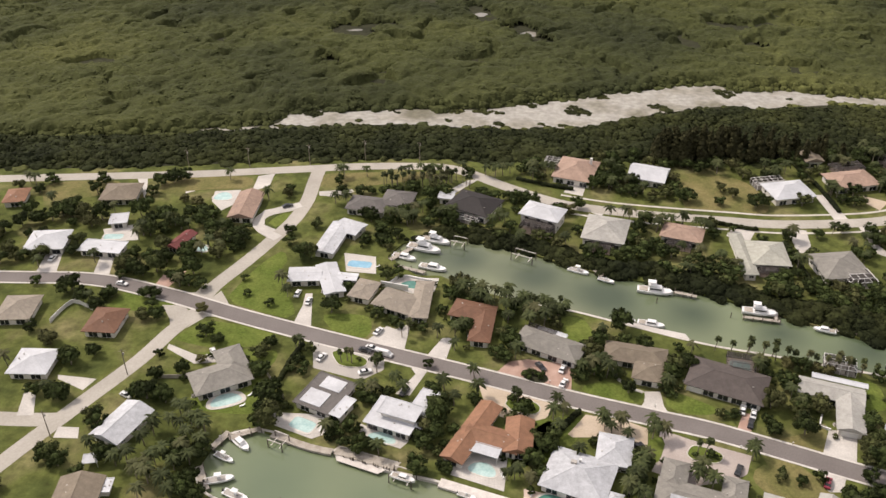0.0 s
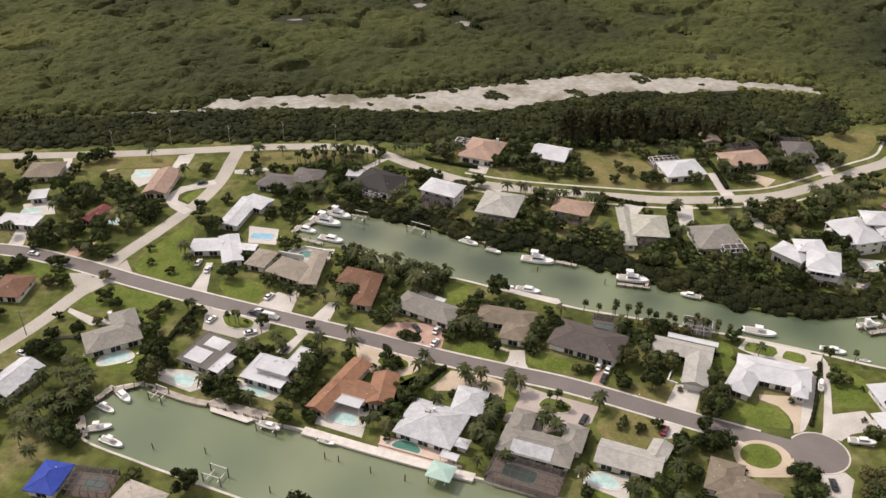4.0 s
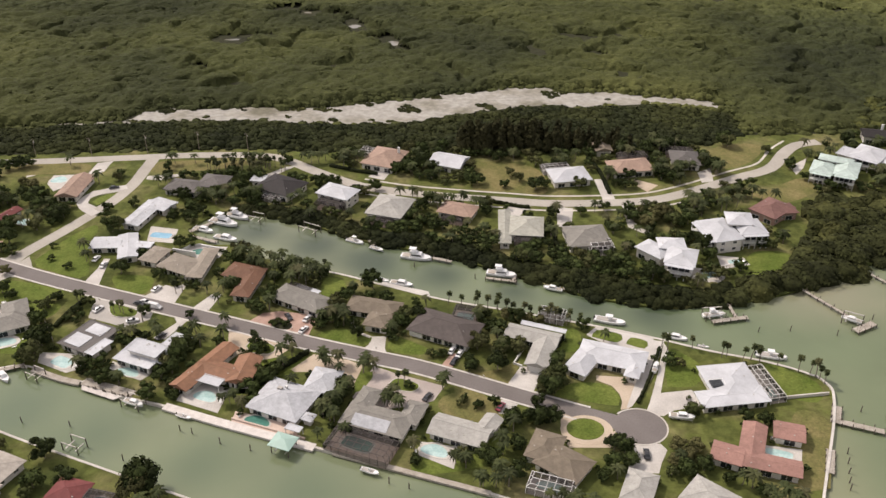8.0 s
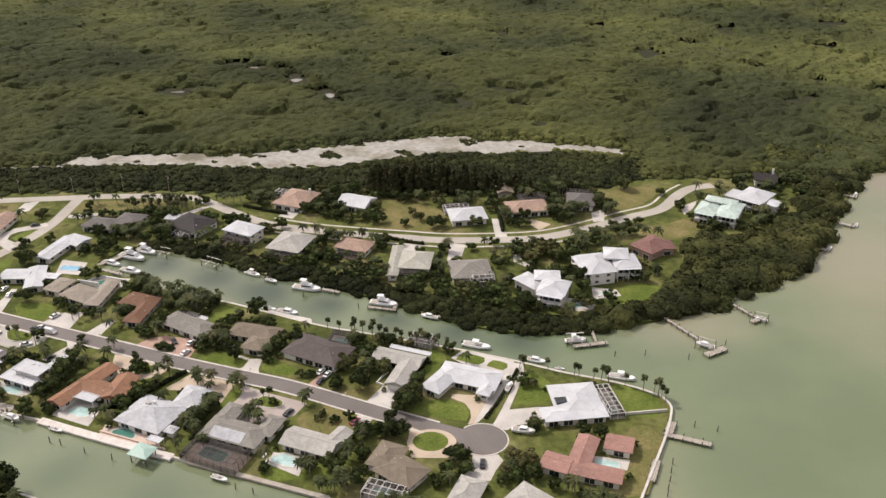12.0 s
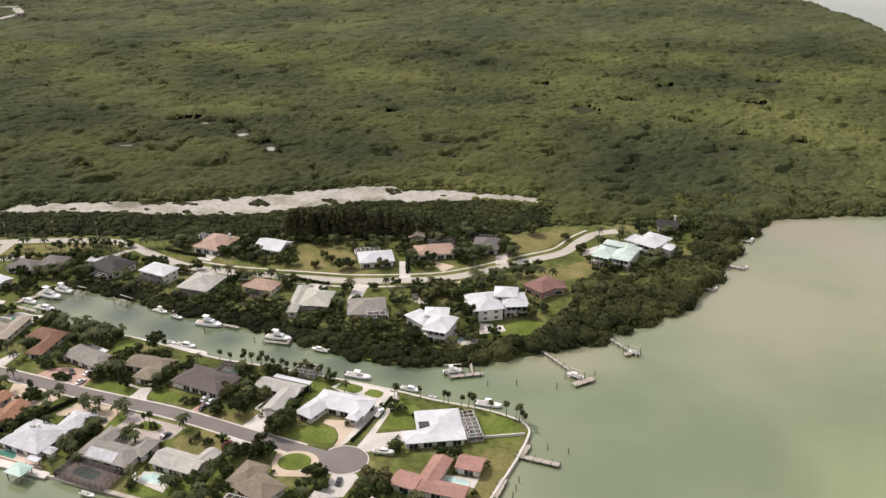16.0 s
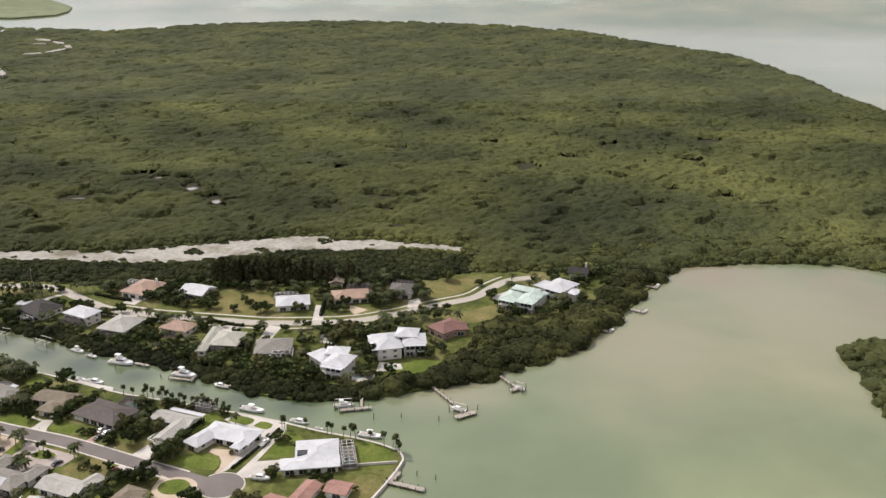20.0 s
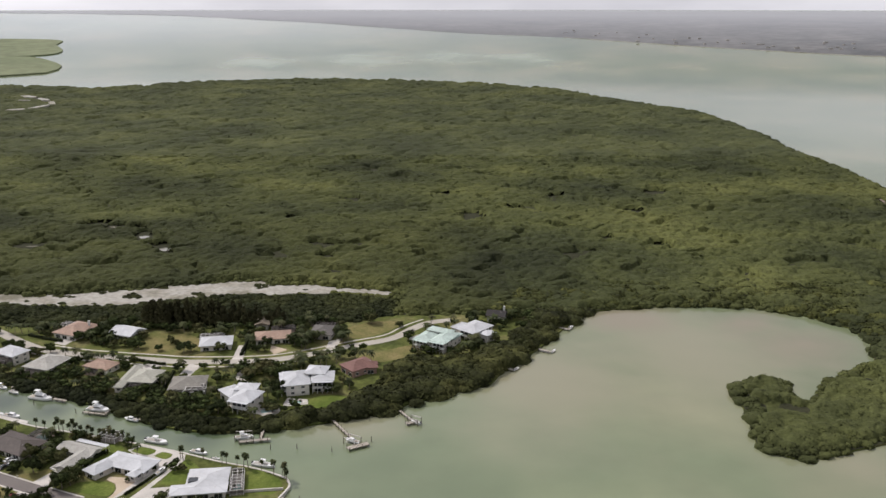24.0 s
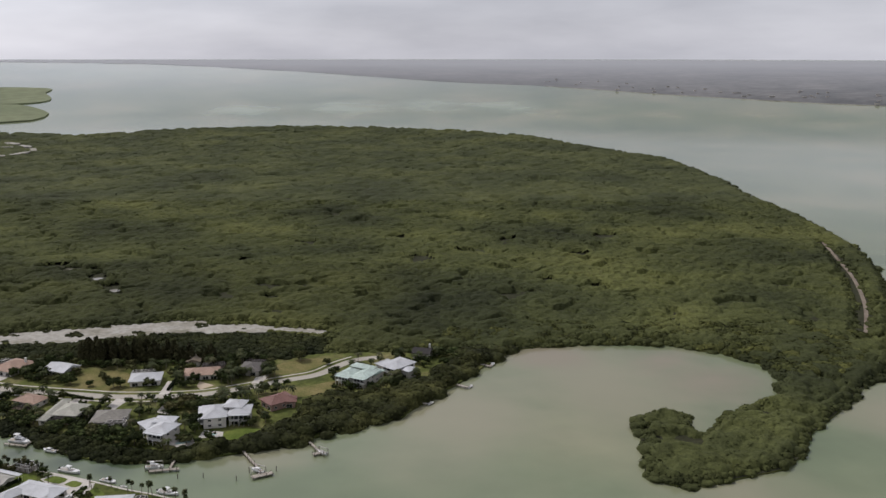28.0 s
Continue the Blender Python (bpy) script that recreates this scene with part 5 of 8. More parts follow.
house("house with a grey hipped roof and a screened porch", "grey", "hip", [(151.5, 282.4, 6, 18.8, 17.8, 3.4)])
house("two-storey white house with a white metal roof", "white", "hip", [(187.0, 260.5, -20, 12.7, 14.8, 6.4), (185.2, 270.7, -4, 11.7, 9.3, 6.4), (178.0, 268.9, -49, 13.7, 9.9, 4.6)], balcony=(0,))
house("large two-storey white house with white metal roofs", "white", "hip", [(208.4, 282.3, -77, 19.3, 13.6, 6.2), (218.4, 288.8, -7, 11.6, 11.6, 8.0), (221.9, 284.8, 5, 12.3, 13.3, 6.2)], balcony=(0, 2))
house("salmon-walled house with a red tile roof", "red", "hip", [(238.7, 305.6, -49, 13.6, 17.4, 4.2), (244.7, 305.7, 8, 9.0, 9.6, 3.8)], wall=M["stucco_rose"])
house("two-storey house with a pale teal metal roof", "teal-white", "hip", [(275.6, 344.4, -29, 11.0, 15.0, 5.6), (285.8, 341.0, -27, 11.0, 18.0, 6.2), (283.6, 349.6, -29, 16.0, 7.5, 7.4), (291.4, 346.0, -27, 6.0, 12.0, 5.0)], balcony=(0, 1))
house("two-storey white house with a white metal roof", "white", ["hip", "flat", "hip"], [(304.6, 359.4, -41, 15.0, 18.0, 6.2), (296.6, 364.6, -41, 10.0, 12.0, 4.4), (311.0, 352.6, -41, 9.0, 9.0, 4.8)], slope=0.26, balcony=(0,))
house("dark-roofed house with white gables at the wood edge", "black", "gable", [(319.2, 388.7, -14, 12.6, 12.0, 4.2)], chimney=True)
house("house with a salmon tile hipped roof and a chimney", "salmon", "hip", [(60.4, 362.2, -21, 18.2, 21.7, 3.4)], chimney=True)
house("house with a white metal roof", "white", "gable", [(93.0, 358.2, -22, 17.2, 15.3, 3.4)])
house("white house with a white hipped roof", "white", "hip", [(151.3, 341.9, 10, 19.3, 15.5, 3.4)])
house("house with a salmon tile hipped roof", "salmon", "hip", [(182.8, 351.8, 10, 21.6, 14.6, 3.4)])
house("house with a dark grey roof in dense trees", "dark grey", "hip", [(212.0, 360.5, -7, 14.8, 17.0, 3.4)])
house("small brown-roofed house at the wood edge", "brown", "gable", [(172.4, 373.5, 3, 9.3, 10.6, 3.5)])
house("long house with a salmon tile roof and a round pool", "salmon", "gable", [(-86.0, 331.3, -4, 11.3, 22.5, 3.0)])
house("house with a brown shingle roof", "brown", "hip", [(-143.6, 343.3, 2, 16.4, 15.3, 3.0)])
house("house with a terracotta tile roof", "terracotta", "hip", [(-189.0, 340.2, 8, 9.9, 12.6, 3.0)])
house("white house with a white hipped roof", "white", "hip", [(-161.2, 303.4, 3, 16.4, 14.8, 3.0)])
house("low white house with a flat white roof", "white", "flat", [(-137.4, 298.5, -8, 18.0, 9.0, 3.0)])
house("small white garden building with a flat roof", "white", "flat", [(-137.6, 320.2, 10, 7.8, 8.7, 3.0)])
house("house with a maroon tile roof", "maroon", "gable", [(-106.9, 303.2, -25, 6.0, 13.4, 3.0)])
house("house with a tan shingle hipped roof", "tan", "hip", [(-154.8, 257.5, 2, 13.4, 14.9, 3.0)])
house("house with a rust-brown tile roof", "rust", "hip", [(-120.6, 249.9, -5, 12.4, 14.4, 3.0)])
house("house with a white metal hipped roof", "white", "hip", [(-137.5, 227.4, -2, 13.8, 13.2, 3.0)])
house("long house with an off-white gabled roof", "off-white", "gable", [(-99.1, 198.5, -25, 11.2, 16.8, 3.0)])
house("house with a tan-brown gabled roof", ["brown", "white"], ["gable", "flat"], [(-103.2, 169.6, 2, 13.0, 14.4, 3.0), (-96.6, 173.6, 2, 4.4, 5.4, 2.7)])
house("pale house with an off-white low roof", "off-white", "gable", [(-45.6, 304.6, -15, 9.0, 24.0, 3.0), (-39.6, 312.6, -28, 12.0, 10.0, 3.0)], slope=0.16)
house("house with a bright blue metal roof", "blue", "hip", [(-71.4, 155.2, -12, 9.6, 11.9, 3.0)])
house("house with a dark red tile roof by the canal", "maroon", "hip", [(-18.4, 136.4, -16, 11.0, 10.0, 3.0)])
house("house with a pale beige hipped roof by the canal", "beige", "hip", [(-44.3, 146.0, -24, 14.0, 12.5, 3.0), (-47.6, 137.6, -24, 16.0, 10.0, 3.0)], slope=0.22)
pool_cage(64.8, 156.7, -22.5, 21.4, 10.0, 3.4, dark=True)
pool_cage(121.8, 139.1, -20, 13.7, 6.9, 3.6)
pool_cage(98.2, 225.8, -14, 9.0, 10.4, 3.6, dark=True)
pool_cage(199.1, 186.0, -79, 17.2, 5.6, 3.4)
pool_cage(-59.4, 154.7, -8, 13.1, 9.1, 3.6, dark=True)
pool_cage(-9.0, 132.7, -14, 10.6, 8.5, 3.6, dark=True)
pool_cage(156.6, 275.6, 6, 11, 9, 4.0)
pool_cage(146.0, 352.0, 10, 14, 7, 3.4)
pool_cage(186.8, 365.6, 10, 15, 8, 3.4, dark=True)
pool_cage(212.0, 371.0, -7, 14, 8, 3.4, dark=True)
pool_cage(-20.0, 336.0, -19, 12, 9, 3.4)
pool_cage(52.0, 372.0, -21, 10, 6, 3.4)
pool_cage(131.0, 226.0, -19, 10, 7, 3.4)
pool_cage(33.0, 243.0, -30, 11, 6, 3.2, dark=True)
# the next five cages stand in for screened porches on the canal side
pool_cage(38.0, 312.4, -27, 14, 6, 4.4, dark=True)
pool_cage(62.5, 298.4, -18, 11, 5, 2.6, dark=True)
pool_cage(125.6, 281.2, -6, 10, 5, 2.8, dark=True)
pool_cage(9.7, 321.7, -30, 10, 5, 2.6)
pool_cage(94.1, 300.0, -22, 10, 4, 2.6, dark=True)
pool(-70.3, 211, 20, 10, 5.5, "kidney", "pool", 1.4)
pool(-44.3, 200.1, -27, 8, 5, "rect", "pool", 0.7)
pool(-19.4, 194.2, -20, 9, 4, "kidney", "pool", 0.7)
pool(10.5, 181.2, -22, 8.5, 5, "kidney", "pool", 0.6)
pool(30.1, 169.2, -22, 9, 4.2, "kidney", "pool_dark", 0.6)
pool(63.3, 158.7, -24, 10, 5, "rect", "pool_dark", 0.6)
pool(87.4, 155.5, -22, 9, 5, "kidney", "pool", 0.8)
pool(121.7, 140.5, -20, 9, 4, "kidney", "pool", 0.6)
pool(193.6, 154.4, -20, 8, 3, "rect", "pool", 0.5)
pool(-33.7, 288.9, -10, 9.5, 4.5, "rect", "pool_blue", 0.6)
pool(-12.6, 274.4, -14, 9, 5, "kidney", "pool_dark", 0.6)
pool(98.4, 227, -14, 6.5, 5, "rect", "pool", 0.6)
pool(199.6, 182.4, 11, 3.2, 7.5, "rect", "pool", 0.4)
pool(-98.8, 343.1, 0, 8, 7, "kidney", "pool", 0.9)
pool(-137.3, 310.1, 0, 8, 4, "rect", "pool", 0.6)
pool(-99.7, 300.9, -20, 8, 4.5, "kidney", "pool", 0.6)
pool(-22.6, 336.5, -19, 8, 4.5, "kidney", "pool_blue", 0.6)
pool(198.2, 256, 25, 7.5, 5, "kidney", "pool", 1.6)
pool(211, 266, 0, 5, 3, "rect", "pool", 0.5)
pool(-58.8, 155, -8, 7, 4, "kidney", "pool", 0.6)
pool(-9.5, 134.5, -14, 7, 4, "kidney", "pool_dark", 0.6)
paving("driveway", [(-52.5, 269.5), (-49.9, 269.5), (-48.0, 249.5), (-54.4, 252.1), (-52.6, 262.0)], M["drive_white"], "pale concrete driveway beside a house", "driveway")
paving("driveway", [(-17.7, 247.8), (-12.4, 251.2), (-14.3, 236.1), (-27.2, 241.8), (-21.0, 249.5)], M["drive_white"], "pale concrete driveway beside a house", "driveway")
paving("driveway", [(-1.1, 242.7), (2.8, 242.7), (-0.0, 230.6), (-6.6, 232.9)], M["drive_white"], "pale concrete driveway beside a house", "driveway")
paving("driveway", [(-46.2, 241.4), (-35.6, 237.2), (-31.0, 235.2), (-24.6, 232.6), (-20.7, 230.8), (-20.7, 225.9), (-27.9, 220.5), (-44.4, 227.0)], M["drive_grey"], "grey concrete driveway beside a house", "driveway")
paving("driveway", [(-11.5, 226.7), (-5.4, 226.7), (-11.6, 213.3), (-16.3, 214.0), (-10.0, 223.6)], M["drive_white"], "pale concrete driveway beside a house", "driveway")
paving("driveway", [(-96.1, 239.9), (-84.3, 233.4), (-77.8, 235.0), (-75.6, 230.2), (-84.8, 229.3), (-96.1, 237.4)], M["drive_white"], "pale concrete driveway beside a house", "driveway")
paving("driveway", [(10.6, 218.8), (18.1, 216.2), (28.0, 212.4), (35.2, 209.4), (34.0, 206.4), (31.0, 202.6), (25.0, 200.6), (17.0, 203.4), (12.4, 208.6)], M["drive_tan"], "tan shell driveway beside a house", "driveway")
paving("driveway", [(16.8, 224.4), (21.4, 229.8), (27.4, 231.0), (42.4, 228.4), (40.6, 215.4), (33.4, 218.6)], M["drive_brick"], "pink brick-paved driveway beside a house", "driveway")
paving("driveway", [(43.8, 204.3), (56.8, 200.9), (62.0, 198.0), (59.6, 186.8), (57.2, 184.3), (47.7, 194.4), (38.5, 194.4), (37.1, 195.7)], M["drive_tan"], "tan shell driveway beside a house", "driveway")
paving("driveway", [(63.5, 214.8), (69.2, 214.8), (69.0, 208.0), (70.4, 202.6), (60.6, 206.4), (63.2, 210.0)], M["drive_white"], "pale concrete driveway beside a house", "driveway")
paving("driveway", [(65.8, 197.6), (74.6, 193.0), (82.8, 189.8), (90.5, 186.6), (87.1, 179.4), (83.0, 177.1), (70.1, 174.8), (59.7, 180.7)], M["drive_pinkgrey"], "rosy concrete driveway beside a house", "driveway")
paving("driveway", [(93.1, 204.8), (96.9, 204.1), (93.3, 196.8), (89.1, 197.5)], M["drive_brick"], "pink brick-paved driveway beside a house", "driveway")
paving("driveway", [(117.2, 197.4), (125.4, 196.0), (120.5, 183.9), (111.8, 187.3)], M["drive_white"], "pale concrete driveway beside a house", "driveway")
paving("driveway", [(142.9, 192.2), (157.4, 190.7), (153.6, 178.2), (151.2, 175.2), (148.2, 174.6), (149.4, 178.5), (149.2, 182.5), (147.4, 186.6), (142.4, 189.8)], M["drive_tan"], "tan shell driveway beside a house", "driveway")
paving("driveway", [(170.0, 210.8), (170.8, 206.5), (163.1, 182.9), (173.9, 184.5), (175.2, 176.3), (165.7, 174.2), (161.6, 171.4), (156.3, 173.3), (158.5, 178.2), (164.2, 193.1)], M["drive_white"], "pale concrete driveway beside a house", "driveway")
paving("driveway", [(166.2, 212.3), (170.2, 211.5), (161.8, 190.6), (152.1, 176.0), (150.3, 175.4), (156.6, 190.7), (161.2, 198.5)], M["drive_white"], "pale concrete driveway beside a house", "driveway")
paving("driveway", [(128.3, 173.4), (132.6, 170.7), (130.2, 163.6), (134.1, 159.2), (140.8, 162.3), (145.1, 164.8), (142.2, 157.0), (129.2, 157.1), (127.5, 163.6)], M["drive_tan"], "tan shell driveway beside a house", "driveway")
paving("driveway", [(149.6, 158.6), (158.0, 158.8), (159.5, 155.9), (156.6, 150.5), (154.9, 146.1), (144.8, 146.5), (148.4, 151.5)], M["drive_white"], "pale concrete driveway beside a house", "driveway")
paving("driveway", [(109.7, 180.4), (115.0, 177.6), (112.2, 172.6), (107.3, 172.7)], M["drive_white"], "pale concrete driveway beside a house", "driveway")
paving("driveway", [(66.6, 334.4), (71.3, 332.9), (66.8, 325.6), (63.1, 328.0)], M["drive_white"], "pale concrete driveway beside a house", "driveway")
paving("driveway", [(119.8, 314.7), (130.4, 315.3), (122.9, 302.7), (115.8, 309.3)], M["drive_white"], "pale concrete driveway beside a house", "driveway")
paving("driveway", [(142.5, 315.1), (150.1, 313.0), (147.1, 296.8), (140.9, 295.9)], M["drive_white"], "pale concrete driveway beside a house", "driveway")
paving("driveway", [(164.0, 343.0), (168.6, 343.2), (171.0, 321.6), (165.0, 320.8)], M["drive_white"], "pale concrete driveway beside a house", "driveway")
paving("driveway", [(183.3, 343.4), (194.0, 336.5), (187.5, 329.3), (183.9, 335.3)], M["drive_tan"], "tan shell driveway beside a house", "driveway")
paving("driveway", [(57.8, 357.4), (64.5, 354.9), (61.0, 342.7), (53.0, 346.2)], M["drive_white"], "pale concrete driveway beside a house", "driveway")
paving("driveway", [(0.1, 347.0), (10.4, 357.7), (15.6, 358.8), (2.5, 343.5), (-1.9, 335.6)], M["drive_white"], "pale concrete driveway beside a house", "driveway")
paving("driveway", [(-86.5, 362.7), (-79.2, 365.1), (-79.9, 352.8), (-87.1, 348.1)], M["drive_white"], "pale concrete driveway beside a house", "driveway")
paving("driveway", [(-81.6, 323.5), (-78.2, 331.6), (-64.0, 336.3), (-63.8, 331.9), (-77.2, 326.2), (-76.4, 319.2), (-70.6, 315.1), (-72.6, 307.5)], M["drive_white"], "pale concrete driveway beside a house", "driveway")
paving("driveway", [(-160.7, 300.1), (-154.2, 299.0), (-151.4, 283.2), (-159.4, 283.2)], M["drive_white"], "pale concrete driveway beside a house", "driveway")
paving("driveway", [(-138.1, 297.0), (-132.4, 296.0), (-130.2, 281.4), (-136.7, 282.3)], M["drive_white"], "pale concrete driveway beside a house", "driveway")
paving("driveway", [(-109.0, 283.1), (-100.8, 284.8), (-105.6, 272.7), (-110.6, 276.1)], M["drive_brick"], "pink brick-paved driveway beside a house", "driveway")
paving("driveway", [(-128.8, 223.8), (-115.3, 221.7), (-117.9, 216.2), (-128.0, 221.8)], M["drive_white"], "pale concrete driveway beside a house", "driveway")
paving("driveway", [(-136.6, 215.7), (-132.5, 214.6), (-129.5, 204.7), (-134.7, 204.5)], M["drive_white"], "pale concrete driveway beside a house", "driveway")
paving("driveway", [(-119.7, 199.6), (-113.2, 199.2), (-112.0, 194.6), (-119.7, 194.9)], M["drive_white"], "pale concrete driveway beside a house", "driveway")
paving("driveway", [(264.5, 357.0), (276.8, 366.7), (270.9, 355.4), (264.8, 347.7)], M["drive_white"], "pale concrete driveway beside a house", "driveway")
paving("driveway", [(216.5, 350.4), (224.0, 355.1), (222.0, 340.8), (215.9, 339.0)], M["drive_white"], "pale concrete driveway beside a house", "driveway")
paving("driveway", [(-142.4, 361.5), (-137.5, 361.3), (-134.4, 349.1), (-133.5, 342.0)], M["drive_white"], "pale concrete driveway beside a house", "driveway")
paving("driveway", [(-118.5, 363.4), (-114.3, 363.3), (-112.9, 348.6), (-116.5, 346.3)], M["drive_white"], "pale concrete driveway beside a house", "driveway")
paving("driveway", [(173.0, 316.1), (177.0, 320.1), (174.4, 305.7), (176.9, 295.7), (182.0, 289.6), (179.6, 288.5), (172.2, 295.7), (172.6, 305.7)], M["drive_white"], "pale concrete driveway beside a house", "driveway")
paving("driveway", [(-56.7, 347.7), (-42.1, 349.8), (-40.7, 347.4), (-49.2, 342.9), (-56.2, 344.2)], M["drive_white"], "pale concrete driveway beside a house", "driveway")
paving("patio", [(-54.3, 205.7), (-38.5, 204.5), (-36.2, 196.4), (-40.8, 194.0), (-52.9, 199.9)], M["drive_white"], "pale concrete patio beside a house", "patio", 0.05)
paving("patio", [(-26.7, 200.6), (-11.3, 192.8), (-13.7, 189.9), (-26.4, 195.2)], M["drive_white"], "pale concrete patio beside a house", "patio", 0.05)
paving("patio", [(3.1, 190.1), (18.1, 185.7), (16.4, 173.2), (1.3, 179.5)], M["drive_white"], "pale concrete patio beside a house", "patio", 0.05)
paving("patio", [(22.1, 174.2), (43.4, 167.7), (44.5, 159.0), (21.6, 167.2)], M["deck_pink"], "rosy tiled patio beside a house", "patio", 0.05)
paving("patio", [(83.1, 159.8), (94.8, 157.5), (93.3, 148.0), (82.3, 154.0)], M["drive_white"], "pale concrete patio beside a house", "patio", 0.05)
paving("patio", [(-40.6, 297.2), (-27.6, 294.3), (-26.9, 282.3), (-38.6, 284.1)], M["drive_white"], "pale concrete patio beside a house", "patio", 0.05)
paving("patio", [(-23.7, 275.8), (-16.2, 280.0), (-2.4, 279.0), (-4.2, 270.3), (-12.7, 269.1)], M["drive_white"], "pale concrete patio beside a house", "patio", 0.05)
paving("patio", [(-33.5, 189.7), (-32.0, 191.2), (-13.2, 184.3), (-19.9, 179.9), (-32.4, 185.2)], M["plank_white"], "pale concrete patio beside a house", "patio", 0.05)
paving("patio", [(189.5, 158.1), (201.2, 156.0), (199.3, 150.9), (188.1, 154.7)], M["drive_white"], "pale concrete patio beside a house", "patio", 0.05)
paving("patio", [(-103.5, 348.4), (-92.1, 349.4), (-90.4, 339.0), (-97.2, 331.3), (-103.0, 339.2)], M["drive_white"], "pale concrete patio beside a house", "patio", 0.05)
paving("patio", [(192.8, 261.6), (204.3, 259.5), (203.8, 253.3), (200.6, 250.3), (190.5, 253.4)], M["drive_white"], "pale concrete patio beside a house", "patio", 0.05)
paving("patio", [(205.3, 271.2), (216.0, 269.0), (216.8, 263.6), (204.5, 260.5)], M["drive_white"], "pale concrete patio beside a house", "patio", 0.05)
paving("patio", [(-143.5, 315.9), (-131.3, 319.9), (-126.3, 307.6), (-138.9, 305.8)], M["drive_white"], "pale concrete patio beside a house", "patio", 0.05)

# ---- lawns with a look of their own ----
def lawn(outline, dry=False):
    paving("lawn", curve_through(outline + outline[:1], 2.5)[:-1], M["straw" if dry else "green"], "straw-dry mown lawn" if dry else "watered green mown lawn", "lawn", -0.014)


lawn([(203, 181), (214, 178), (218, 186), (213, 193), (203, 198)])
lawn([(166, 186), (176, 187), (180, 198), (170, 207)])
lawn([(127, 181.4), (131, 187), (139, 188.6), (145.9, 187), (149.1, 180.6), (147.8, 176.6), (138.7, 178.4)])
lawn([(-95.6, 242.6), (-91, 248.4), (-85, 252.8), (-73, 250), (-60, 244.6), (-65.8, 239), (-80.9, 237.8)])
lawn([(-85, 235), (-62, 226), (-58, 236), (-72, 236.5)])
lawn([(-80, 207), (-62, 205), (-58, 212), (-62, 222), (-82, 214)])
lawn([(42, 240), (52, 238), (50, 252), (42, 254)])
lawn([(-80.5, 270), (-74.3, 286), (-66, 298.5), (-62.6, 291.2), (-64.2, 285.3), (-59.7, 272), (-54.7, 257), (-57.6, 254.5), (-78.4, 263.6)])
lawn([(-40, 247), (-28, 243), (-28, 255), (-44, 256)])
lawn([(17, 186), (23, 182), (34, 198), (27, 202)])
lawn([(212, 248), (228, 256), (236, 272), (222, 274), (214, 262)])
lawn([(126, 206), (138, 206), (140, 218), (130, 220)])
lawn([(-125, 262), (-105, 258), (-100, 268), (-118, 272)])
lawn([(98, 162), (110, 160), (104, 150), (86, 146), (80, 150)])
lawn([(66, 190), (60, 184), (66, 178), (69, 186)])
lawn([(72, 216), (86, 206), (78, 204), (70, 208)])
lawn([(52, 220), (64, 214), (58, 208), (44, 216)])
lawn([(96, 176), (108, 171), (104, 182), (94, 187)], True)
lawn([(204, 140), (214, 168), (206, 174), (198, 160), (192, 140)], True)
lawn([(110, 196), (117, 200), (111, 187), (99, 192)], True)
lawn([(244, 330), (266, 344), (272, 334), (250, 318), (236, 326)], True)
lawn([(104, 332), (138, 328), (136, 356), (108, 362)], True)
lawn([(224, 352), (246, 362), (258, 382), (240, 384), (224, 370)], True)
lawn([(-58, 352), (-40, 352), (-8, 360), (-8, 366), (-56, 364)], True)
lawn([(-128, 346), (-108, 350), (-90, 352), (-92, 362), (-126, 360)], True)
lawn([(-178, 340), (-152, 346), (-150, 358), (-180, 356)], True)


# ---- walks, walls and sea walls ----
def strip(name, line, width, top, material, label, category, shift=0.0, bottom=-0.4):
    pts = curve_through(line, 3.0)
    return tagged(part(name, ribbon(bmesh.new(), pts, width, G0 + top, G0 + bottom, shift), material), label, category, kind="structure")


WALK_N = FAR_ROAD[8:19]
strip("pavement_north", WALK_N, 1.2, 0.06, M["concrete"], "pale concrete pavement beside the street", "pavement", 7.4, -0.2)
strip("pavement_south", FAR_ROAD[8:15], 1.2, 0.064, M["concrete"], "pale concrete pavement beside the street", "pavement", -7.0, -0.2)
strip("sea_wall_near", NEAR_NORTH[:-1], 0.8, 0.1, M["concrete"], "pale concrete sea wall cap", "sea wall", 0.2, -2.0)
strip("sea_wall_south", NEAR_SOUTH[1:], 0.8, 0.1, M["concrete"], "pale concrete sea wall cap", "sea wall", 0.2, -2.0)
strip("sea_wall_east", [(190, 112)] + POINT[:5], 0.8, 0.45, M["kerb"], "pale concrete sea wall round the point", "sea wall", 0.0, -2.0)
strip("sea_wall_point", POINT[4:15], 1.0, 0.12, M["concrete"], "pale concrete sea wall cap", "sea wall", 0.3, -2.0)
strip("garden_wall", [(176, 175.5), (190, 178), (219, 182)], 0.5, 1.1, M["concrete"], "low pale garden wall", "wall")
strip("quay", [(-2, 176.5), (22, 167.2), (50, 157)], 3.2, 0.16, M["plank_white"], "whitewashed timber quay along the canal", "quay", 0.2, -0.6)
strip("quay", [(56, 155), (104, 138)], 1.8, 0.16, M["plank"], "weathered timber quay along the canal", "quay", 0.2, -0.6)
strip("quay", [(-53, 196.4), (-41, 191), (-34, 189)], 2.4, 0.16, M["plank"], "weathered timber quay along the canal", "quay", -0.3, -0.6)
strip("quay", [(21, 168.6), (46, 159.2)], 0.5, 0.75, M["deck_pink"], "low rosy wall along the pool terrace", "wall", 1.8)
strip("pool_wall", [(-24.5, 274.2), (-14, 271)], 0.4, 2.4, M["trim"], "white rendered wall before a pool", "wall")
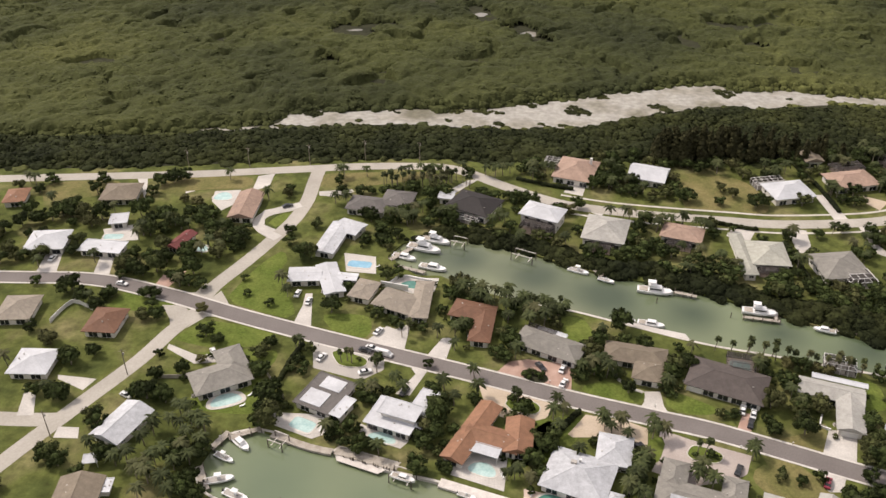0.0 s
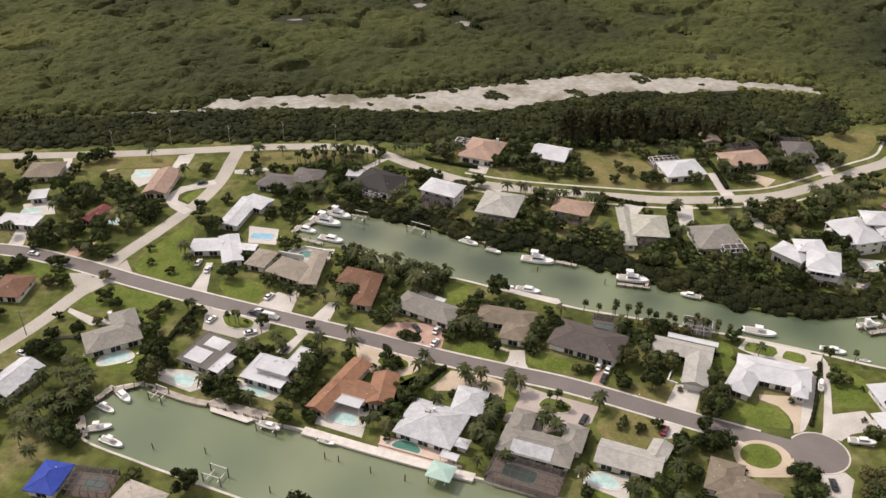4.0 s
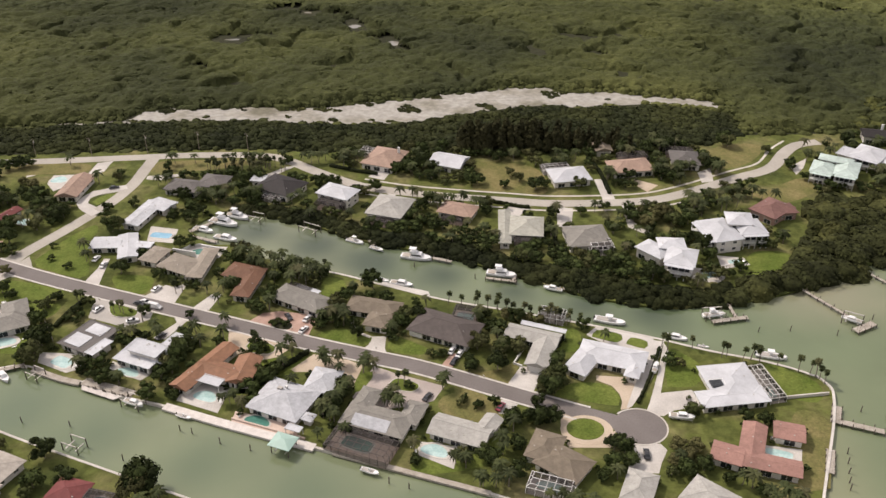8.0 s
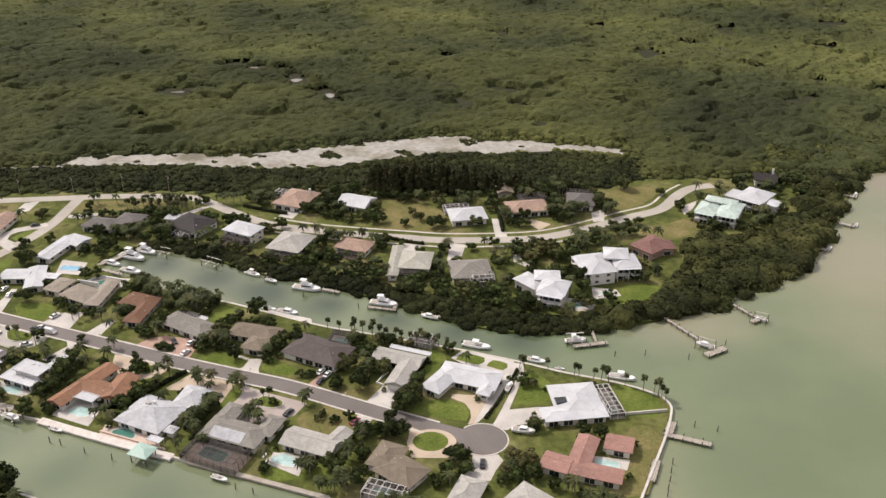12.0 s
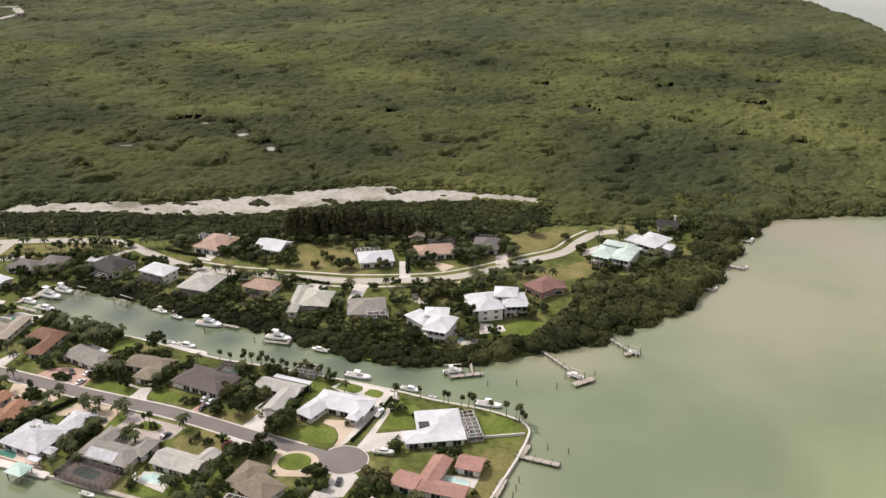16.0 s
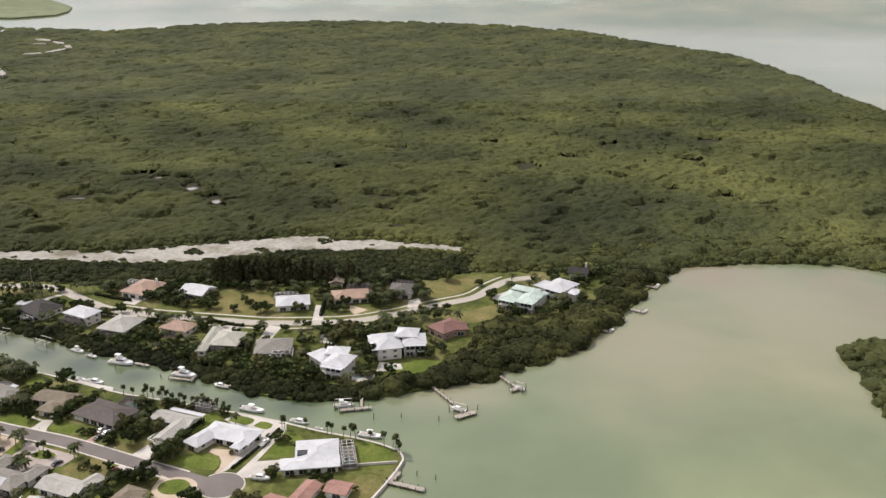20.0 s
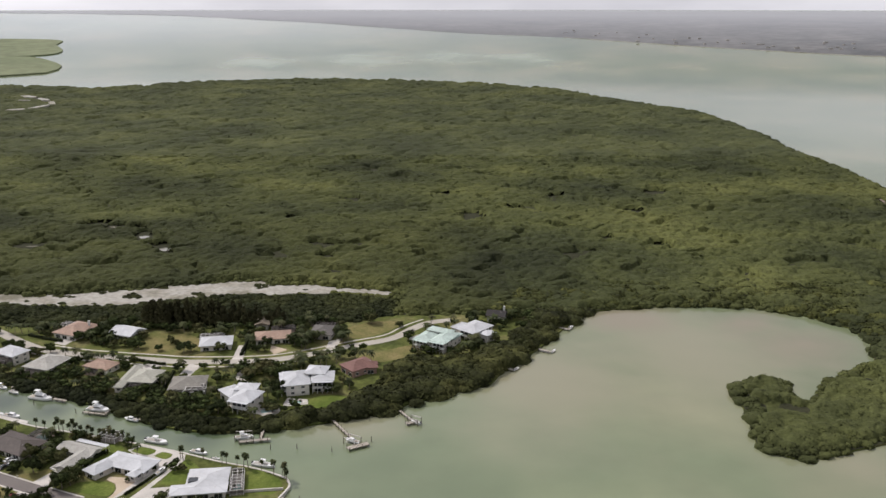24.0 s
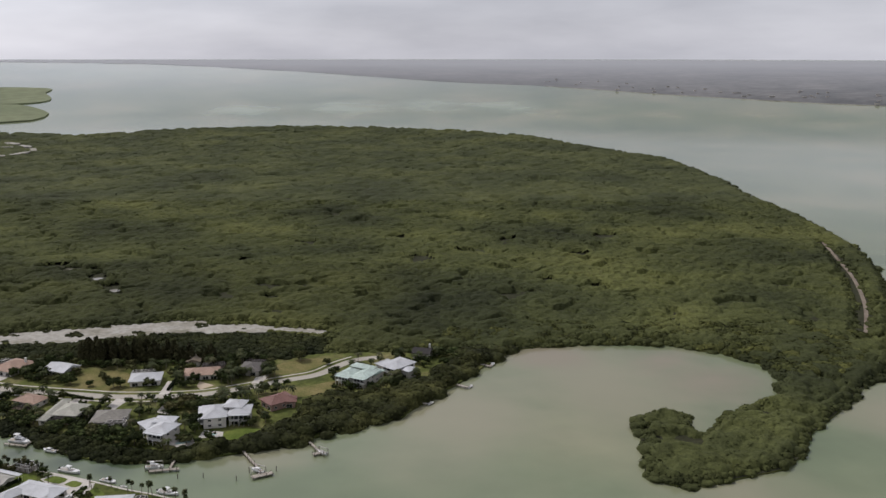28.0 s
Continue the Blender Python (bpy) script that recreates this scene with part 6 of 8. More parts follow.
strip("pool_wall", [(-21, 276), (-18.5, 279.5), (-15, 280.2), (-10, 278.6), (-5, 277)], 0.5, 0.9, M["trim"], "low wavy white wall round a pool", "wall")
strip("fence", [(-141.8, 251.9), (-137.9, 263.9), (-129.0, 259.3)], 0.15, 1.7, M["trim"], "white board fence round a garden", "fence")
strip("fence", [(-62, 228), (-52, 212)], 0.15, 1.6, M["plank"], "weathered board fence", "fence")
strip("fence", [(-95, 222), (-84, 222)], 0.15, 1.5, M["plank"], "weathered board fence", "fence")
strip("sand_track", TRACK, 3.0, 0.35, M["track"], "brown sand track along the mangrove shore", "track", 0.0, 0.0)


def sand_patch(x, y, rx, ry, turn, top):
    """A ragged bare clearing in the far woods, raised near treetop height to fit the camera's view."""
    a0 = radians(turn)
    pts = []
    for k in range(40):
        a = 2 * math.pi * k / 40
        f = 1 + 0.55 * noise.noise((x * 0.1 + 1.6 * math.cos(a), y * 0.1 + 1.6 * math.sin(a), 2.0)) + 0.3 * noise.noise((x * 0.1 + 5 * math.cos(a), y * 0.1 + 5 * math.sin(a), 7.0))
        u, w = rx * f * math.cos(a), ry * f * math.sin(a)
        pts.append((x + u * math.cos(a0) - w * math.sin(a0), y + u * math.sin(a0) + w * math.cos(a0)))
    tagged(part("sand_clearing", slab(bmesh.new(), pts, G0 + top, G0 + 0.5), M["sand"]), "pale sand clearing raised to show among the far mangroves", "sand", kind="structure")


for _x, _y, _rx, _ry, _t in ((-585, 1716, 34, 9, -42), (-530, 1660, 30, 7, -48), (-484, 1592, 30, 6, -65), (-480, 1520, 30, 7, 80), (-500, 1480, 18, 10, 20), (-560, 1640, 12, 6, 0), (-440, 1232, 34, 7, -62), (-428, 1168, 24, 6, 85), (-470, 1270, 16, 6, 10)):
    sand_patch(_x, _y, _rx, _ry, _t, 8.4)


def bevelled(x0, x1, y0, y1, z0, z1, taper=0.8, r=0.08):
    bm = box(bmesh.new(), x0, x1, y0, y1, z0, z1)
    cx = (x0 + x1) / 2
    for v in bm.verts:
        if v.co.z > (z0 + z1) / 2:
            v.co.x = cx + (v.co.x - cx) * taper
            v.co.y *= (1 + taper) / 2
    bmesh.ops.bevel(bm, geom=bm.edges[:], offset=r, segments=2, affect="EDGES")
    return bm


def utility_pole(x, y):
    thing = tagged(empty("utility_pole", x, y), "tall grey timber utility pole beside the street", "pole", "utility poles")
    bm = bmesh.new()
    bmesh.ops.create_cone(bm, cap_ends=True, segments=10, radius1=0.19, radius2=0.12, depth=11.0, matrix=Matrix.Translation((0, 0, 5.3)))
    part("pole", bm, M["bark"], thing)
    part("crossarm", box(bmesh.new(), -1.1, 1.1, -0.07, 0.07, 9.9, 10.05), M["bark"], thing)
    part("transformer", bevelled(0.2, 0.65, -0.22, 0.22, 8.6, 9.4, 0.95, 0.05), M["drive_grey"], thing, "grey transformer can")


def hedge(line, width=1.6, high=1.7):
    """A clipped but shaggy garden hedge."""
    rng = np.random.RandomState(int(abs(line[0][0]) * 10))
    pts = curve_through(line, 0.8)
    V, F, n = [], [], 0
    for x, y in pts:
        dv, df = DOMES[rng.randint(len(DOMES))]
        a = rng.uniform(0, 2 * math.pi)
        r = width * rng.uniform(0.5, 0.7)
        c, s = math.cos(a), math.sin(a)
        h = high * rng.uniform(0.85, 1.15)
        V.append(np.stack([x + r * (dv[:, 0] * c - dv[:, 1] * s), y + r * (dv[:, 0] * s + dv[:, 1] * c), G0 + np.maximum(0, h * (0.55 + 0.45 * dv[:, 2]))], 1))
        F.append(df + n)
        n += len(dv)
    tagged(mesh_from("hedge", np.concatenate(V), np.concatenate(F), M["belt"]), "shaggy dark green garden hedge", "hedge", "garden hedges")


def awning(x, y, turn, L, W, h=2.7, tone="white"):
    thing = tagged(empty("awning", x, y), "flat white patio awning on thin posts", "awning", "patio awnings")
    thing.rotation_euler = (0, 0, radians(turn))
    part("awning_roof", roof_mesh(L, W, h, "flat", 0.3, Matrix.Identity(4)), ROOFS[tone], thing)
    for sx in (-1, 1):
        for sy in (-1, 1):
            part("post", box(bmesh.new(), sx * (L / 2 - 0.3) - 0.06, sx * (L / 2 - 0.3) + 0.06, sy * (W / 2 - 0.3) - 0.06, sy * (W / 2 - 0.3) + 0.06, 0, h - 0.2), M["trim"], thing)


hedge([(133.7, 213.7), (127.6, 202.2), (124.1, 196.3)])
hedge([(167.6, 207.0), (163.0, 195.5), (159.2, 187.0), (154.6, 178.0)], 1.1, 1.1)
hedge([(58.7, 185.1), (54.7, 178.1), (50.9, 171.7)])
hedge([(41.7, 205.1), (32.8, 194.4), (25.0, 183.2)])
hedge([(-49.4, 238.7), (-52.3, 230.1), (-54.3, 221.1)])
hedge([(137.5, 302.7), (138.2, 288.0), (138.9, 273.4)])
hedge([(164.2, 370.8), (167.9, 348.5), (169.0, 327.6)])
hedge([(33.5, 358.0), (46.4, 352.0), (56.8, 348.3)])
hedge([(106.7, 321.8), (122.2, 315.3), (129.0, 313.4)])
hedge([(129.4, 294.5), (134.0, 285.3)])
awning(11.6, 186.4, -22, 9, 4.4, 3.3)
awning(43.0, 163.2, -22, 5.5, 2.8, 2.9)
house("small white pool house with a hipped roof", "off-white", "hip", [(46.9, 168.4, -22, 4.4, 4.0, 2.7)])
awning(37.1, 242.5, -30, 11, 2.6)
awning(126.8, 216.0, -21, 17, 2.6, 3.5)
awning(-104.1, 184.0, 10, 4.5, 4.0, 2.6)


# ---- docks and piles ----
def pile_mesh():
    bm = bmesh.new()
    bmesh.ops.create_cone(bm, cap_ends=True, segments=8, radius1=0.17, radius2=0.14, depth=1.0, matrix=Matrix.Translation((0, 0, 0.5)))
    return base_mesh("post", bm, M["pile"])


PILE = pile_mesh()


def dock(line, width, top=1.1, label="weathered timber dock on piles", lights=False):
    """A boarded walk on piles, from the shore out."""
    x0, y0 = line[0]
    thing = tagged(empty("dock", x0, y0, 0), label, "dock", "docks")
    for (ax, ay), (bx, by) in zip(line, line[1:]):
        d = math.hypot(bx - ax, by - ay)
        a = math.atan2(by - ay, bx - ax)
        m = pose(ax - x0, ay - y0, 0, 0, 0, math.degrees(a))
        for s in (-1, 1):
            part("stringer", box(bmesh.new(), 0, d, s * (width / 2 - 0.2) - 0.08, s * (width / 2 - 0.2) + 0.08, top - 0.3, top - 0.03, m), M["plank"], thing)
        n = min(70, int(d / 0.26))
        bm = bmesh.new()
        for k in range(n):
            u = (k + 0.5) * d / n
            box(bm, u - 0.45 * d / n, u + 0.45 * d / n, -width / 2, width / 2, top - 0.03, top + 0.02 + 0.012 * (k % 3), m)
        part("decking", bm, M["plank"], thing, "weathered cross boards")
        for k in range(int(d / 3.2) + 1):
            for s in (-1, 1):
                placed("post", PILE, thing, m @ pose(min(k * 3.2 + 0.3, d), s * (width / 2 + 0.1), -1.2) @ Matrix.Diagonal((1, 1, top + 1.7 + 0.5 * ((k + s) % 2), 1)))
    return thing


def mooring_pile(x, y, h=2.6):
    tagged(placed("mooring_post", PILE, None, pose(x, y, -1.2, random.uniform(-3, 3), random.uniform(-3, 3)) @ Matrix.Diagonal((1.2, 1.2, h + 1.2, 1))), "dark weathered mooring pile standing in the water", "pile", "mooring piles")


def boat_lift(x, y, turn, L=6.0, W=4.0, cover=None):
    """Four piles with beams, a lifting cradle and perhaps a roof."""
    thing = tagged(empty("boat_lift", x, y, 0), "four-post timber boat lift" + (" under a pale teal roof" if cover else ""), "boat lift", "boat lifts")
    thing.rotation_euler = (0, 0, radians(turn))
    for sx in (-1, 1):
        for sy in (-1, 1):
            placed("post", PILE, thing, pose(sx * L / 2, sy * W / 2, -1.2) @ Matrix.Diagonal((1.2, 1.2, 4.6, 1)))
    for sy in (-1, 1):
        part("beam", box(bmesh.new(), -L / 2, L / 2, sy * W / 2 - 0.12, sy * W / 2 + 0.12, 3.1, 3.35), M["plank_white"], thing)
    for sx in (-0.6, 0.6):
        part("cradle", box(bmesh.new(), sx * L / 2 - 0.12, sx * L / 2 + 0.12, -W / 2, W / 2, 1.0, 1.2), M["plank_white"], thing)
    if cover:
        part("roof", roof_mesh(L + 1.6, W + 1.6, 3.7, "hip", 0.3, Matrix.Identity(4)), M[cover], thing, "pale teal metal roof")
    return thing


# ---- boats ----
def hull_bm(L, B, H, m=None):
    """Round-bilged hull with a raked stem and a flush deck; the bow points to +x."""
    bm = bmesh.new()
    rings = []
    n = 10
    for i in range(n + 1):
        u = i / n
        x = -L / 2 + L * u
        w = B / 2 * (0.86 + 0.14 * math.sin(min(1, u / 0.5) * math.pi / 2)) if u < 0.5 else B / 2 * math.sqrt(max(0.0, 1 - ((u - 0.5) / 0.5) ** 2.2))
        sheer = H * (1 + 0.28 * u * u)
        k = 0.35 * u ** 3 * H
        x2 = x + 0.05 * L * max(0, u - 0.6)
        ring = [(x, 0, -0.35 + k), (x, w * 0.72, -0.05 + k), (x2, w * 0.95, H * 0.45), (x2, w, sheer), (x2, w * 0.86, sheer), (x2, w * 0.84, sheer - 0.12), (x2, 0, sheer - 0.08)]
        rings.append([bm.verts.new(p) for p in ring] + [bm.verts.new((p[0], -p[1], p[2])) for p in ring[-2:0:-1]])
    for a, b in zip(rings, rings[1:]):
        k = len(a)
        for j in range(k):
            bm.faces.new((a[j], a[(j + 1) % k], b[(j + 1) % k], b[j]))
    bm.faces.new(rings[0])
    bmesh.ops.remove_doubles(bm, verts=bm.verts[:], dist=0.01)
    bmesh.ops.recalc_face_normals(bm, faces=bm.faces[:])
    return bm


def boat(kind, x, y, turn, L=9.0, z=0.0, tint=None):
    B, H = (L * 0.31, L * 0.105)
    names = {"cruiser": "white motor cruiser with a flybridge", "sport": "white open sports boat with a canopy top", "skiff": "small white open skiff", "cabin": "white cabin boat"}
    where = " moored in the canal" if z < 0.3 else " raised on a lift"
    thing = tagged(empty("boat", x, y, z), names[kind] + where, "boat", "boats")
    thing.rotation_euler = (0, 0, radians(turn))
    part("hull", hull_bm(L, B, H), tint or M["gel"], thing, smooth=False)
    if kind in ("cruiser", "cabin"):
        part("cabin", bevelled(-0.18 * L, 0.24 * L, -0.36 * B, 0.36 * B, H * 0.9, H + 0.13 * L, 0.72), M["gel"], thing)
        part("cabin_window", bevelled(-0.15 * L, 0.19 * L, -0.352 * B, 0.352 * B, H + 0.055 * L, H + 0.1 * L, 0.92, 0.03), M["glass"], thing, "dark wraparound windows")
        part("cockpit", box(bmesh.new(), -0.44 * L, -0.2 * L, -0.36 * B, 0.36 * B, H * 0.98, H * 1.1), M["plank"], thing, "planked cockpit sole")
    if kind == "cruiser":
        part("flybridge", bevelled(-0.2 * L, 0.05 * L, -0.3 * B, 0.3 * B, H + 0.12 * L, H + 0.18 * L, 0.9), M["gel"], thing)
        part("hardtop", bevelled(-0.22 * L, 0.02 * L, -0.28 * B, 0.28 * B, H + 0.27 * L, H + 0.285 * L, 0.95, 0.03), M["gel"], thing)
        for sx in (-0.2, -0.01):
            for sy in (-1, 1):
                part("strut", box(bmesh.new(), sx * L - 0.04, sx * L + 0.04, sy * 0.25 * B - 0.04, sy * 0.25 * B + 0.04, H + 0.17 * L, H + 0.27 * L), M["trim"], thing)
        part("bow_rail", ribbon(bmesh.new(), [(0.1 * L, 0.4 * B), (0.3 * L, 0.32 * B), (0.46 * L, 0.06 * B), (0.46 * L, -0.06 * B), (0.3 * L, -0.32 * B), (0.1 * L, -0.4 * B)], 0.06, H * 1.2 + 0.6, H * 1.2 + 0.52), M["trim"], thing)
    if kind in ("sport", "skiff"):
        part("console", bevelled(-0.06 * L, 0.06 * L, -0.13 * B, 0.13 * B, H, H + 0.9, 0.8), M["gel"], thing)
        part("cockpit", box(bmesh.new(), -0.42 * L, 0.22 * L, -0.33 * B, 0.33 * B, H * 0.99, H * 1.06), M["drive_grey"], thing, "grey cockpit floor")
        part("outboard", bevelled(-0.54 * L, -0.47 * L, -0.11 * B, 0.11 * B, H * 0.3, H + 0.55, 0.8), M["dark"], thing, "dark outboard engine")
    if kind == "sport":
        part("canopy", bevelled(-0.14 * L, 0.1 * L, -0.28 * B, 0.28 * B, H + 1.9, H + 2.0, 0.97, 0.03), M["gel"], thing)
        for sx in (-0.1, 0.07):
            for sy in (-1, 1):
                part("strut", box(bmesh.new(), sx * L - 0.03, sx * L + 0.03, sy * 0.22 * B - 0.03, sy * 0.22 * B + 0.03, H, H + 1.92), M["trim"], thing)
    return thing


boat("cruiser", -8.7, 300.5, -22, 14); boat("cruiser", -4.0, 306.5, -22, 12); boat("cabin", -16.5, 294.5, -25, 10); boat("cabin", -5.0, 286.8, -20, 11)
boat("sport", 51.6, 284.4, -28, 8.5); boat("skiff", 61.4, 277.8, -28, 6.5, 0.3)
boat("cruiser", 78.6, 270.6, -14, 13); boat("cruiser", 113.6, 256.6, -14, 12.0, 0.5); boat("cabin", 133.6, 246.2, 160, 7.5, 0.6)
boat("cabin", 73.2, 250.6, -18, 9.5); boat("skiff", 65.0, 253.6, -18, 6.5); boat("sport", 152.6, 224.6, -18, 11.5)
boat("cabin", 175.0, 214.6, -20, 8.5); boat("sport", 206.5, 203.2, -15, 10.5); boat("skiff", 184.0, 209.4, -15, 4.0)
boat("cruiser", 192.5, 227.8, 6, 8.5, 0.7); boat("cabin", 243.5, 224.2, 150, 7.5, 0.9); boat("skiff", 272, 244, 150, 5.5, 0.9)
boat("cabin", -62.5, 193.0, -45, 9.0); boat("sport", -66.0, 187.0, -30, 7.0); boat("sport", -65.5, 178.0, 12, 8.5, 0.3, M["gel"]); boat("sport", -59.6, 172.2, -25, 8.5)
boat("cabin", -12.5, 178.0, -22, 7.5, 0.9); boat("skiff", 5.7, 171.8, -22, 5.5, 0.5); boat("skiff", 68.0, 147.0, -22, 6.0, 0.8)
boat("skiff", 325.6, 309.4, 50, 5.0, 0.4); boat("skiff", 349.4, 335.8, 60, 4.5, 0.4); boat("cabin", 364.6, 374.0, 60, 6.0, 0.4)
boat("cabin", 163.8, 195.5, 68, 6.0, G0 + 0.7); boat("cabin", 167.0, 170.0, -10, 8.0, G0 + 0.8)
for _b in [(163.8, 195.5, 68), (167.0, 170.0, -10)]:
    _t = tagged(empty("boat_trailer", _b[0], _b[1]), "low metal boat trailer on a driveway", "trailer", "boat trailers")
    _t.rotation_euler = (0, 0, radians(_b[2]))
    part("frame", box(box(bmesh.new(), -3, 3.6, -0.6, -0.48, 0.3, 0.42), -3, 3.6, 0.48, 0.6, 0.3, 0.42), M["trim"], _t)
    for _s in (-1, 1):
        bm = bmesh.new()
        bmesh.ops.create_cone(bm, cap_ends=True, segments=14, radius1=0.32, radius2=0.32, depth=0.22, matrix=pose(-0.8, _s * 0.85, 0.32, 90))
        part("wheel", bm, M["rubber"], _t)
boat_lift(5.6, 303.4, -22); boat_lift(31.0, 293.0, -28, 9, 4); boat_lift(-12.5, 178.0, -22, 7, 4); boat_lift(40.6, 157.2, -22, 6, 5, "teal"); boat_lift(-24.8, 158.0, -22, 6, 4)
boat_lift(192.5, 227.6, 6, 7.5, 4.4); boat_lift(271.6, 244.0, 150, 5.5, 3.4); boat_lift(243.5, 224.0, 150, 7, 4); boat_lift(-50.5, 192.4, -25, 5, 4)
dock([(199.6, 240.5), (200.6, 226.5)], 1.2); dock([(191, 223.6), (205, 226.4)], 2.0)
dock([(226, 255), (245.5, 223)], 1.25); dock([(242, 217.5), (251, 222.5)], 3.0)
dock([(252, 276), (270.5, 245.0)], 1.2); dock([(267.5, 242.2), (273, 245.2)], 2.4)
dock([(215, 169.6), (230, 163.8)], 2.2); dock([(219.6, 176), (216, 168)], 3.0)
dock([(206, 146), (210, 156)], 2.6)
dock([(85.5, 269.6), (93.5, 266.6)], 1.6); dock([(137.6, 246.8), (148.6, 242.2)], 2.2); dock([(107.0, 254.2), (119.5, 251.4)], 1.4); dock([(118, 251.6), (120.5, 258.5)], 1.2); dock([(57, 286), (60, 280)], 1.4); dock([(-22, 292), (-12, 302)], 2.0); dock([(-20, 288), (-8, 283)], 1.8)
dock([(-70.6, 190), (-66.4, 197)], 2.2); dock([(-72.5, 183), (-68.5, 174)], 2.4); dock([(-66, 194.5), (-57, 198.5)], 1.8)
dock([(-33, 189.2), (-14, 182.4)], 3.4, 1.2, "broad whitewashed timber dock on piles")
dock([(316, 313), (323.5, 307.6)], 2.0); dock([(341, 338), (347.5, 333.6)], 2.0); dock([(357, 374), (363.5, 370.2)], 2.0)
for _u in (0.3, 0.5, 0.7, 0.88):
    for _k in (-0.45, 0.45):
        mooring_pile(-33 + 19 * _u + _k * 0.94 - 0.64, 189.2 - 6.8 * _u - _k * 0.34 - 1.79, 2.0)
for _p in [(206.6, 218.3), (218.6, 218.9), (226.9, 174.4), (234.2, 172.0), (215.1, 155.2), (213.6, 151.0), (212.2, 147.0), (210.8, 143.0), (210.0, 140.1), (-46.2, 169.8), (6.0, 165.8), (10.1, 164.6), (-8.2, 152.6), (103, 255), (78, 264), (235, 216), (252, 226), (-30, 168), (20, 160), (30, 157), (74, 143), (80, 141)]:
    mooring_pile(*_p)


for _p in [(-38, 378), (-12, 376), (-64, 374), (-92, 371), (-120, 369), (-105.7, 223.9), (-120.6, 195.2)]:
    utility_pole(*_p)


# ---- cars ----
def car(x, y, turn, colour, kind="saloon", z=0.09):
    """A parked car: shaped body, glasshouse, four wheels, lamps."""
    m = mat("car_paint", [tuple(0.94 * c for c in colour), colour], 1.0, 0.3, spec=0.5)
    name = {"saloon": "car", "van": "van", "pickup": "pickup_truck"}[kind]
    word = "white" if min(colour) > 0.5 else "red" if colour[0] > 2 * colour[2] else "dark"
    thing = tagged(empty(name, x, y, G0 + z), word + " " + {"saloon": "saloon car", "van": "panel van", "pickup": "pickup truck"}[kind] + " parked by a house", "car", "parked cars")
    thing.rotation_euler = (0, 0, radians(turn))
    L, W = (4.7, 1.85) if kind == "saloon" else (5.4, 2.0)
    side = {"saloon": [(-2.35, 0.35), (-2.35, 0.85), (-1.9, 0.95), (-1.2, 0.98), (1.0, 0.95), (2.1, 0.8), (2.35, 0.6), (2.3, 0.3)],
            "van": [(-2.7, 0.35), (-2.7, 1.1), (1.6, 1.1), (2.5, 0.95), (2.7, 0.7), (2.65, 0.3)],
            "pickup": [(-2.7, 0.4), (-2.7, 1.05), (-0.5, 1.05), (1.3, 1.1), (2.5, 1.0), (2.7, 0.8), (2.65, 0.35)]}[kind]
    top = {"saloon": [(-1.75, 0.95), (-1.2, 1.42), (0.3, 1.45), (1.15, 0.95)], "van": [(-2.65, 1.08), (-2.55, 2.05), (1.2, 2.05), (2.1, 1.05)], "pickup": [(-0.6, 1.05), (-0.45, 1.75), (0.7, 1.78), (1.45, 1.08)]}[kind]

    def prism(pts, w0, w1, mt, nm, label=""):
        bm = bmesh.new()
        zmin = min(p[1] for p in pts)
        zmax = max(p[1] for p in pts)
        l = [bm.verts.new((px, w0 + (w1 - w0) * (pz - zmin) / (zmax - zmin + 1e-6), pz)) for px, pz in pts]
        r = [bm.verts.new((px, -(w0 + (w1 - w0) * (pz - zmin) / (zmax - zmin + 1e-6)), pz)) for px, pz in pts]
        bm.faces.new(l); bm.faces.new(r[::-1])
        for i in range(len(pts)):
            bm.faces.new((l[i], r[i], r[(i + 1) % len(pts)], l[(i + 1) % len(pts)]))
        bmesh.ops.recalc_face_normals(bm, faces=bm.faces[:])
        bmesh.ops.bevel(bm, geom=bm.edges[:], offset=0.05, segments=1, affect="EDGES")
        return part(nm, bm, mt, thing, label)

    prism(side, W / 2, W / 2 - 0.06, m, "body")
    prism(top, W / 2 - 0.1, W / 2 - 0.28, M["glass"] if kind != "van" else m, "glasshouse")
    lid = [p for p in top if p[1] > 1.3]
    prism([(lid[0][0] + 0.05, lid[0][1] - 0.02), (lid[0][0] + 0.1, lid[0][1] + 0.04), (lid[1][0] - 0.1, lid[1][1] + 0.04), (lid[1][0] - 0.02, lid[1][1] - 0.02)], W / 2 - 0.26, W / 2 - 0.3, m, "roof_panel")
    for sx in (-0.3, 0.31):
        for sy in (-1, 1):
            bm = bmesh.new()
            bmesh.ops.create_cone(bm, cap_ends=True, segments=16, radius1=0.33, radius2=0.33, depth=0.22, matrix=pose(sx * L, sy * (W / 2 - 0.1), 0.33, 90))
            wheel = part("wheel", bm, M["rubber"], thing)
            bm = bmesh.new()
            bmesh.ops.create_cone(bm, cap_ends=True, segments=12, radius1=0.2, radius2=0.2, depth=0.24, matrix=pose(sx * L, sy * (W / 2 - 0.09), 0.33, 90))
            part("rim", bm, M["trim"], wheel, "pale wheel rim")
    for sy in (-1, 1):
        part("headlight", box(bmesh.new(), L / 2 - 0.06, L / 2 - 0.01, sy * 0.6 - 0.16, sy * 0.6 + 0.16, 0.6, 0.72), M["trim"], thing)
    return thing


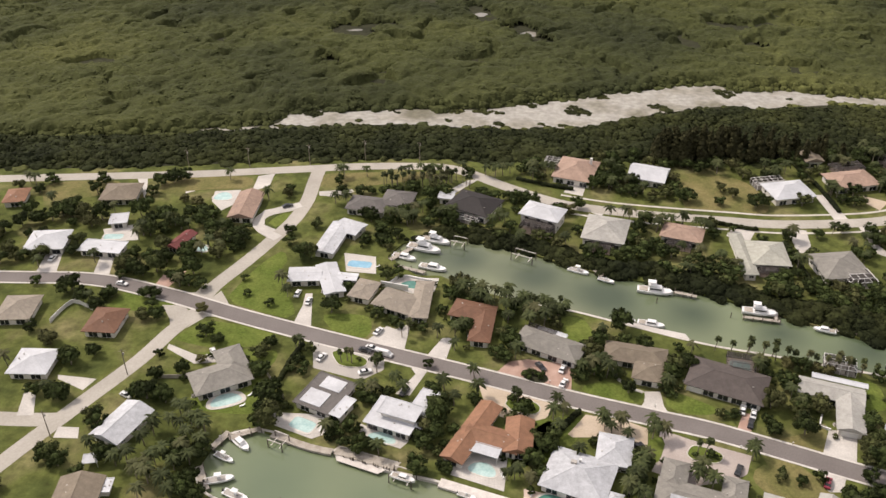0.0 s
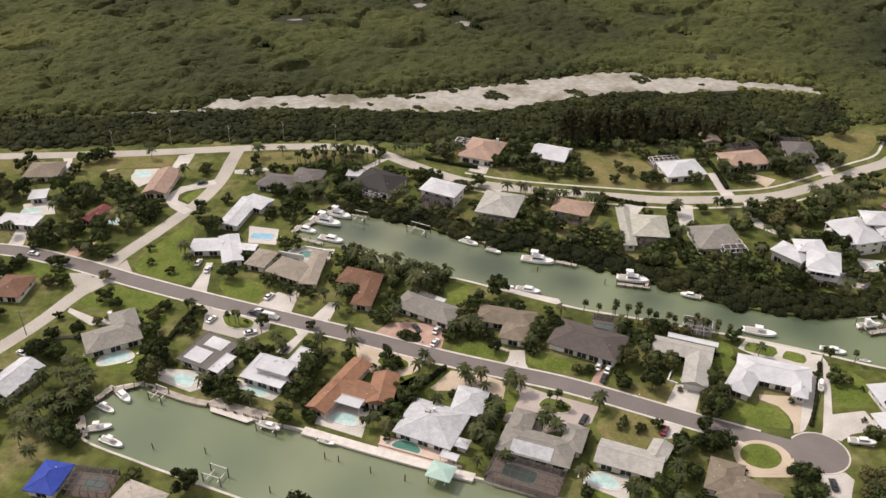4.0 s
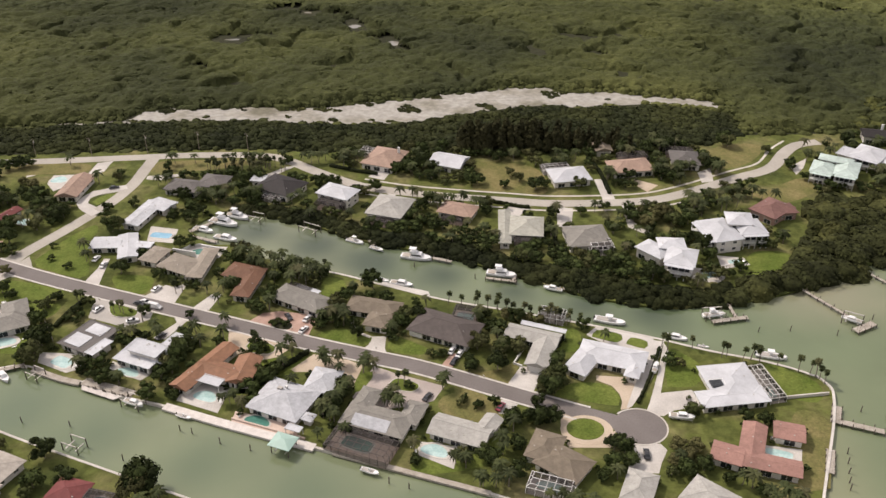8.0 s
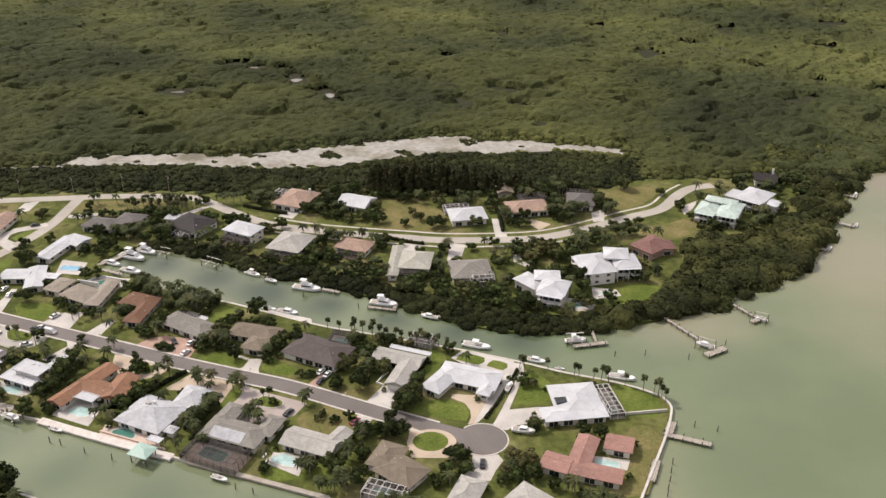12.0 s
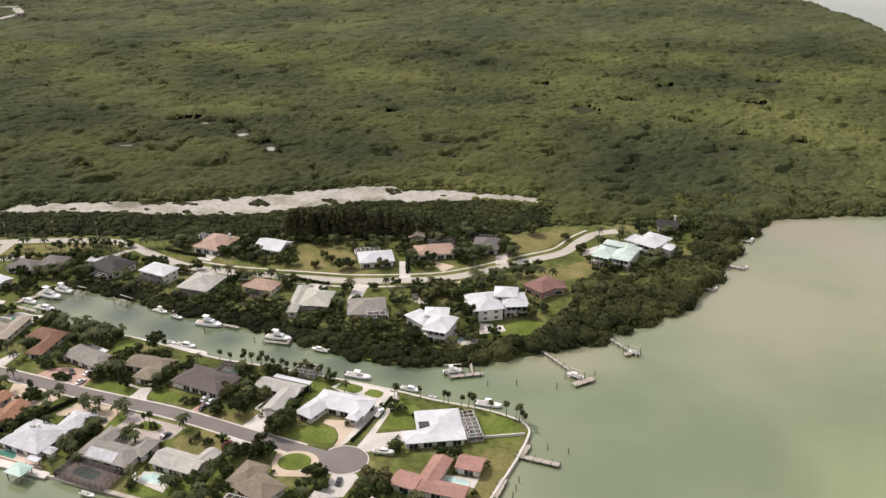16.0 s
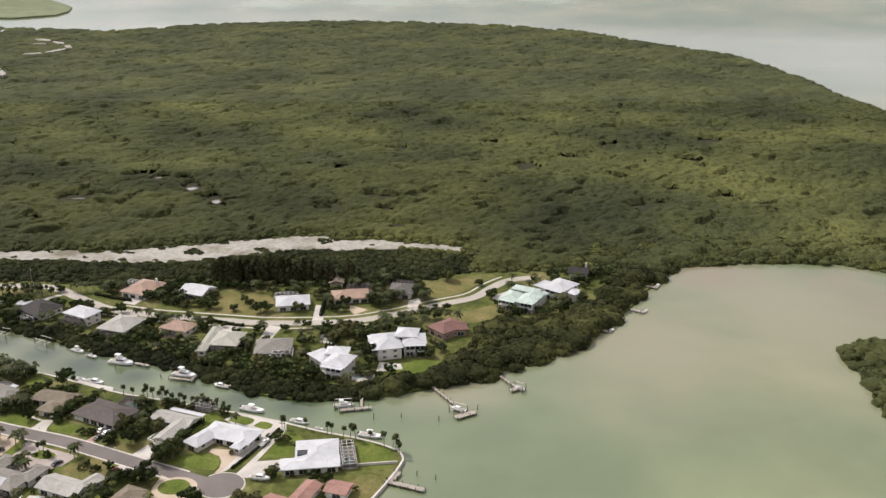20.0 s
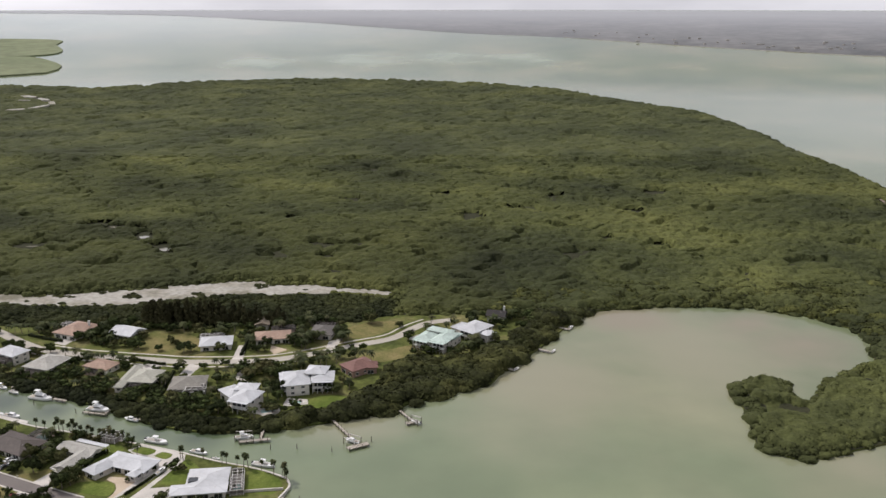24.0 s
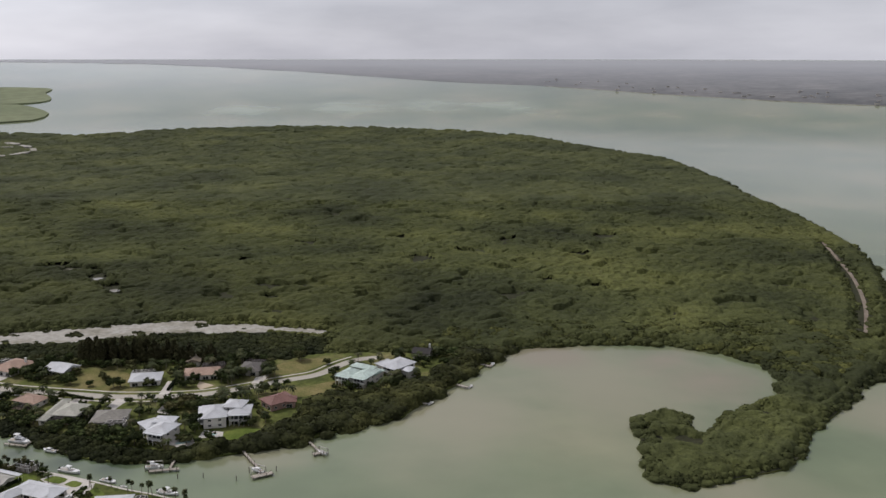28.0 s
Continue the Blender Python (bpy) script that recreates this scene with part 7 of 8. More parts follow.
WHITE, DARK = (0.72, 0.72, 0.71), (0.03, 0.03, 0.033)
car(-42.1, 231.9, 62, WHITE); car(-26.8, 224.3, 20, WHITE); car(-20.6, 233.4, -22, WHITE, "van", 0.12); car(-27.5, 235.5, -22, DARK); car(-23.7, 245.9, 60, WHITE)
car(38.9, 225.4, 65, WHITE); car(38.4, 218.4, 62, WHITE); car(31.7, 226.6, -60, DARK); car(93.2, 205.6, 66, WHITE); car(96.0, 203.8, 66, WHITE); car(94.0, 199.6, 66, DARK)
car(-79.2, 234.6, -60, WHITE); car(152.6, 153.7, 85, DARK); car(56.8, 189.6, 30, DARK, "pickup"); car(-13.4, 214.4, 62, DARK); car(-55.3, 268.8, 80, WHITE); car(-25.2, 236.6, -22, WHITE, "saloon", 0.12); car(84.9, 180.5, 60, DARK); car(108.9, 175.5, 62, (0.25, 0.03, 0.05))
car(-102.7, 213.2, -30, WHITE); car(-123.1, 275.6, -18, WHITE, "saloon", 0.12); car(-156.2, 293.4, 80, WHITE); car(-68.7, 334.2, 20, DARK); car(-50.6, 264.0, 80, WHITE)

# white concrete round the two small lawns by the canal, and terraces
paving("patio", [(142.6, 215.5), (147.1, 220.8), (166.9, 213.4), (164.4, 202.6), (157.5, 188), (156.6, 190.7), (161.2, 200.3), (152, 207)], M["drive_white"], "pale concrete terrace beside a house", "patio", 0.04)
paving("lawn", curve_through([(144.4, 214.4), (147.2, 218.6), (155.6, 215.4), (153.2, 210.8), (144.4, 214.4)], 2.0)[:-1], M["green"], "small framed green lawn", "lawn", 0.09)
paving("lawn", curve_through([(156.2, 210.0), (158.6, 213.8), (164.2, 211.4), (162.4, 207.2), (156.2, 210.0)], 2.0)[:-1], M["green"], "small framed green lawn", "lawn", 0.09)
paving("patio", [(64.1, 250.3), (71.9, 246.5), (84.9, 241.5), (84.2, 244.4), (75.1, 247.7), (66.2, 251.4)], M["drive_white"], "pale concrete landing by the canal", "patio", 0.04)
paving("patio", [(191.0, 256.0), (196.7, 250.4), (204.6, 255.3), (202, 261.5), (194, 260.5)], M["drive_white"], "pale pool terrace beside a house", "patio", 0.03)
paving("patio", [(206.3, 261.3), (217.1, 263.6), (216.3, 267.3), (206.2, 266.0)], M["drive_white"], "pale terrace beside a house", "patio", 0.03)
# the bed in the paver forecourt
bm = slab(bmesh.new(), [(29.4 + 4.6 * math.cos(a) * math.cos(-0.5) - 2.8 * math.sin(a) * math.sin(-0.5), 222.4 + 4.6 * math.cos(a) * math.sin(-0.5) + 2.8 * math.sin(a) * math.cos(-0.5)) for a in np.linspace(0, 2 * math.pi, 28)[:-1]], G0 + 0.22, G0 - 0.1)
tagged(part("planting_bed", bm, M["mud"]), "dark oval planting bed in a paver forecourt", "bed", kind="structure")


def island(outline, palms=(), shrubs=()):
    """A kerbed lawn island in a driveway, with its palms and shrubs."""
    pts = curve_through(outline + outline[:1], 1.2)[:-1]
    paving("lawn", pts, M["green"], "kerbed green lawn island in a driveway", "lawn", 0.10)
    tagged(part("kerb_island", ribbon(bmesh.new(), pts + pts[:1], 0.3, G0 + 0.24, G0 - 0.1), M["concrete"]), "pale kerb round a lawn island", "kerb", kind="structure")
    ISLAND_PALMS.extend(palms)
    ISLAND_SHRUBS.extend(shrubs)


ISLAND_PALMS, ISLAND_SHRUBS = [], [(26.0, 222.6, 1.6), (28.4, 223.4, 1.9), (30.6, 221.4, 1.7), (32.0, 222.6, 1.2), (27.2, 221.0, 1.1)]
island([(-38.8, 233.9), (-37.6, 236.0), (-28.6, 232.6), (-26.4, 229.6), (-28.5, 227.0), (-35.5, 228.2)], [(-35.1, 229.6), (-33.2, 230.4), (-31.6, 229.2)], [(-29.4, 230.6, 1.1)])
island([(18.8, 208.8), (20.8, 212.2), (27.6, 210.2), (29.8, 207.4), (28.0, 204.4), (21.8, 205.4)], [(22.6, 208.2), (21.4, 210.2)], [(25.4, 207.4, 2.3), (23.8, 206.6, 1.6), (27.0, 206.2, 1.5)])
island([(71.6, 188.0), (74.4, 190.8), (80.0, 188.8), (82.0, 186.4), (79.4, 183.6), (72.4, 185.4)], [(74.8, 188.0), (76.7, 187.0)], [(78.4, 186.4, 1.7), (73.6, 186.6, 1.3), (79.8, 185.4, 1.2)])
strip("garden_path", [(55.6, 226.1), (56.4, 221.4), (59.3, 216.8), (63.5, 214.4)], 1.3, 0.075, M["concrete"], "curved pale garden path to a front door", "path", 0.0, -0.1)
strip("garden_wall", [(119.0, 206.4), (114.8, 198.6), (117.6, 197.0)], 0.45, 0.8, M["trim"], "low white garden wall round a bed", "wall")
lawn([(58.8, 182.6), (61.4, 193.4), (65.6, 194.6), (65.8, 191.5), (62.4, 184.4)])
lawn([(18.4, 182.6), (25.5, 196.2), (36.0, 203.8), (42.4, 202.2), (39.4, 193.2), (29.6, 184.2)])
lawn([(88.4, 178.4), (93.2, 183.2), (107.6, 178.0), (105.8, 172.4), (101.0, 169.0), (90.0, 173.2)], True)


def lounger(x, y, turn):
    """A white pool lounger: slatted bed and raised back on four legs."""
    thing = tagged(empty("sun_lounger", x, y, G0 + 0.1), "white pool lounger on a terrace", "sun lounger", "pool loungers")
    thing.rotation_euler = (0, 0, radians(turn))
    part("bed", bevelled(-0.95, 0.35, -0.33, 0.33, 0.28, 0.38, 0.97, 0.03), M["gel"], thing)
    bm = bevelled(0.0, 0.75, -0.33, 0.33, 0.0, 0.08, 0.97, 0.03)
    bmesh.ops.transform(bm, matrix=pose(0.35, 0, 0.32, 0, -38, 0), verts=bm.verts[:])
    part("backrest", bm, M["gel"], thing)
    for sx in (-0.8, 0.3):
        for sy in (-0.28, 0.28):
            part("leg", box(bmesh.new(), sx - 0.03, sx + 0.03, sy - 0.03, sy + 0.03, 0, 0.3), M["gel"], thing)


for _x, _y, _t in ((-63, 213.5, 40), (-64.5, 208.5, 20), (-38.5, 197.6, 60), (-36.8, 196.4, 60), (4.6, 182.6, 70), (16.2, 178.6, 110), (24, 171.8, 80), (80.6, 157.6, 60), (81.6, 154.8, 80), (207.5, 263.4, 10), (214, 265.2, 30), (-26.5, 287.0, 10)):
    lounger(_x, _y, _t)


def cooling_unit(x, y):
    """A grey air-conditioning unit on a pad."""
    thing = tagged(empty("cooling_unit", x, y, G0), "grey outdoor cooling unit beside a house wall", "cooling unit", "outdoor cooling units")
    part("pad", box(bmesh.new(), -0.6, 0.6, -0.6, 0.6, -0.1, 0.1), M["concrete"], thing)
    part("case", bevelled(-0.42, 0.42, -0.42, 0.42, 0.1, 0.95, 0.97, 0.05), M["drive_grey"], thing)
    bm = bmesh.new()
    bmesh.ops.create_cone(bm, cap_ends=True, segments=14, radius1=0.33, radius2=0.3, depth=0.06, matrix=Matrix.Translation((0, 0, 0.97)))
    part("fan_grille", bm, M["dark"], thing)


def post_box(x, y, turn):
    thing = tagged(empty("mailbox", x, y, G0), "small mailbox on a post at the kerb", "mailbox", "mailboxes")
    thing.rotation_euler = (0, 0, radians(turn))
    part("post", box(bmesh.new(), -0.06, 0.06, -0.06, 0.06, -0.1, 1.05), M["pile"], thing)
    part("box", bevelled(-0.28, 0.28, -0.13, 0.13, 1.05, 1.32, 0.9, 0.05), M["trim"], thing)


for _i, _h in enumerate(HALLS[:40:2]):
    (_ax, _ay), (_bx, _by) = _h[0], _h[3]
    cooling_unit(_ax * 0.7 + _bx * 0.3 + (0.3 if _i % 2 else -0.3), _ay * 0.7 + _by * 0.3)
for _x, _y in ((-26, 230.6), (0, 231.4), (22, 213.6), (34, 219.0), (50, 202.4), (66, 207.4), (88, 189.6), (104, 191.0), (120, 174.6), (-44, 238.6)):
    post_box(_x, _y, -22)

# loop drive before the long salmon house, and the ring drive by the turning circle
paving("driveway", [(135.8 + 8.4 * math.cos(a), 165 + 6.9 * math.sin(a)) for a in np.linspace(0, 2 * math.pi, 30)[:-1]], M["drive_tan"], "tan shell ring drive beside a house", "driveway", 0.06)
paving("lawn", [(135.4 + 6.0 * math.cos(a), 165.4 + 5.0 * math.sin(a)) for a in np.linspace(0, 2 * math.pi, 30)[:-1]], M["green"], "round green lawn inside a ring drive", "lawn", 0.11)
strip("driveway", [(-69.0, 308.5), (-77.0, 315.5), (-79.8, 322.5), (-75.4, 329.5), (-63.2, 336.0)], 4.6, 0.085, M["drive_white"], "pale concrete loop drive before a house", "driveway", 0.0, -0.1)
lawn([(-75, 320.5), (-72, 326.6), (-66, 329), (-66.4, 321.4), (-71.6, 317.4)])

# ---- trees ----
def leaf_cloud(rng, lobes, per, size, flat=1.0):
    """Small bent leaf clumps over the lobes of a crown, and a rough dark heart in each lobe."""
    vs, fs = [], []
    for cx, cy, cz, r in lobes:
        for _ in range(per):
            d = rng.normal(size=3)
            d[2] = abs(d[2]) * 0.9 - 0.25
            d /= np.linalg.norm(d)
            c = np.array((cx, cy, cz)) + d * r * rng.uniform(0.6, 1.18) * (1, 1, flat)
            u = np.cross(d, rng.normal(size=3)); u /= np.linalg.norm(u)
            w = np.cross(d, u) + d * rng.normal() * 0.5
            s = size * rng.uniform(0.6, 1.3)
            k = len(vs)
            vs += [c - u * s, c - w * s * 0.7 - d * s * 0.3, c + u * s, c + w * s * 0.7 - d * s * 0.3]
            fs.append((k, k + 1, k + 2)); fs.append((k, k + 2, k + 3))
    bm = bmesh.new()
    for cx, cy, cz, r in lobes:
        new_v = bmesh.ops.create_icosphere(bm, subdivisions=0, radius=r * 0.66, matrix=Matrix.Translation((cx, cy, cz)) @ Matrix.Diagonal((1, 1, flat, 1)))["verts"]
        for v in new_v:
            v.co += Vector((v.co.x - cx, v.co.y - cy, v.co.z - cz)) * noise.noise(v.co * (2.6 / r)) * 0.35
    bv = [bm.verts.new(v) for v in vs]
    for f in fs:
        bm.faces.new([bv[i] for i in f])
    return bm


def trunk_bm(rng, h, r, lean=0.0, limbs=4):
    bm = bmesh.new()

    def limb(p, q, r0, r1, n=3):
        p, q = Vector(p), Vector(q)
        rings = []
        for i in range(n + 1):
            u = i / n
            c = p.lerp(q, u) + Vector((rng.normal() * 0.04, rng.normal() * 0.04, 0)) * (i > 0)
            d = (q - p).normalized()
            s = d.orthogonal().normalized(); t = d.cross(s)
            rr = r0 + (r1 - r0) * u
            rings.append([bm.verts.new(c + (s * math.cos(a) + t * math.sin(a)) * rr) for a in np.linspace(0, 2 * math.pi, 6)[:-1]])
        for a, b in zip(rings, rings[1:]):
            for j in range(5):
                bm.faces.new((a[j], a[(j + 1) % 5], b[(j + 1) % 5], b[j]))
        bm.faces.new(rings[-1])

    top = (lean * h, 0, h)
    limb((0, 0, -0.2), top, r, r * 0.6)
    for k in range(limbs):
        a = 2 * math.pi * k / max(1, limbs) + rng.uniform(-0.4, 0.4)
        limb((lean * h * 0.8, 0, h * 0.85), (lean * h + math.cos(a) * h * 0.7, math.sin(a) * h * 0.7, h * 1.6), r * 0.5, r * 0.2, 2)
    return bm


def broad_kind(name, seed, material, label, group, few=0, leaves=66):
    """One broad-crowned tree of unit crown radius."""
    rng = np.random.RandomState(seed)
    thing = empty(name, 0, 0, 0)
    tagged(thing, label, "tree" if "tree" in name else "shrub", group)
    n = few or rng.randint(9, 12)
    lobes = [(0, 0, 0.95, 0.58)]
    for k in range(n):
        a = 2 * math.pi * k / n + rng.uniform(-0.3, 0.3)
        d = rng.uniform(0.42, 0.72)
        lobes.append((d * math.cos(a), d * math.sin(a), rng.uniform(0.45, 1.15), rng.uniform(0.22, 0.42)))
    if not few:
        part("trunk", trunk_bm(rng, 0.55, 0.07), M["bark"], thing)
    part("crown", leaf_cloud(rng, lobes, 34 if few else leaves, 0.14 if few else 0.092, 0.85), material, thing)
    return thing


def palm_kind(name, seed, h, fan, label, group):
    rng = np.random.RandomState(seed)
    thing = tagged(empty(name, 0, 0, 0), label, "palm tree", group)
    lean = rng.uniform(-0.12, 0.12)
    part("trunk", trunk_bm(rng, h, 0.2, lean, 0), M["bark"], thing)
    bm = bmesh.new()
    n = 48 if fan else 24
    for k in range(n):
        a = 2 * math.pi * k / n + rng.uniform(-0.2, 0.2)
        up = rng.uniform(-0.9, 1.3) if fan else rng.uniform(-0.25, 0.85)
        Lf = rng.uniform(1.15, 1.6) if fan else rng.uniform(2.6, 3.5)
        droop = 0.5 if fan else 1.25
        d = Vector((math.cos(a), math.sin(a), 0))
        s = Vector((-math.sin(a), math.cos(a), 0))
        prev = None
        m = 6
        for i in range(m + 1):
            u = i / m
            c = Vector((lean * h, 0, h)) + d * Lf * u * math.cos(up * 0.7) + Vector((0, 0, Lf * (math.sin(up) * u - droop * 0.55 * u * u)))
            w = (0.46 * math.sin(math.pi * min(1, u * 0.9 + 0.1)) ** 0.6 * (0.75 if i % 2 else 1.1)) if fan else (0.44 * math.sin(math.pi * (0.12 + 0.86 * u)) * (0.7 if i % 2 else 1.15))
            sag = Vector((0, 0, -0.35 * w))
            cur = [bm.verts.new(c + s * w + sag), bm.verts.new(c), bm.verts.new(c - s * w + sag)]
            if prev:
                bm.faces.new((prev[0], prev[1], cur[1], cur[0])); bm.faces.new((prev[1], prev[2], cur[2], cur[1]))
            prev = cur
    part("crown", bm, M["frond"], thing)
    return thing


def pine_kind(name, seed):
    rng = np.random.RandomState(seed)
    thing = tagged(empty(name, 0, 0, 0), "tall dark feathery casuarina at the wood edge", "tree", "casuarina row")
    part("trunk", trunk_bm(rng, 9.0, 0.22, 0.0, 0), M["bark"], thing)
    lobes = []
    for k in range(16):
        u = k / 15
        a = rng.uniform(0, 2 * math.pi)
        r = (1.9 * (1 - u) ** 0.7 + 0.5)
        lobes.append((math.cos(a) * r * 0.5, math.sin(a) * r * 0.5, 2.2 + 9.0 * u, r * rng.uniform(0.6, 0.9)))
    part("crown", leaf_cloud(rng, lobes, 26, 0.6, 1.15), M["pine"], thing)
    return thing


KINDS = {
    "shrub": [broad_kind("shrub", 11 + k, M["leaf"], "round dark green garden shrub on a lawn", "garden shrubs", 6) for k in range(3)],
    "small": [broad_kind("small_tree", 21 + k, M["leaf"], "small dark green broad-leaved garden tree", "small garden trees", leaves=54) for k in range(4)],
    "big": [broad_kind("broadleaf_tree", 31 + k, M["leaf"], "dense dark green broad-leaved tree among the houses", "broad-leaved trees") for k in range(5)],
    "bank": [broad_kind("bank_tree", 35 + k, M["leaf"], "dark green tree in the thicket above the canal", "canal bank trees", leaves=40) for k in range(4)],
    "olive": [broad_kind("olive_tree", 41 + k, M["leaf_light"], "sparse grey-olive broad-leaved tree", "olive-toned trees") for k in range(2)],
    "coco": [palm_kind("coconut_palm", 51 + k, 6.0, False, "coconut palm with long drooping green fronds", "coconut palms") for k in range(4)],
    "sabal": [palm_kind("cabbage_palm", 61 + k, 6.2, True, "cabbage palm with a round tufted head", "cabbage palms") for k in range(3)],
    "pine": [pine_kind("casuarina", 71 + k) for k in range(3)],
}
FRESH = {k: list(v) for k, v in KINDS.items()}


def set_tree(kind, x, y, size, squash=1.0):
    """Plant the next tree of a kind: the first of each shape itself, then copies."""
    m = pose(x, y, G0 - 0.05, 0, 0, random.uniform(0, 360)) @ Matrix.Diagonal((size, size, size * squash, 1))
    if FRESH[kind]:
        FRESH[kind].pop().matrix_basis = m
    else:
        copy_bare(random.choice(KINDS[kind]), m)


def copy_bare(ob, m):
    made = copy_thing(ob, Matrix.Identity(4))
    made.matrix_basis = m
    return made


def in_house(x, y):
    """Whether a place is under a roof, or off the land."""
    return any(inside(np.array([x]), np.array([y]), f)[0] for f in HALLS) or not inside(np.array([x]), np.array([y]), LAND)[0]


def plant(kind, places):
    for x, y, r in places:
        if in_house(x, y):
            continue
        set_tree(kind, x, y, r * random.uniform(0.92, 1.12), random.uniform(0.9, 1.25))


def plant_palms(kind, places):
    for x, y in places:
        if not in_house(x, y):
            set_tree(kind, x, y, random.uniform(0.8, 1.08))


plant("shrub", [(-156, 276.3, 2.5), (-97.5, 233.2, 2), (-76.9, 278.5, 2), (-73.9, 268.4, 2), (-64.5, 261.9, 2), (-62.1, 234.5, 2.5), (-46.4, 234.5, 2.5), (-37.4, 189.8, 2.5), (-33.3, 301.9, 2), (-33.2, 306.8, 2), (-30.8, 191.2, 2.5), (-23, 229, 2.5), (-22.8, 190, 2.5), (-22.5, 302.1, 2.5), (-21.6, 214.7, 2.5), (-16.6, 248.6, 2), (-5.8, 227.3, 2), (21.6, 210.5, 2.5), (57.7, 222, 2), (72.4, 211.9, 2.5), (85.1, 203.3, 2), (87.7, 202.6, 2), (94.5, 238.2, 2), (96.1, 177.3, 2), (101.2, 175.5, 2), (106.9, 176.7, 2.5), (119.1, 312.3, 2), (152.2, 140.6, 2)])
plant("shrub", [(172.8, 196.8, 2.5)])
plant("small", [(-192.3, 351.7, 3), (-181.9, 347.8, 3), (-179.1, 356.6, 3.5), (-155.6, 346.3, 3.5), (-155.3, 356, 3.5), (-149.3, 297, 3.5), (-142, 297.6, 3), (-132.4, 214, 3), (-130.4, 345.7, 3.5), (-129.3, 334.1, 3.5), (-124.8, 280.9, 3), (-124.2, 295.5, 3), (-118.6, 185.6, 3.5), (-118, 292.9, 3.5), (-113.8, 183.6, 3.5), (-111.4, 267.2, 3), (-110.2, 291, 3.5), (-109.5, 201.7, 3.5), (-108.4, 267.2, 3), (-107.5, 260.7, 3), (-107, 199.4, 3.5), (-106.6, 178.9, 3), (-99, 214.1, 3.5), (-97.7, 274.9, 3.5), (-95.8, 222.4, 3), (-92.3, 273.2, 3.5), (-90.6, 314.2, 3.5), (-89.3, 210.4, 3), (-87.3, 224.5, 3), (-85.5, 310.1, 3.5)])
plant("small", [(-85.2, 299, 3), (-83.9, 244, 3.5), (-79.1, 240.4, 3), (-76.9, 175.7, 3), (-74.4, 172.4, 3.5), (-73.2, 176.4, 3.5), (-69.8, 343, 3), (-69.5, 347.7, 3), (-64, 311.6, 3), (-63.3, 232.2, 3), (-63.3, 303.9, 3.5), (-60.4, 238.8, 3), (-57.8, 200.4, 3.5), (-53.7, 316.6, 3), (-48.1, 156.5, 3), (-48.1, 354.5, 3), (-46, 346.1, 3), (-36.6, 271.9, 3), (-35, 197.2, 3), (-33.7, 324, 3.5), (-32.4, 204, 3), (-31.4, 137.3, 3), (-31.4, 321.8, 3.5), (-28.9, 197.3, 3), (-26.5, 188.2, 3), (-26.5, 313.5, 3.5), (-26.1, 211.1, 3), (-25.5, 190.7, 3), (-24.6, 254.2, 3)])
plant("small", [(-23.8, 320.4, 3), (-23.4, 257.8, 3), (-22.8, 278.6, 3), (-19.8, 308.2, 3), (-18, 280.3, 3), (-16.7, 325.9, 3.5), (-13.8, 252.4, 3), (-8.7, 180.4, 3.5), (-6.6, 190.4, 3.5), (-4, 213.6, 3.5), (6.2, 277.8, 3.5), (11.6, 362.4, 3), (17.2, 232.4, 3), (20.2, 230.8, 3), (22.3, 308, 3.5), (23.2, 204.4, 3), (25.6, 183.2, 3.5), (27, 177.7, 3), (27, 192.5, 3), (27.6, 340.2, 3), (30, 188.2, 3.5), (30.2, 232.4, 3), (31.2, 339.3, 3.5), (32.1, 192.5, 3), (32.7, 231, 3.5)])
plant("small", [(34.8, 338.9, 3), (38.5, 335, 3), (44.6, 231.7, 3.5), (49.1, 223.1, 3), (52.3, 238.1, 3.5), (55.7, 180.1, 3), (57.3, 182, 3.5), (57.3, 331.5, 3.5), (58.8, 214.2, 3), (66.6, 349.6, 3.5), (70.7, 214.2, 3), (71.7, 220, 3), (81.8, 150.4, 2.3), (84.4, 342.4, 3), (85, 301.8, 3), (91.4, 339.8, 3), (97.4, 341.5, 3.5), (99.9, 196.1, 3), (103.2, 354.9, 3.5), (109.6, 307.6, 3.5), (111.5, 315.3, 3), (117.5, 169.5, 3), (119.3, 334.7, 3), (123, 346.4, 3), (123.5, 183.2, 3), (127.1, 341.1, 3), (137.5, 143.5, 2.3), (139.4, 145.6, 2.3)])
plant("small", [(141.8, 219.4, 3), (158.4, 145.2, 2.3), (169.4, 197.7, 3), (171.3, 172.5, 3), (171.9, 345.7, 3), (173.2, 335.3, 3), (174.7, 142.6, 2.3), (180.9, 292.2, 3.5), (182.7, 138.1, 2.3), (187.6, 169.5, 3), (193, 167.5, 3), (196.2, 257, 3), (199.1, 282.7, 3.5), (214, 325.7, 3), (221.3, 280.3, 3.5), (225, 333.3, 3), (225.4, 278, 3.5), (226.6, 323.5, 3.5), (229.6, 276.5, 3), (232.5, 333.4, 3), (233.1, 324.4, 3), (238.4, 336.1, 3), (257.5, 373.8, 3), (263.5, 354.2, 3), (264.9, 358.3, 3), (266.8, 342, 3), (275.8, 332.2, 3.5), (277.8, 370.2, 3), (281.9, 335.2, 3.5)])
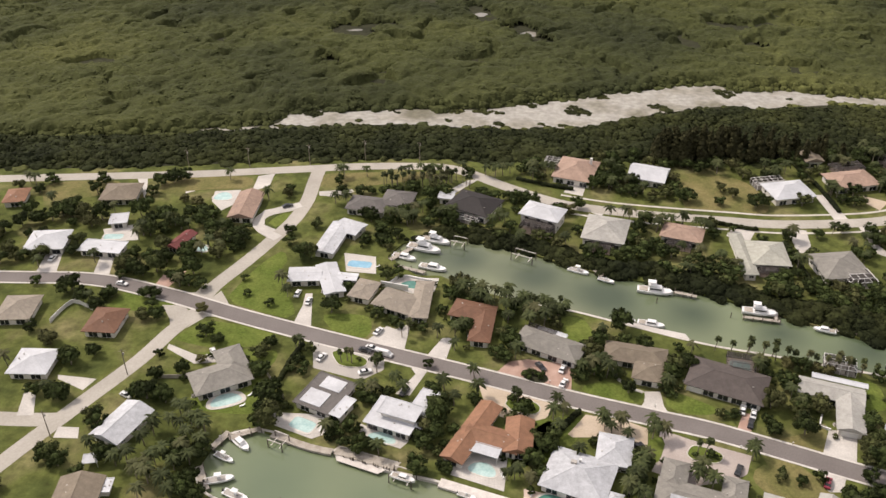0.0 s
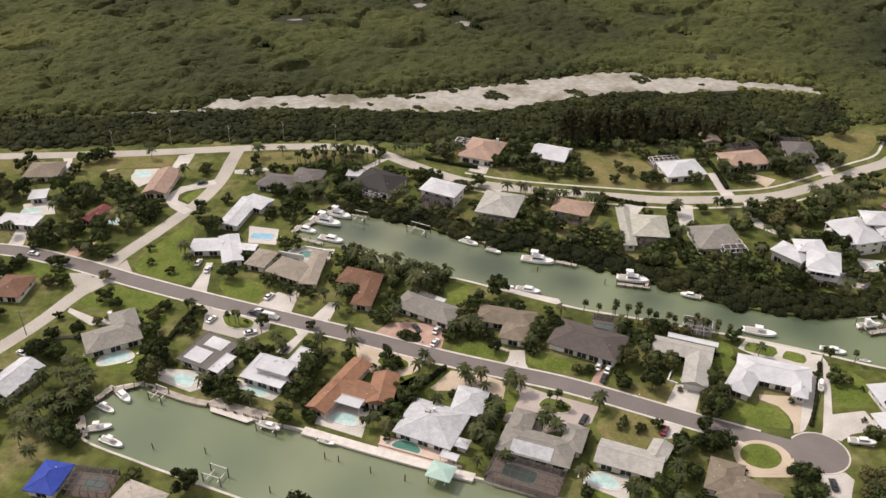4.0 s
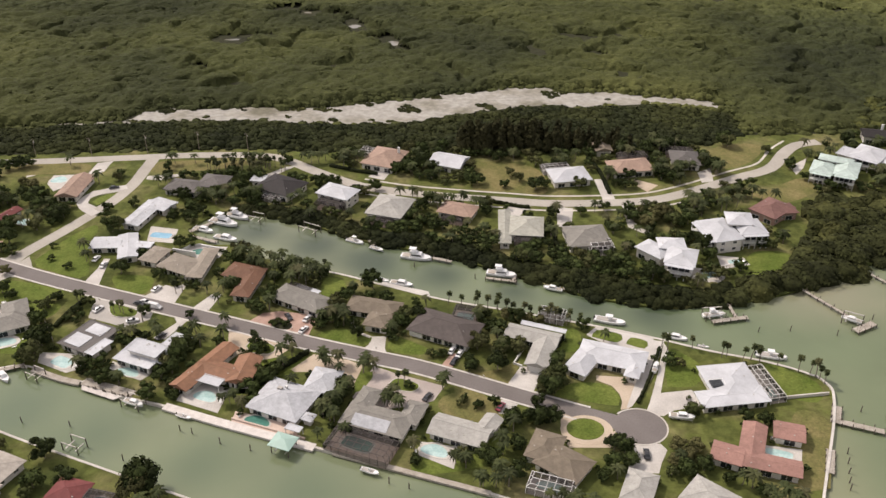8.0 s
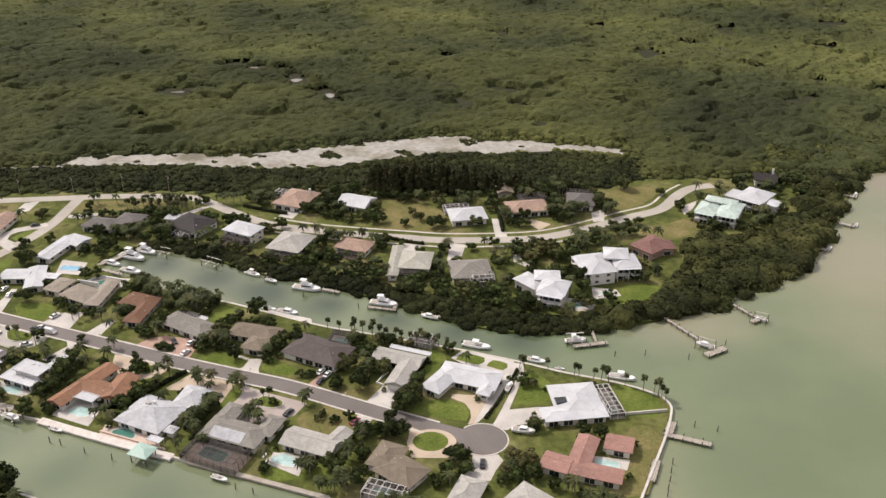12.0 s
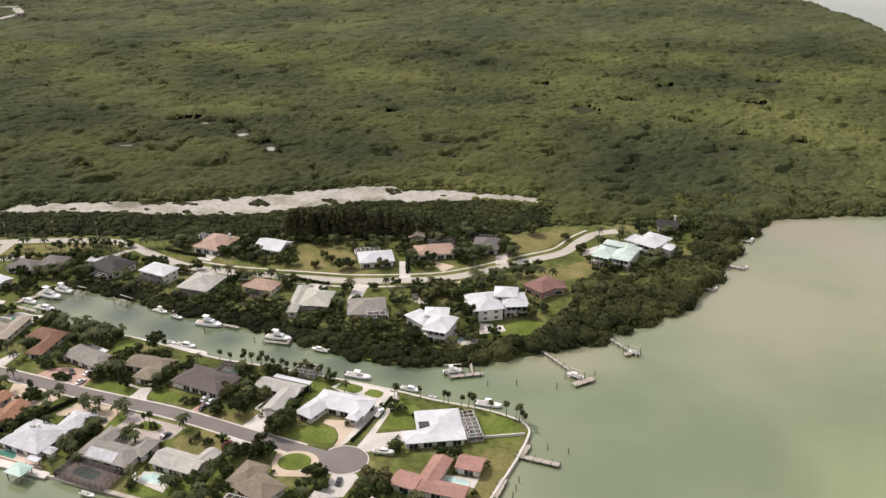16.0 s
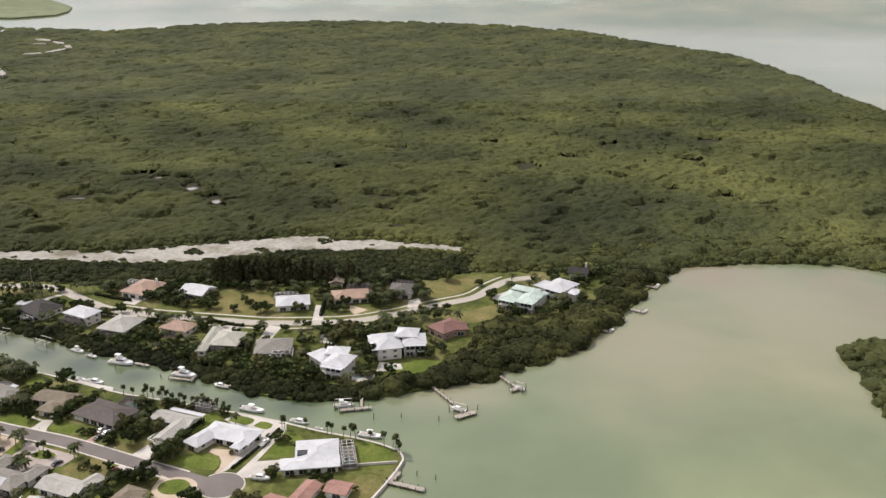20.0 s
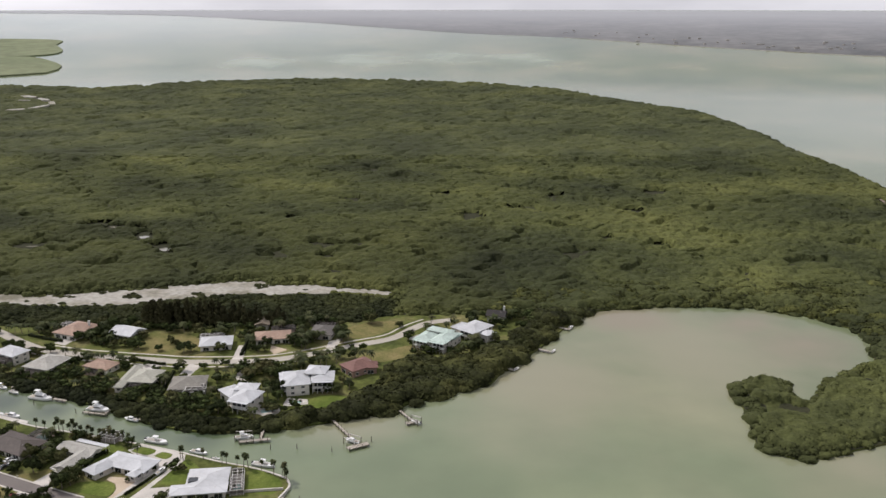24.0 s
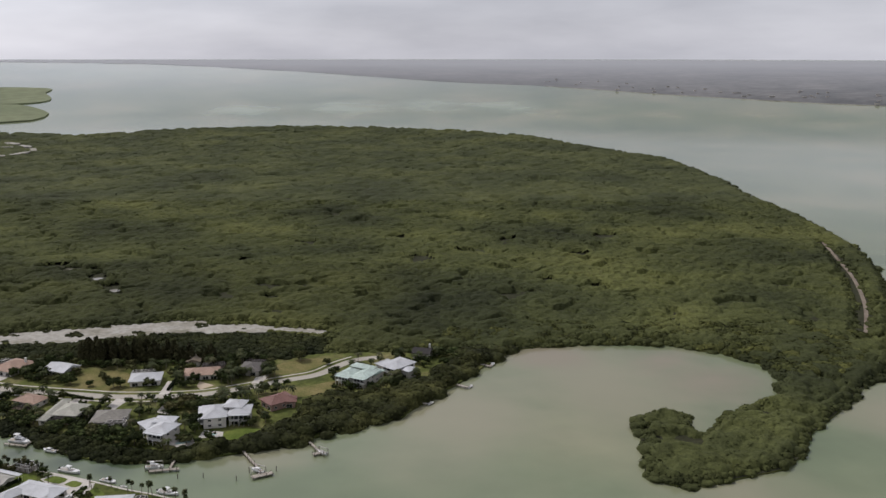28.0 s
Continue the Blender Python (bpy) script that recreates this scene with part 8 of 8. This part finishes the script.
plant("big", [(-178.3, 327.6, 4), (-178.2, 318.9, 4), (-172, 321, 4), (-167, 323, 4), (-164, 327.3, 4), (-161.4, 333.2, 4.5), (-153.8, 324.9, 4), (-149.6, 304.1, 4), (-149.2, 318.4, 4), (-146.5, 324, 4.5), (-142.6, 270.9, 4), (-141.2, 272.6, 4), (-134.1, 264.2, 4), (-132.1, 230.3, 4), (-131.9, 222.9, 4.5), (-130.4, 326.7, 4), (-129.3, 354.4, 4), (-128.9, 231.7, 4), (-126.1, 229, 4), (-124.8, 284.9, 4), (-124, 356.8, 4), (-123.3, 211.9, 4), (-122.8, 320.1, 4), (-122.2, 311, 4.5), (-120.1, 283.1, 4), (-119.8, 359.1, 4), (-117.5, 187.3, 4), (-117.5, 321.4, 4.5), (-112.5, 292.2, 4), (-112.1, 284.2, 4.5)])
plant("big", [(-110.5, 315.7, 4), (-108.9, 326.3, 4), (-102.8, 319.8, 4), (-100.7, 185.7, 4), (-97.7, 283, 4), (-96.9, 313.5, 4), (-95.8, 212.4, 4), (-91.6, 212.5, 4), (-90.1, 293.9, 4), (-82.3, 305.3, 4), (-79.3, 188.6, 4), (-78.9, 184.1, 4), (-72.5, 187.5, 4), (-70.8, 170.1, 4), (-61, 223.1, 4), (-58, 211.6, 4), (-56.8, 205.6, 4), (-56.3, 292.9, 4.5), (-55.3, 209.7, 4), (-55.3, 214.1, 4), (-54.5, 200.7, 4.5), (-53.4, 293.6, 4), (-41.4, 257.8, 4), (-32.1, 153.4, 4.5), (-30.8, 140.7, 4), (-22, 143.2, 4), (-7.1, 331.6, 4), (-6.3, 340.5, 4), (-6.2, 197.7, 4), (-3.8, 193.8, 4)])
plant("big", [(-3.1, 199.9, 4.5), (-3.1, 345.1, 4), (-2.6, 322.9, 4), (-2.2, 204, 4.5), (0.3, 342.8, 4), (0.5, 136.8, 5), (1.6, 265.5, 4), (2, 319, 4), (2.4, 139, 6), (5.3, 270.4, 4), (6.4, 294.2, 4), (7.5, 245.9, 4), (11, 278.8, 4), (13.2, 249.3, 4), (16.3, 292, 4), (22.3, 237.5, 4), (44.8, 220.4, 2.6), (47.3, 224.1, 2.8), (48.8, 232.7, 4), (54.3, 175.6, 4), (62.1, 246.7, 4.5), (63.5, 252.6, 4), (67.9, 356.8, 4), (73, 374, 4), (73.9, 353.1, 4.5), (74.4, 221.8, 4), (76.3, 224.8, 4), (77.7, 358.6, 4.5), (79.3, 374, 4), (79.9, 311.4, 4)])
plant("big", [(84, 318.4, 4), (89.6, 376.9, 4), (96.2, 151.6, 3.1), (102.4, 152.6, 3.1), (102.6, 207.1, 4), (103.1, 338.1, 4), (105.3, 150.4, 3.1), (106.6, 338.1, 4), (109.1, 195.2, 4.5), (110.7, 217.1, 4), (112.6, 145.1, 3.1), (112.6, 168.6, 4), (113.4, 157, 3.1), (120.5, 168, 4.5), (124.6, 168.5, 4), (125.7, 187.1, 4), (126.6, 182.8, 4.5), (128.6, 189.5, 4), (128.8, 184.7, 4), (134.6, 332.5, 4.5), (138.3, 333.3, 4), (141.3, 148.9, 3.1), (143.1, 156.1, 3.5), (146.1, 154.9, 3.5), (146.8, 149.9, 3.1), (163.1, 146.3, 3.1), (168.7, 147.2, 3.1)])
plant("big", [(172.7, 257.7, 4), (174.3, 252.8, 4.5), (182, 375, 4), (186.5, 372.1, 4), (192, 297.9, 4.5), (192.9, 346.8, 4), (195, 375.2, 4), (195.3, 296.3, 4), (195.4, 371.2, 4), (196.9, 342.7, 4), (198.1, 352.3, 4), (199.3, 297.6, 4.5), (199.4, 257.6, 4), (199.9, 355, 4), (200, 275, 4), (200.8, 253.4, 4), (201.2, 268.3, 4), (201.9, 339, 4), (202.9, 380.4, 4.5), (207.5, 349.7, 4), (207.7, 378.4, 4), (218.4, 352.6, 4), (221.6, 358.3, 4), (223.6, 352.7, 4), (225, 355.1, 4), (237.9, 383.4, 5), (239.4, 380.7, 4.5), (302.2, 382.7, 4)])
plant("olive", [(-114.7, 339.2, 2.5), (-107.8, 335.2, 3.3), (-88.6, 258, 2.5), (-82.5, 230.3, 2), (160.6, 149.7, 3.2), (162.6, 155.2, 3.2), (164.9, 151.2, 2.9), (168.3, 156.2, 3.2), (178.2, 298.8, 3.3), (180.5, 294.5, 4.1), (180.5, 307.2, 3.3), (181.7, 309, 3.3), (184.5, 301.1, 4.1), (189.6, 303.4, 4.1)])
plant_palms("coco", [(-189.7, 356.7), (-186.1, 354), (-159.3, 287), (-128.4, 214.1), (-106.2, 189.6), (-100.9, 274.2), (-98.6, 359.1), (-97.4, 295.8), (-95.3, 299.6), (-90.6, 297.6), (-86.7, 170.3), (-85.3, 183.6), (-83.8, 199.1), (-83.6, 185.8), (-83.2, 205), (-80.6, 164.7), (-80.4, 174.5), (-79.3, 181.7), (-78.8, 200.6), (-78.3, 192.4), (-77.8, 170.6), (-77.8, 339.4), (-77.6, 187), (-75.3, 183.9), (-73.5, 196.6), (-72.7, 189.9), (-68.4, 192.6), (-61.8, 274), (-58.8, 267.3), (-50.4, 237.4), (-48.6, 360.6), (-48, 336.7), (-46.4, 361.8), (-42.9, 335.5), (-35.9, 361.7), (-19.6, 360.2), (-16.3, 362.7), (-11.7, 363.9), (-5.9, 363.8), (-2.3, 362.5)])
plant_palms("coco", [(-0.5, 215.7), (2.5, 208.5), (3.1, 235.8), (3.2, 244.1), (4.6, 131.5), (8, 237.4), (8.1, 363.7), (8.5, 133.6), (9.4, 221.7), (9.8, 270), (10.2, 212.8), (12.6, 271.9), (12.9, 276.9), (18.3, 266.2), (18.4, 270.1), (18.5, 362.3), (23.1, 361), (23.2, 134), (23.4, 266.1), (25, 317.9), (26.6, 362.3), (29.3, 133.1), (29.6, 264.2), (29.6, 267.6), (30.1, 363.5), (34.4, 196.3), (34.4, 266.1), (36.2, 269.2), (36.4, 203), (38, 257.9), (39.4, 186.1), (40.1, 254.3), (40.7, 364.7), (43, 256.1), (46.4, 363.4), (48.6, 197.6), (49.8, 362.1), (50.5, 192.4), (53.6, 199), (54.6, 192.4)])
plant_palms("coco", [(54.6, 363.4), (55, 243.1), (55.6, 258.6), (55.7, 254.3), (56.7, 260.1), (58.1, 363.4), (62.5, 193.7), (66.2, 193.7), (71.7, 176.4), (75.6, 174), (90.1, 184.7), (94, 150), (94.3, 296), (97, 148.5), (100.6, 293.8), (101, 141), (101.9, 140.7), (105.6, 140.7), (107.2, 144.8), (108.2, 156.7), (109.5, 141), (128, 133), (133, 131), (148.3, 211.3), (178.3, 141.2), (181.1, 140.1), (184.5, 135.8), (185.1, 132.8), (185.2, 365.7), (188.7, 134.7), (190.3, 132.6), (191.2, 247.5), (192.9, 133.5), (198.4, 364.3), (200.4, 379.3), (204.6, 337), (214.1, 317.6), (215.8, 322), (219.5, 320.4), (221.5, 178.6)])
plant_palms("coco", [(223.7, 323.2), (224.7, 181.1), (274.9, 363.1), (277.3, 376.7), (287, 366.6), (293.2, 373.5)])
plant_palms("sabal", [(40.4, 262.5), (41.8, 259.4), (44, 260.9), (47.5, 259.3), (77.4, 247.9), (80.7, 246.2), (86.2, 242.8), (96.8, 239.4), (103.4, 234.5), (110.6, 232.1), (115.2, 232), (121.7, 229.6), (125.7, 228.8), (130, 226.4), (133.7, 224.1), (137.7, 223.3), (140.6, 221.7), (168.6, 208.3), (170.4, 206.4), (179.4, 207), (188.6, 202.1), (190.4, 202.4), (195.5, 200.4), (198.4, 200.6), (201, 198.9), (206.8, 197.6), (212.9, 194.0), (216.6, 192.9), (217.9, 191.0), (218.8, 190.0), (219.6, 187.6)])
for _k in range(66):
    _u = _k / 65
    set_tree("pine", 100 + 84 * _u + random.uniform(-2, 2), 374 + 6 * math.sin(_u * 3.1) + random.uniform(-6, 9), random.uniform(1.05, 1.55) - 0.55 * _u)

plant_palms("sabal", ISLAND_PALMS + [(-22.8, 224.2), (-51.2, 236.4), (-15.3, 243.3), (-13.2, 244.6)])
plant("shrub", ISLAND_SHRUBS)
plant_palms("coco", [(51.2, 170.9), (52.3, 172.6), (53.5, 174.8), (54.6, 176.6), (55.8, 179.3), (57.0, 181.6), (58.2, 183.5), (72.4, 177.4), (74.5, 176.9), (73.6, 178.6), (35.4, 207.4), (33.2, 201.8), (48.3, 199.7), (50.5, 195.6), (53.6, 197.8), (62.9, 198.0), (90.9, 186.6), (44.4, 223.2), (47.9, 223.8)])
plant("small", [(103.9, 208.6, 3.2), (109.7, 200.1, 3.0), (100.8, 197.1, 2.2), (97.1, 179.8, 1.5), (102.2, 177.0, 1.5), (121.1, 177.0, 2.6), (113.3, 170.8, 2.4), (121.2, 170.8, 2.4)])

ROAD_LINES = [np.array(curve_through(l, 3.0)) for l in (MAIN, FAR_ROAD, SIDE_N, SIDE_S, BRANCH)]


def free_ground(x, y, clear=1.2):
    """Whether a plant may stand here: on land, off roads, houses, drives and pools."""
    if not inside(np.array([x]), np.array([y]), LAND)[0]:
        return False
    if any(np.hypot(l[:, 0] - x, l[:, 1] - y).min() < 4.4 + clear for l in ROAD_LINES) or math.hypot(x - 153, y - 166.6) < 10.5:
        return False
    return not any(inside(np.array([x]), np.array([y]), f)[0] for f in FOOT)


def grove(kind, area, n, small, large, palm=False):
    """Fill an area with that many plants, where there is room."""
    rng = random.Random(len(area) * 1000 + n)
    xs, ys = [p[0] for p in area], [p[1] for p in area]
    made = tries = 0
    while made < n and tries < n * 30:
        tries += 1
        x, y = rng.uniform(min(xs), max(xs)), rng.uniform(min(ys), max(ys))
        if inside(np.array([x]), np.array([y]), area)[0] and free_ground(x, y):
            set_tree(kind, x, y, rng.uniform(small, large))
            made += 1


WEST_N = [(-230, 286), (-95, 276), (-78, 300), (-90, 330), (-100, 335), (-130, 335), (-230, 340)]
WEST_S = [(-230, 120), (-138, 150), (-112, 222), (-96, 256), (-130, 272), (-230, 276)]
MID_W = [(-95, 170), (-76, 182), (-74, 200), (-84, 206), (-100, 186)]
LOTS_S = [(-60, 198), (-34, 192), (104, 140), (140, 124), (180, 130), (170, 150), (130, 172), (84, 186), (0, 214), (-50, 232)]
LOTS_N = [(-20, 250), (10, 232), (64, 212), (118, 190), (140, 200), (130, 220), (66, 246), (20, 266), (-6, 280)]
BANK = [(-40, 322), (0, 314), (60, 290), (120, 268), (160, 246), (205, 246), (240, 280), (225, 306), (180, 312), (120, 312), (60, 325), (20, 350), (-40, 350)]
NORTH = [(30, 362), (56, 346), (120, 332), (180, 332), (236, 360), (220, 384), (100, 374), (40, 376)]
TIP = [(256, 326), (300, 330), (330, 362), (336, 394), (300, 394), (268, 352)]
STRIP = [(58, 300), (92, 285), (116, 267), (140, 260), (168, 247), (184, 243), (184, 252), (170, 262), (158, 272), (138, 279), (112, 280), (94, 296), (64, 306)]
ROW_N = [(-54, 363), (-44, 356), (-16, 350), (8, 349), (16, 352), (8, 360), (-8, 365), (-40, 366)]
SOUTH = [(-140, 100), (-80, 170), (-66, 168), (10, 134), (60, 112), (40, 80), (-100, 80)]
grove("big", WEST_N, 34, 3.0, 4.4); grove("coco", WEST_N, 12, 0.8, 1.1); grove("small", WEST_N, 20, 2.0, 3.0)
grove("big", WEST_S, 22, 3.0, 4.2); grove("coco", WEST_S, 14, 0.8, 1.1); grove("small", WEST_S, 12, 2.0, 3.0)
grove("coco", MID_W, 12, 0.8, 1.1)
grove("small", LOTS_S[:2] + [(60, 160), (60, 198)] + LOTS_S[8:], 34, 1.6, 2.6); grove("coco", LOTS_S, 24, 0.7, 1.0)
grove("small", LOTS_N, 40, 1.8, 3.0); grove("coco", LOTS_N, 22, 0.8, 1.1); grove("big", LOTS_N, 10, 3.0, 4.0)
grove("bank", BANK, 112, 2.2, 3.8); grove("coco", BANK, 26, 0.8, 1.1)
grove("bank", NORTH, 84, 2.2, 4.2); grove("coco", NORTH, 10, 0.9, 1.2)
grove("bank", TIP, 16, 2.4, 3.6); grove("coco", TIP, 16, 0.9, 1.2)
grove("coco", NORTH, 14, 0.9, 1.2)
grove("bank", STRIP, 46, 2.8, 4.6); grove("bank", [(-112, 334), (-92, 334), (-76, 302), (-88, 282), (-96, 300), (-98, 318)], 10, 2.6, 4.2)
grove("coco", [(4, 270), (22, 263), (40, 256), (46, 249), (30, 251), (12, 261)], 18, 0.9, 1.15)
grove("bank", [(318, 368), (346, 374), (346, 398), (322, 402), (300, 384), (312, 376)], 22, 2.4, 4.0); grove("bank", [(262, 326), (300, 330), (312, 345), (296, 336), (268, 336)], 10, 2.2, 3.4)
grove("coco", [(194, 342), (228, 346), (230, 356), (214, 350), (196, 350)], 14, 0.9, 1.2); grove("coco", [(166, 338), (180, 342), (178, 346), (168, 345)], 5, 0.9, 1.1)
grove("coco", [(198, 316), (246, 330), (248, 318), (232, 312), (206, 304)], 16, 0.85, 1.15); grove("bank", [(160, 296), (206, 302), (236, 322), (200, 314), (164, 312)], 14, 2.4, 4.2)
grove("bank", [(70, 340), (96, 334), (118, 338), (106, 352), (84, 350)], 8, 2.2, 3.6); grove("coco", [(60, 318), (108, 304), (112, 314), (70, 326)], 12, 0.9, 1.15)
grove("coco", [(-30, 318), (-4, 312), (24, 314), (24, 322), (0, 330), (-26, 326)], 14, 0.9, 1.15); grove("small", [(-36, 296), (-22, 300), (-20, 312), (-34, 322)], 8, 1.8, 2.8)
grove("sabal", ROW_N, 40, 0.8, 1.1); grove("big", SOUTH, 14, 3.0, 4.4); grove("coco", SOUTH, 10, 0.9, 1.1)
# garden planting close to the house walls
_rng = random.Random(5)
_shrubs = 0
for _h in [o for o in scene.objects if o.name.split(".")[0] == "house"]:
    for _w in [c for c in _h.children if c.name.split(".")[0] == "wall"]:
        if _shrubs > 130:
            break
        _c = [v.co for v in _w.data.vertices[:8]]
        _cx, _cy = sum(v.x for v in _c) / 8, sum(v.y for v in _c) / 8
        for _v in _c[::3]:
            _f = _rng.uniform(1.12, 1.3)
            set_tree("shrub", _h.location.x + _cx + (_v.x - _cx) * _f, _h.location.y + _cy + (_v.y - _cy) * _f, _rng.uniform(0.9, 1.7))
            _shrubs += 1

# the palm row and brush behind the long grey house by the canal
plant_palms("sabal", [(92, 235.6), (97, 234), (102, 232.6), (107, 231), (111, 229.8), (114, 228.6), (117, 227.8), (120, 226.8), (123, 225.8), (126, 225), (129, 224), (132, 223), (136, 221.5)])
plant("olive", [(114, 226.5, 2.6), (118, 225, 2.8), (122, 223.8, 2.6), (126, 222.6, 2.4)])
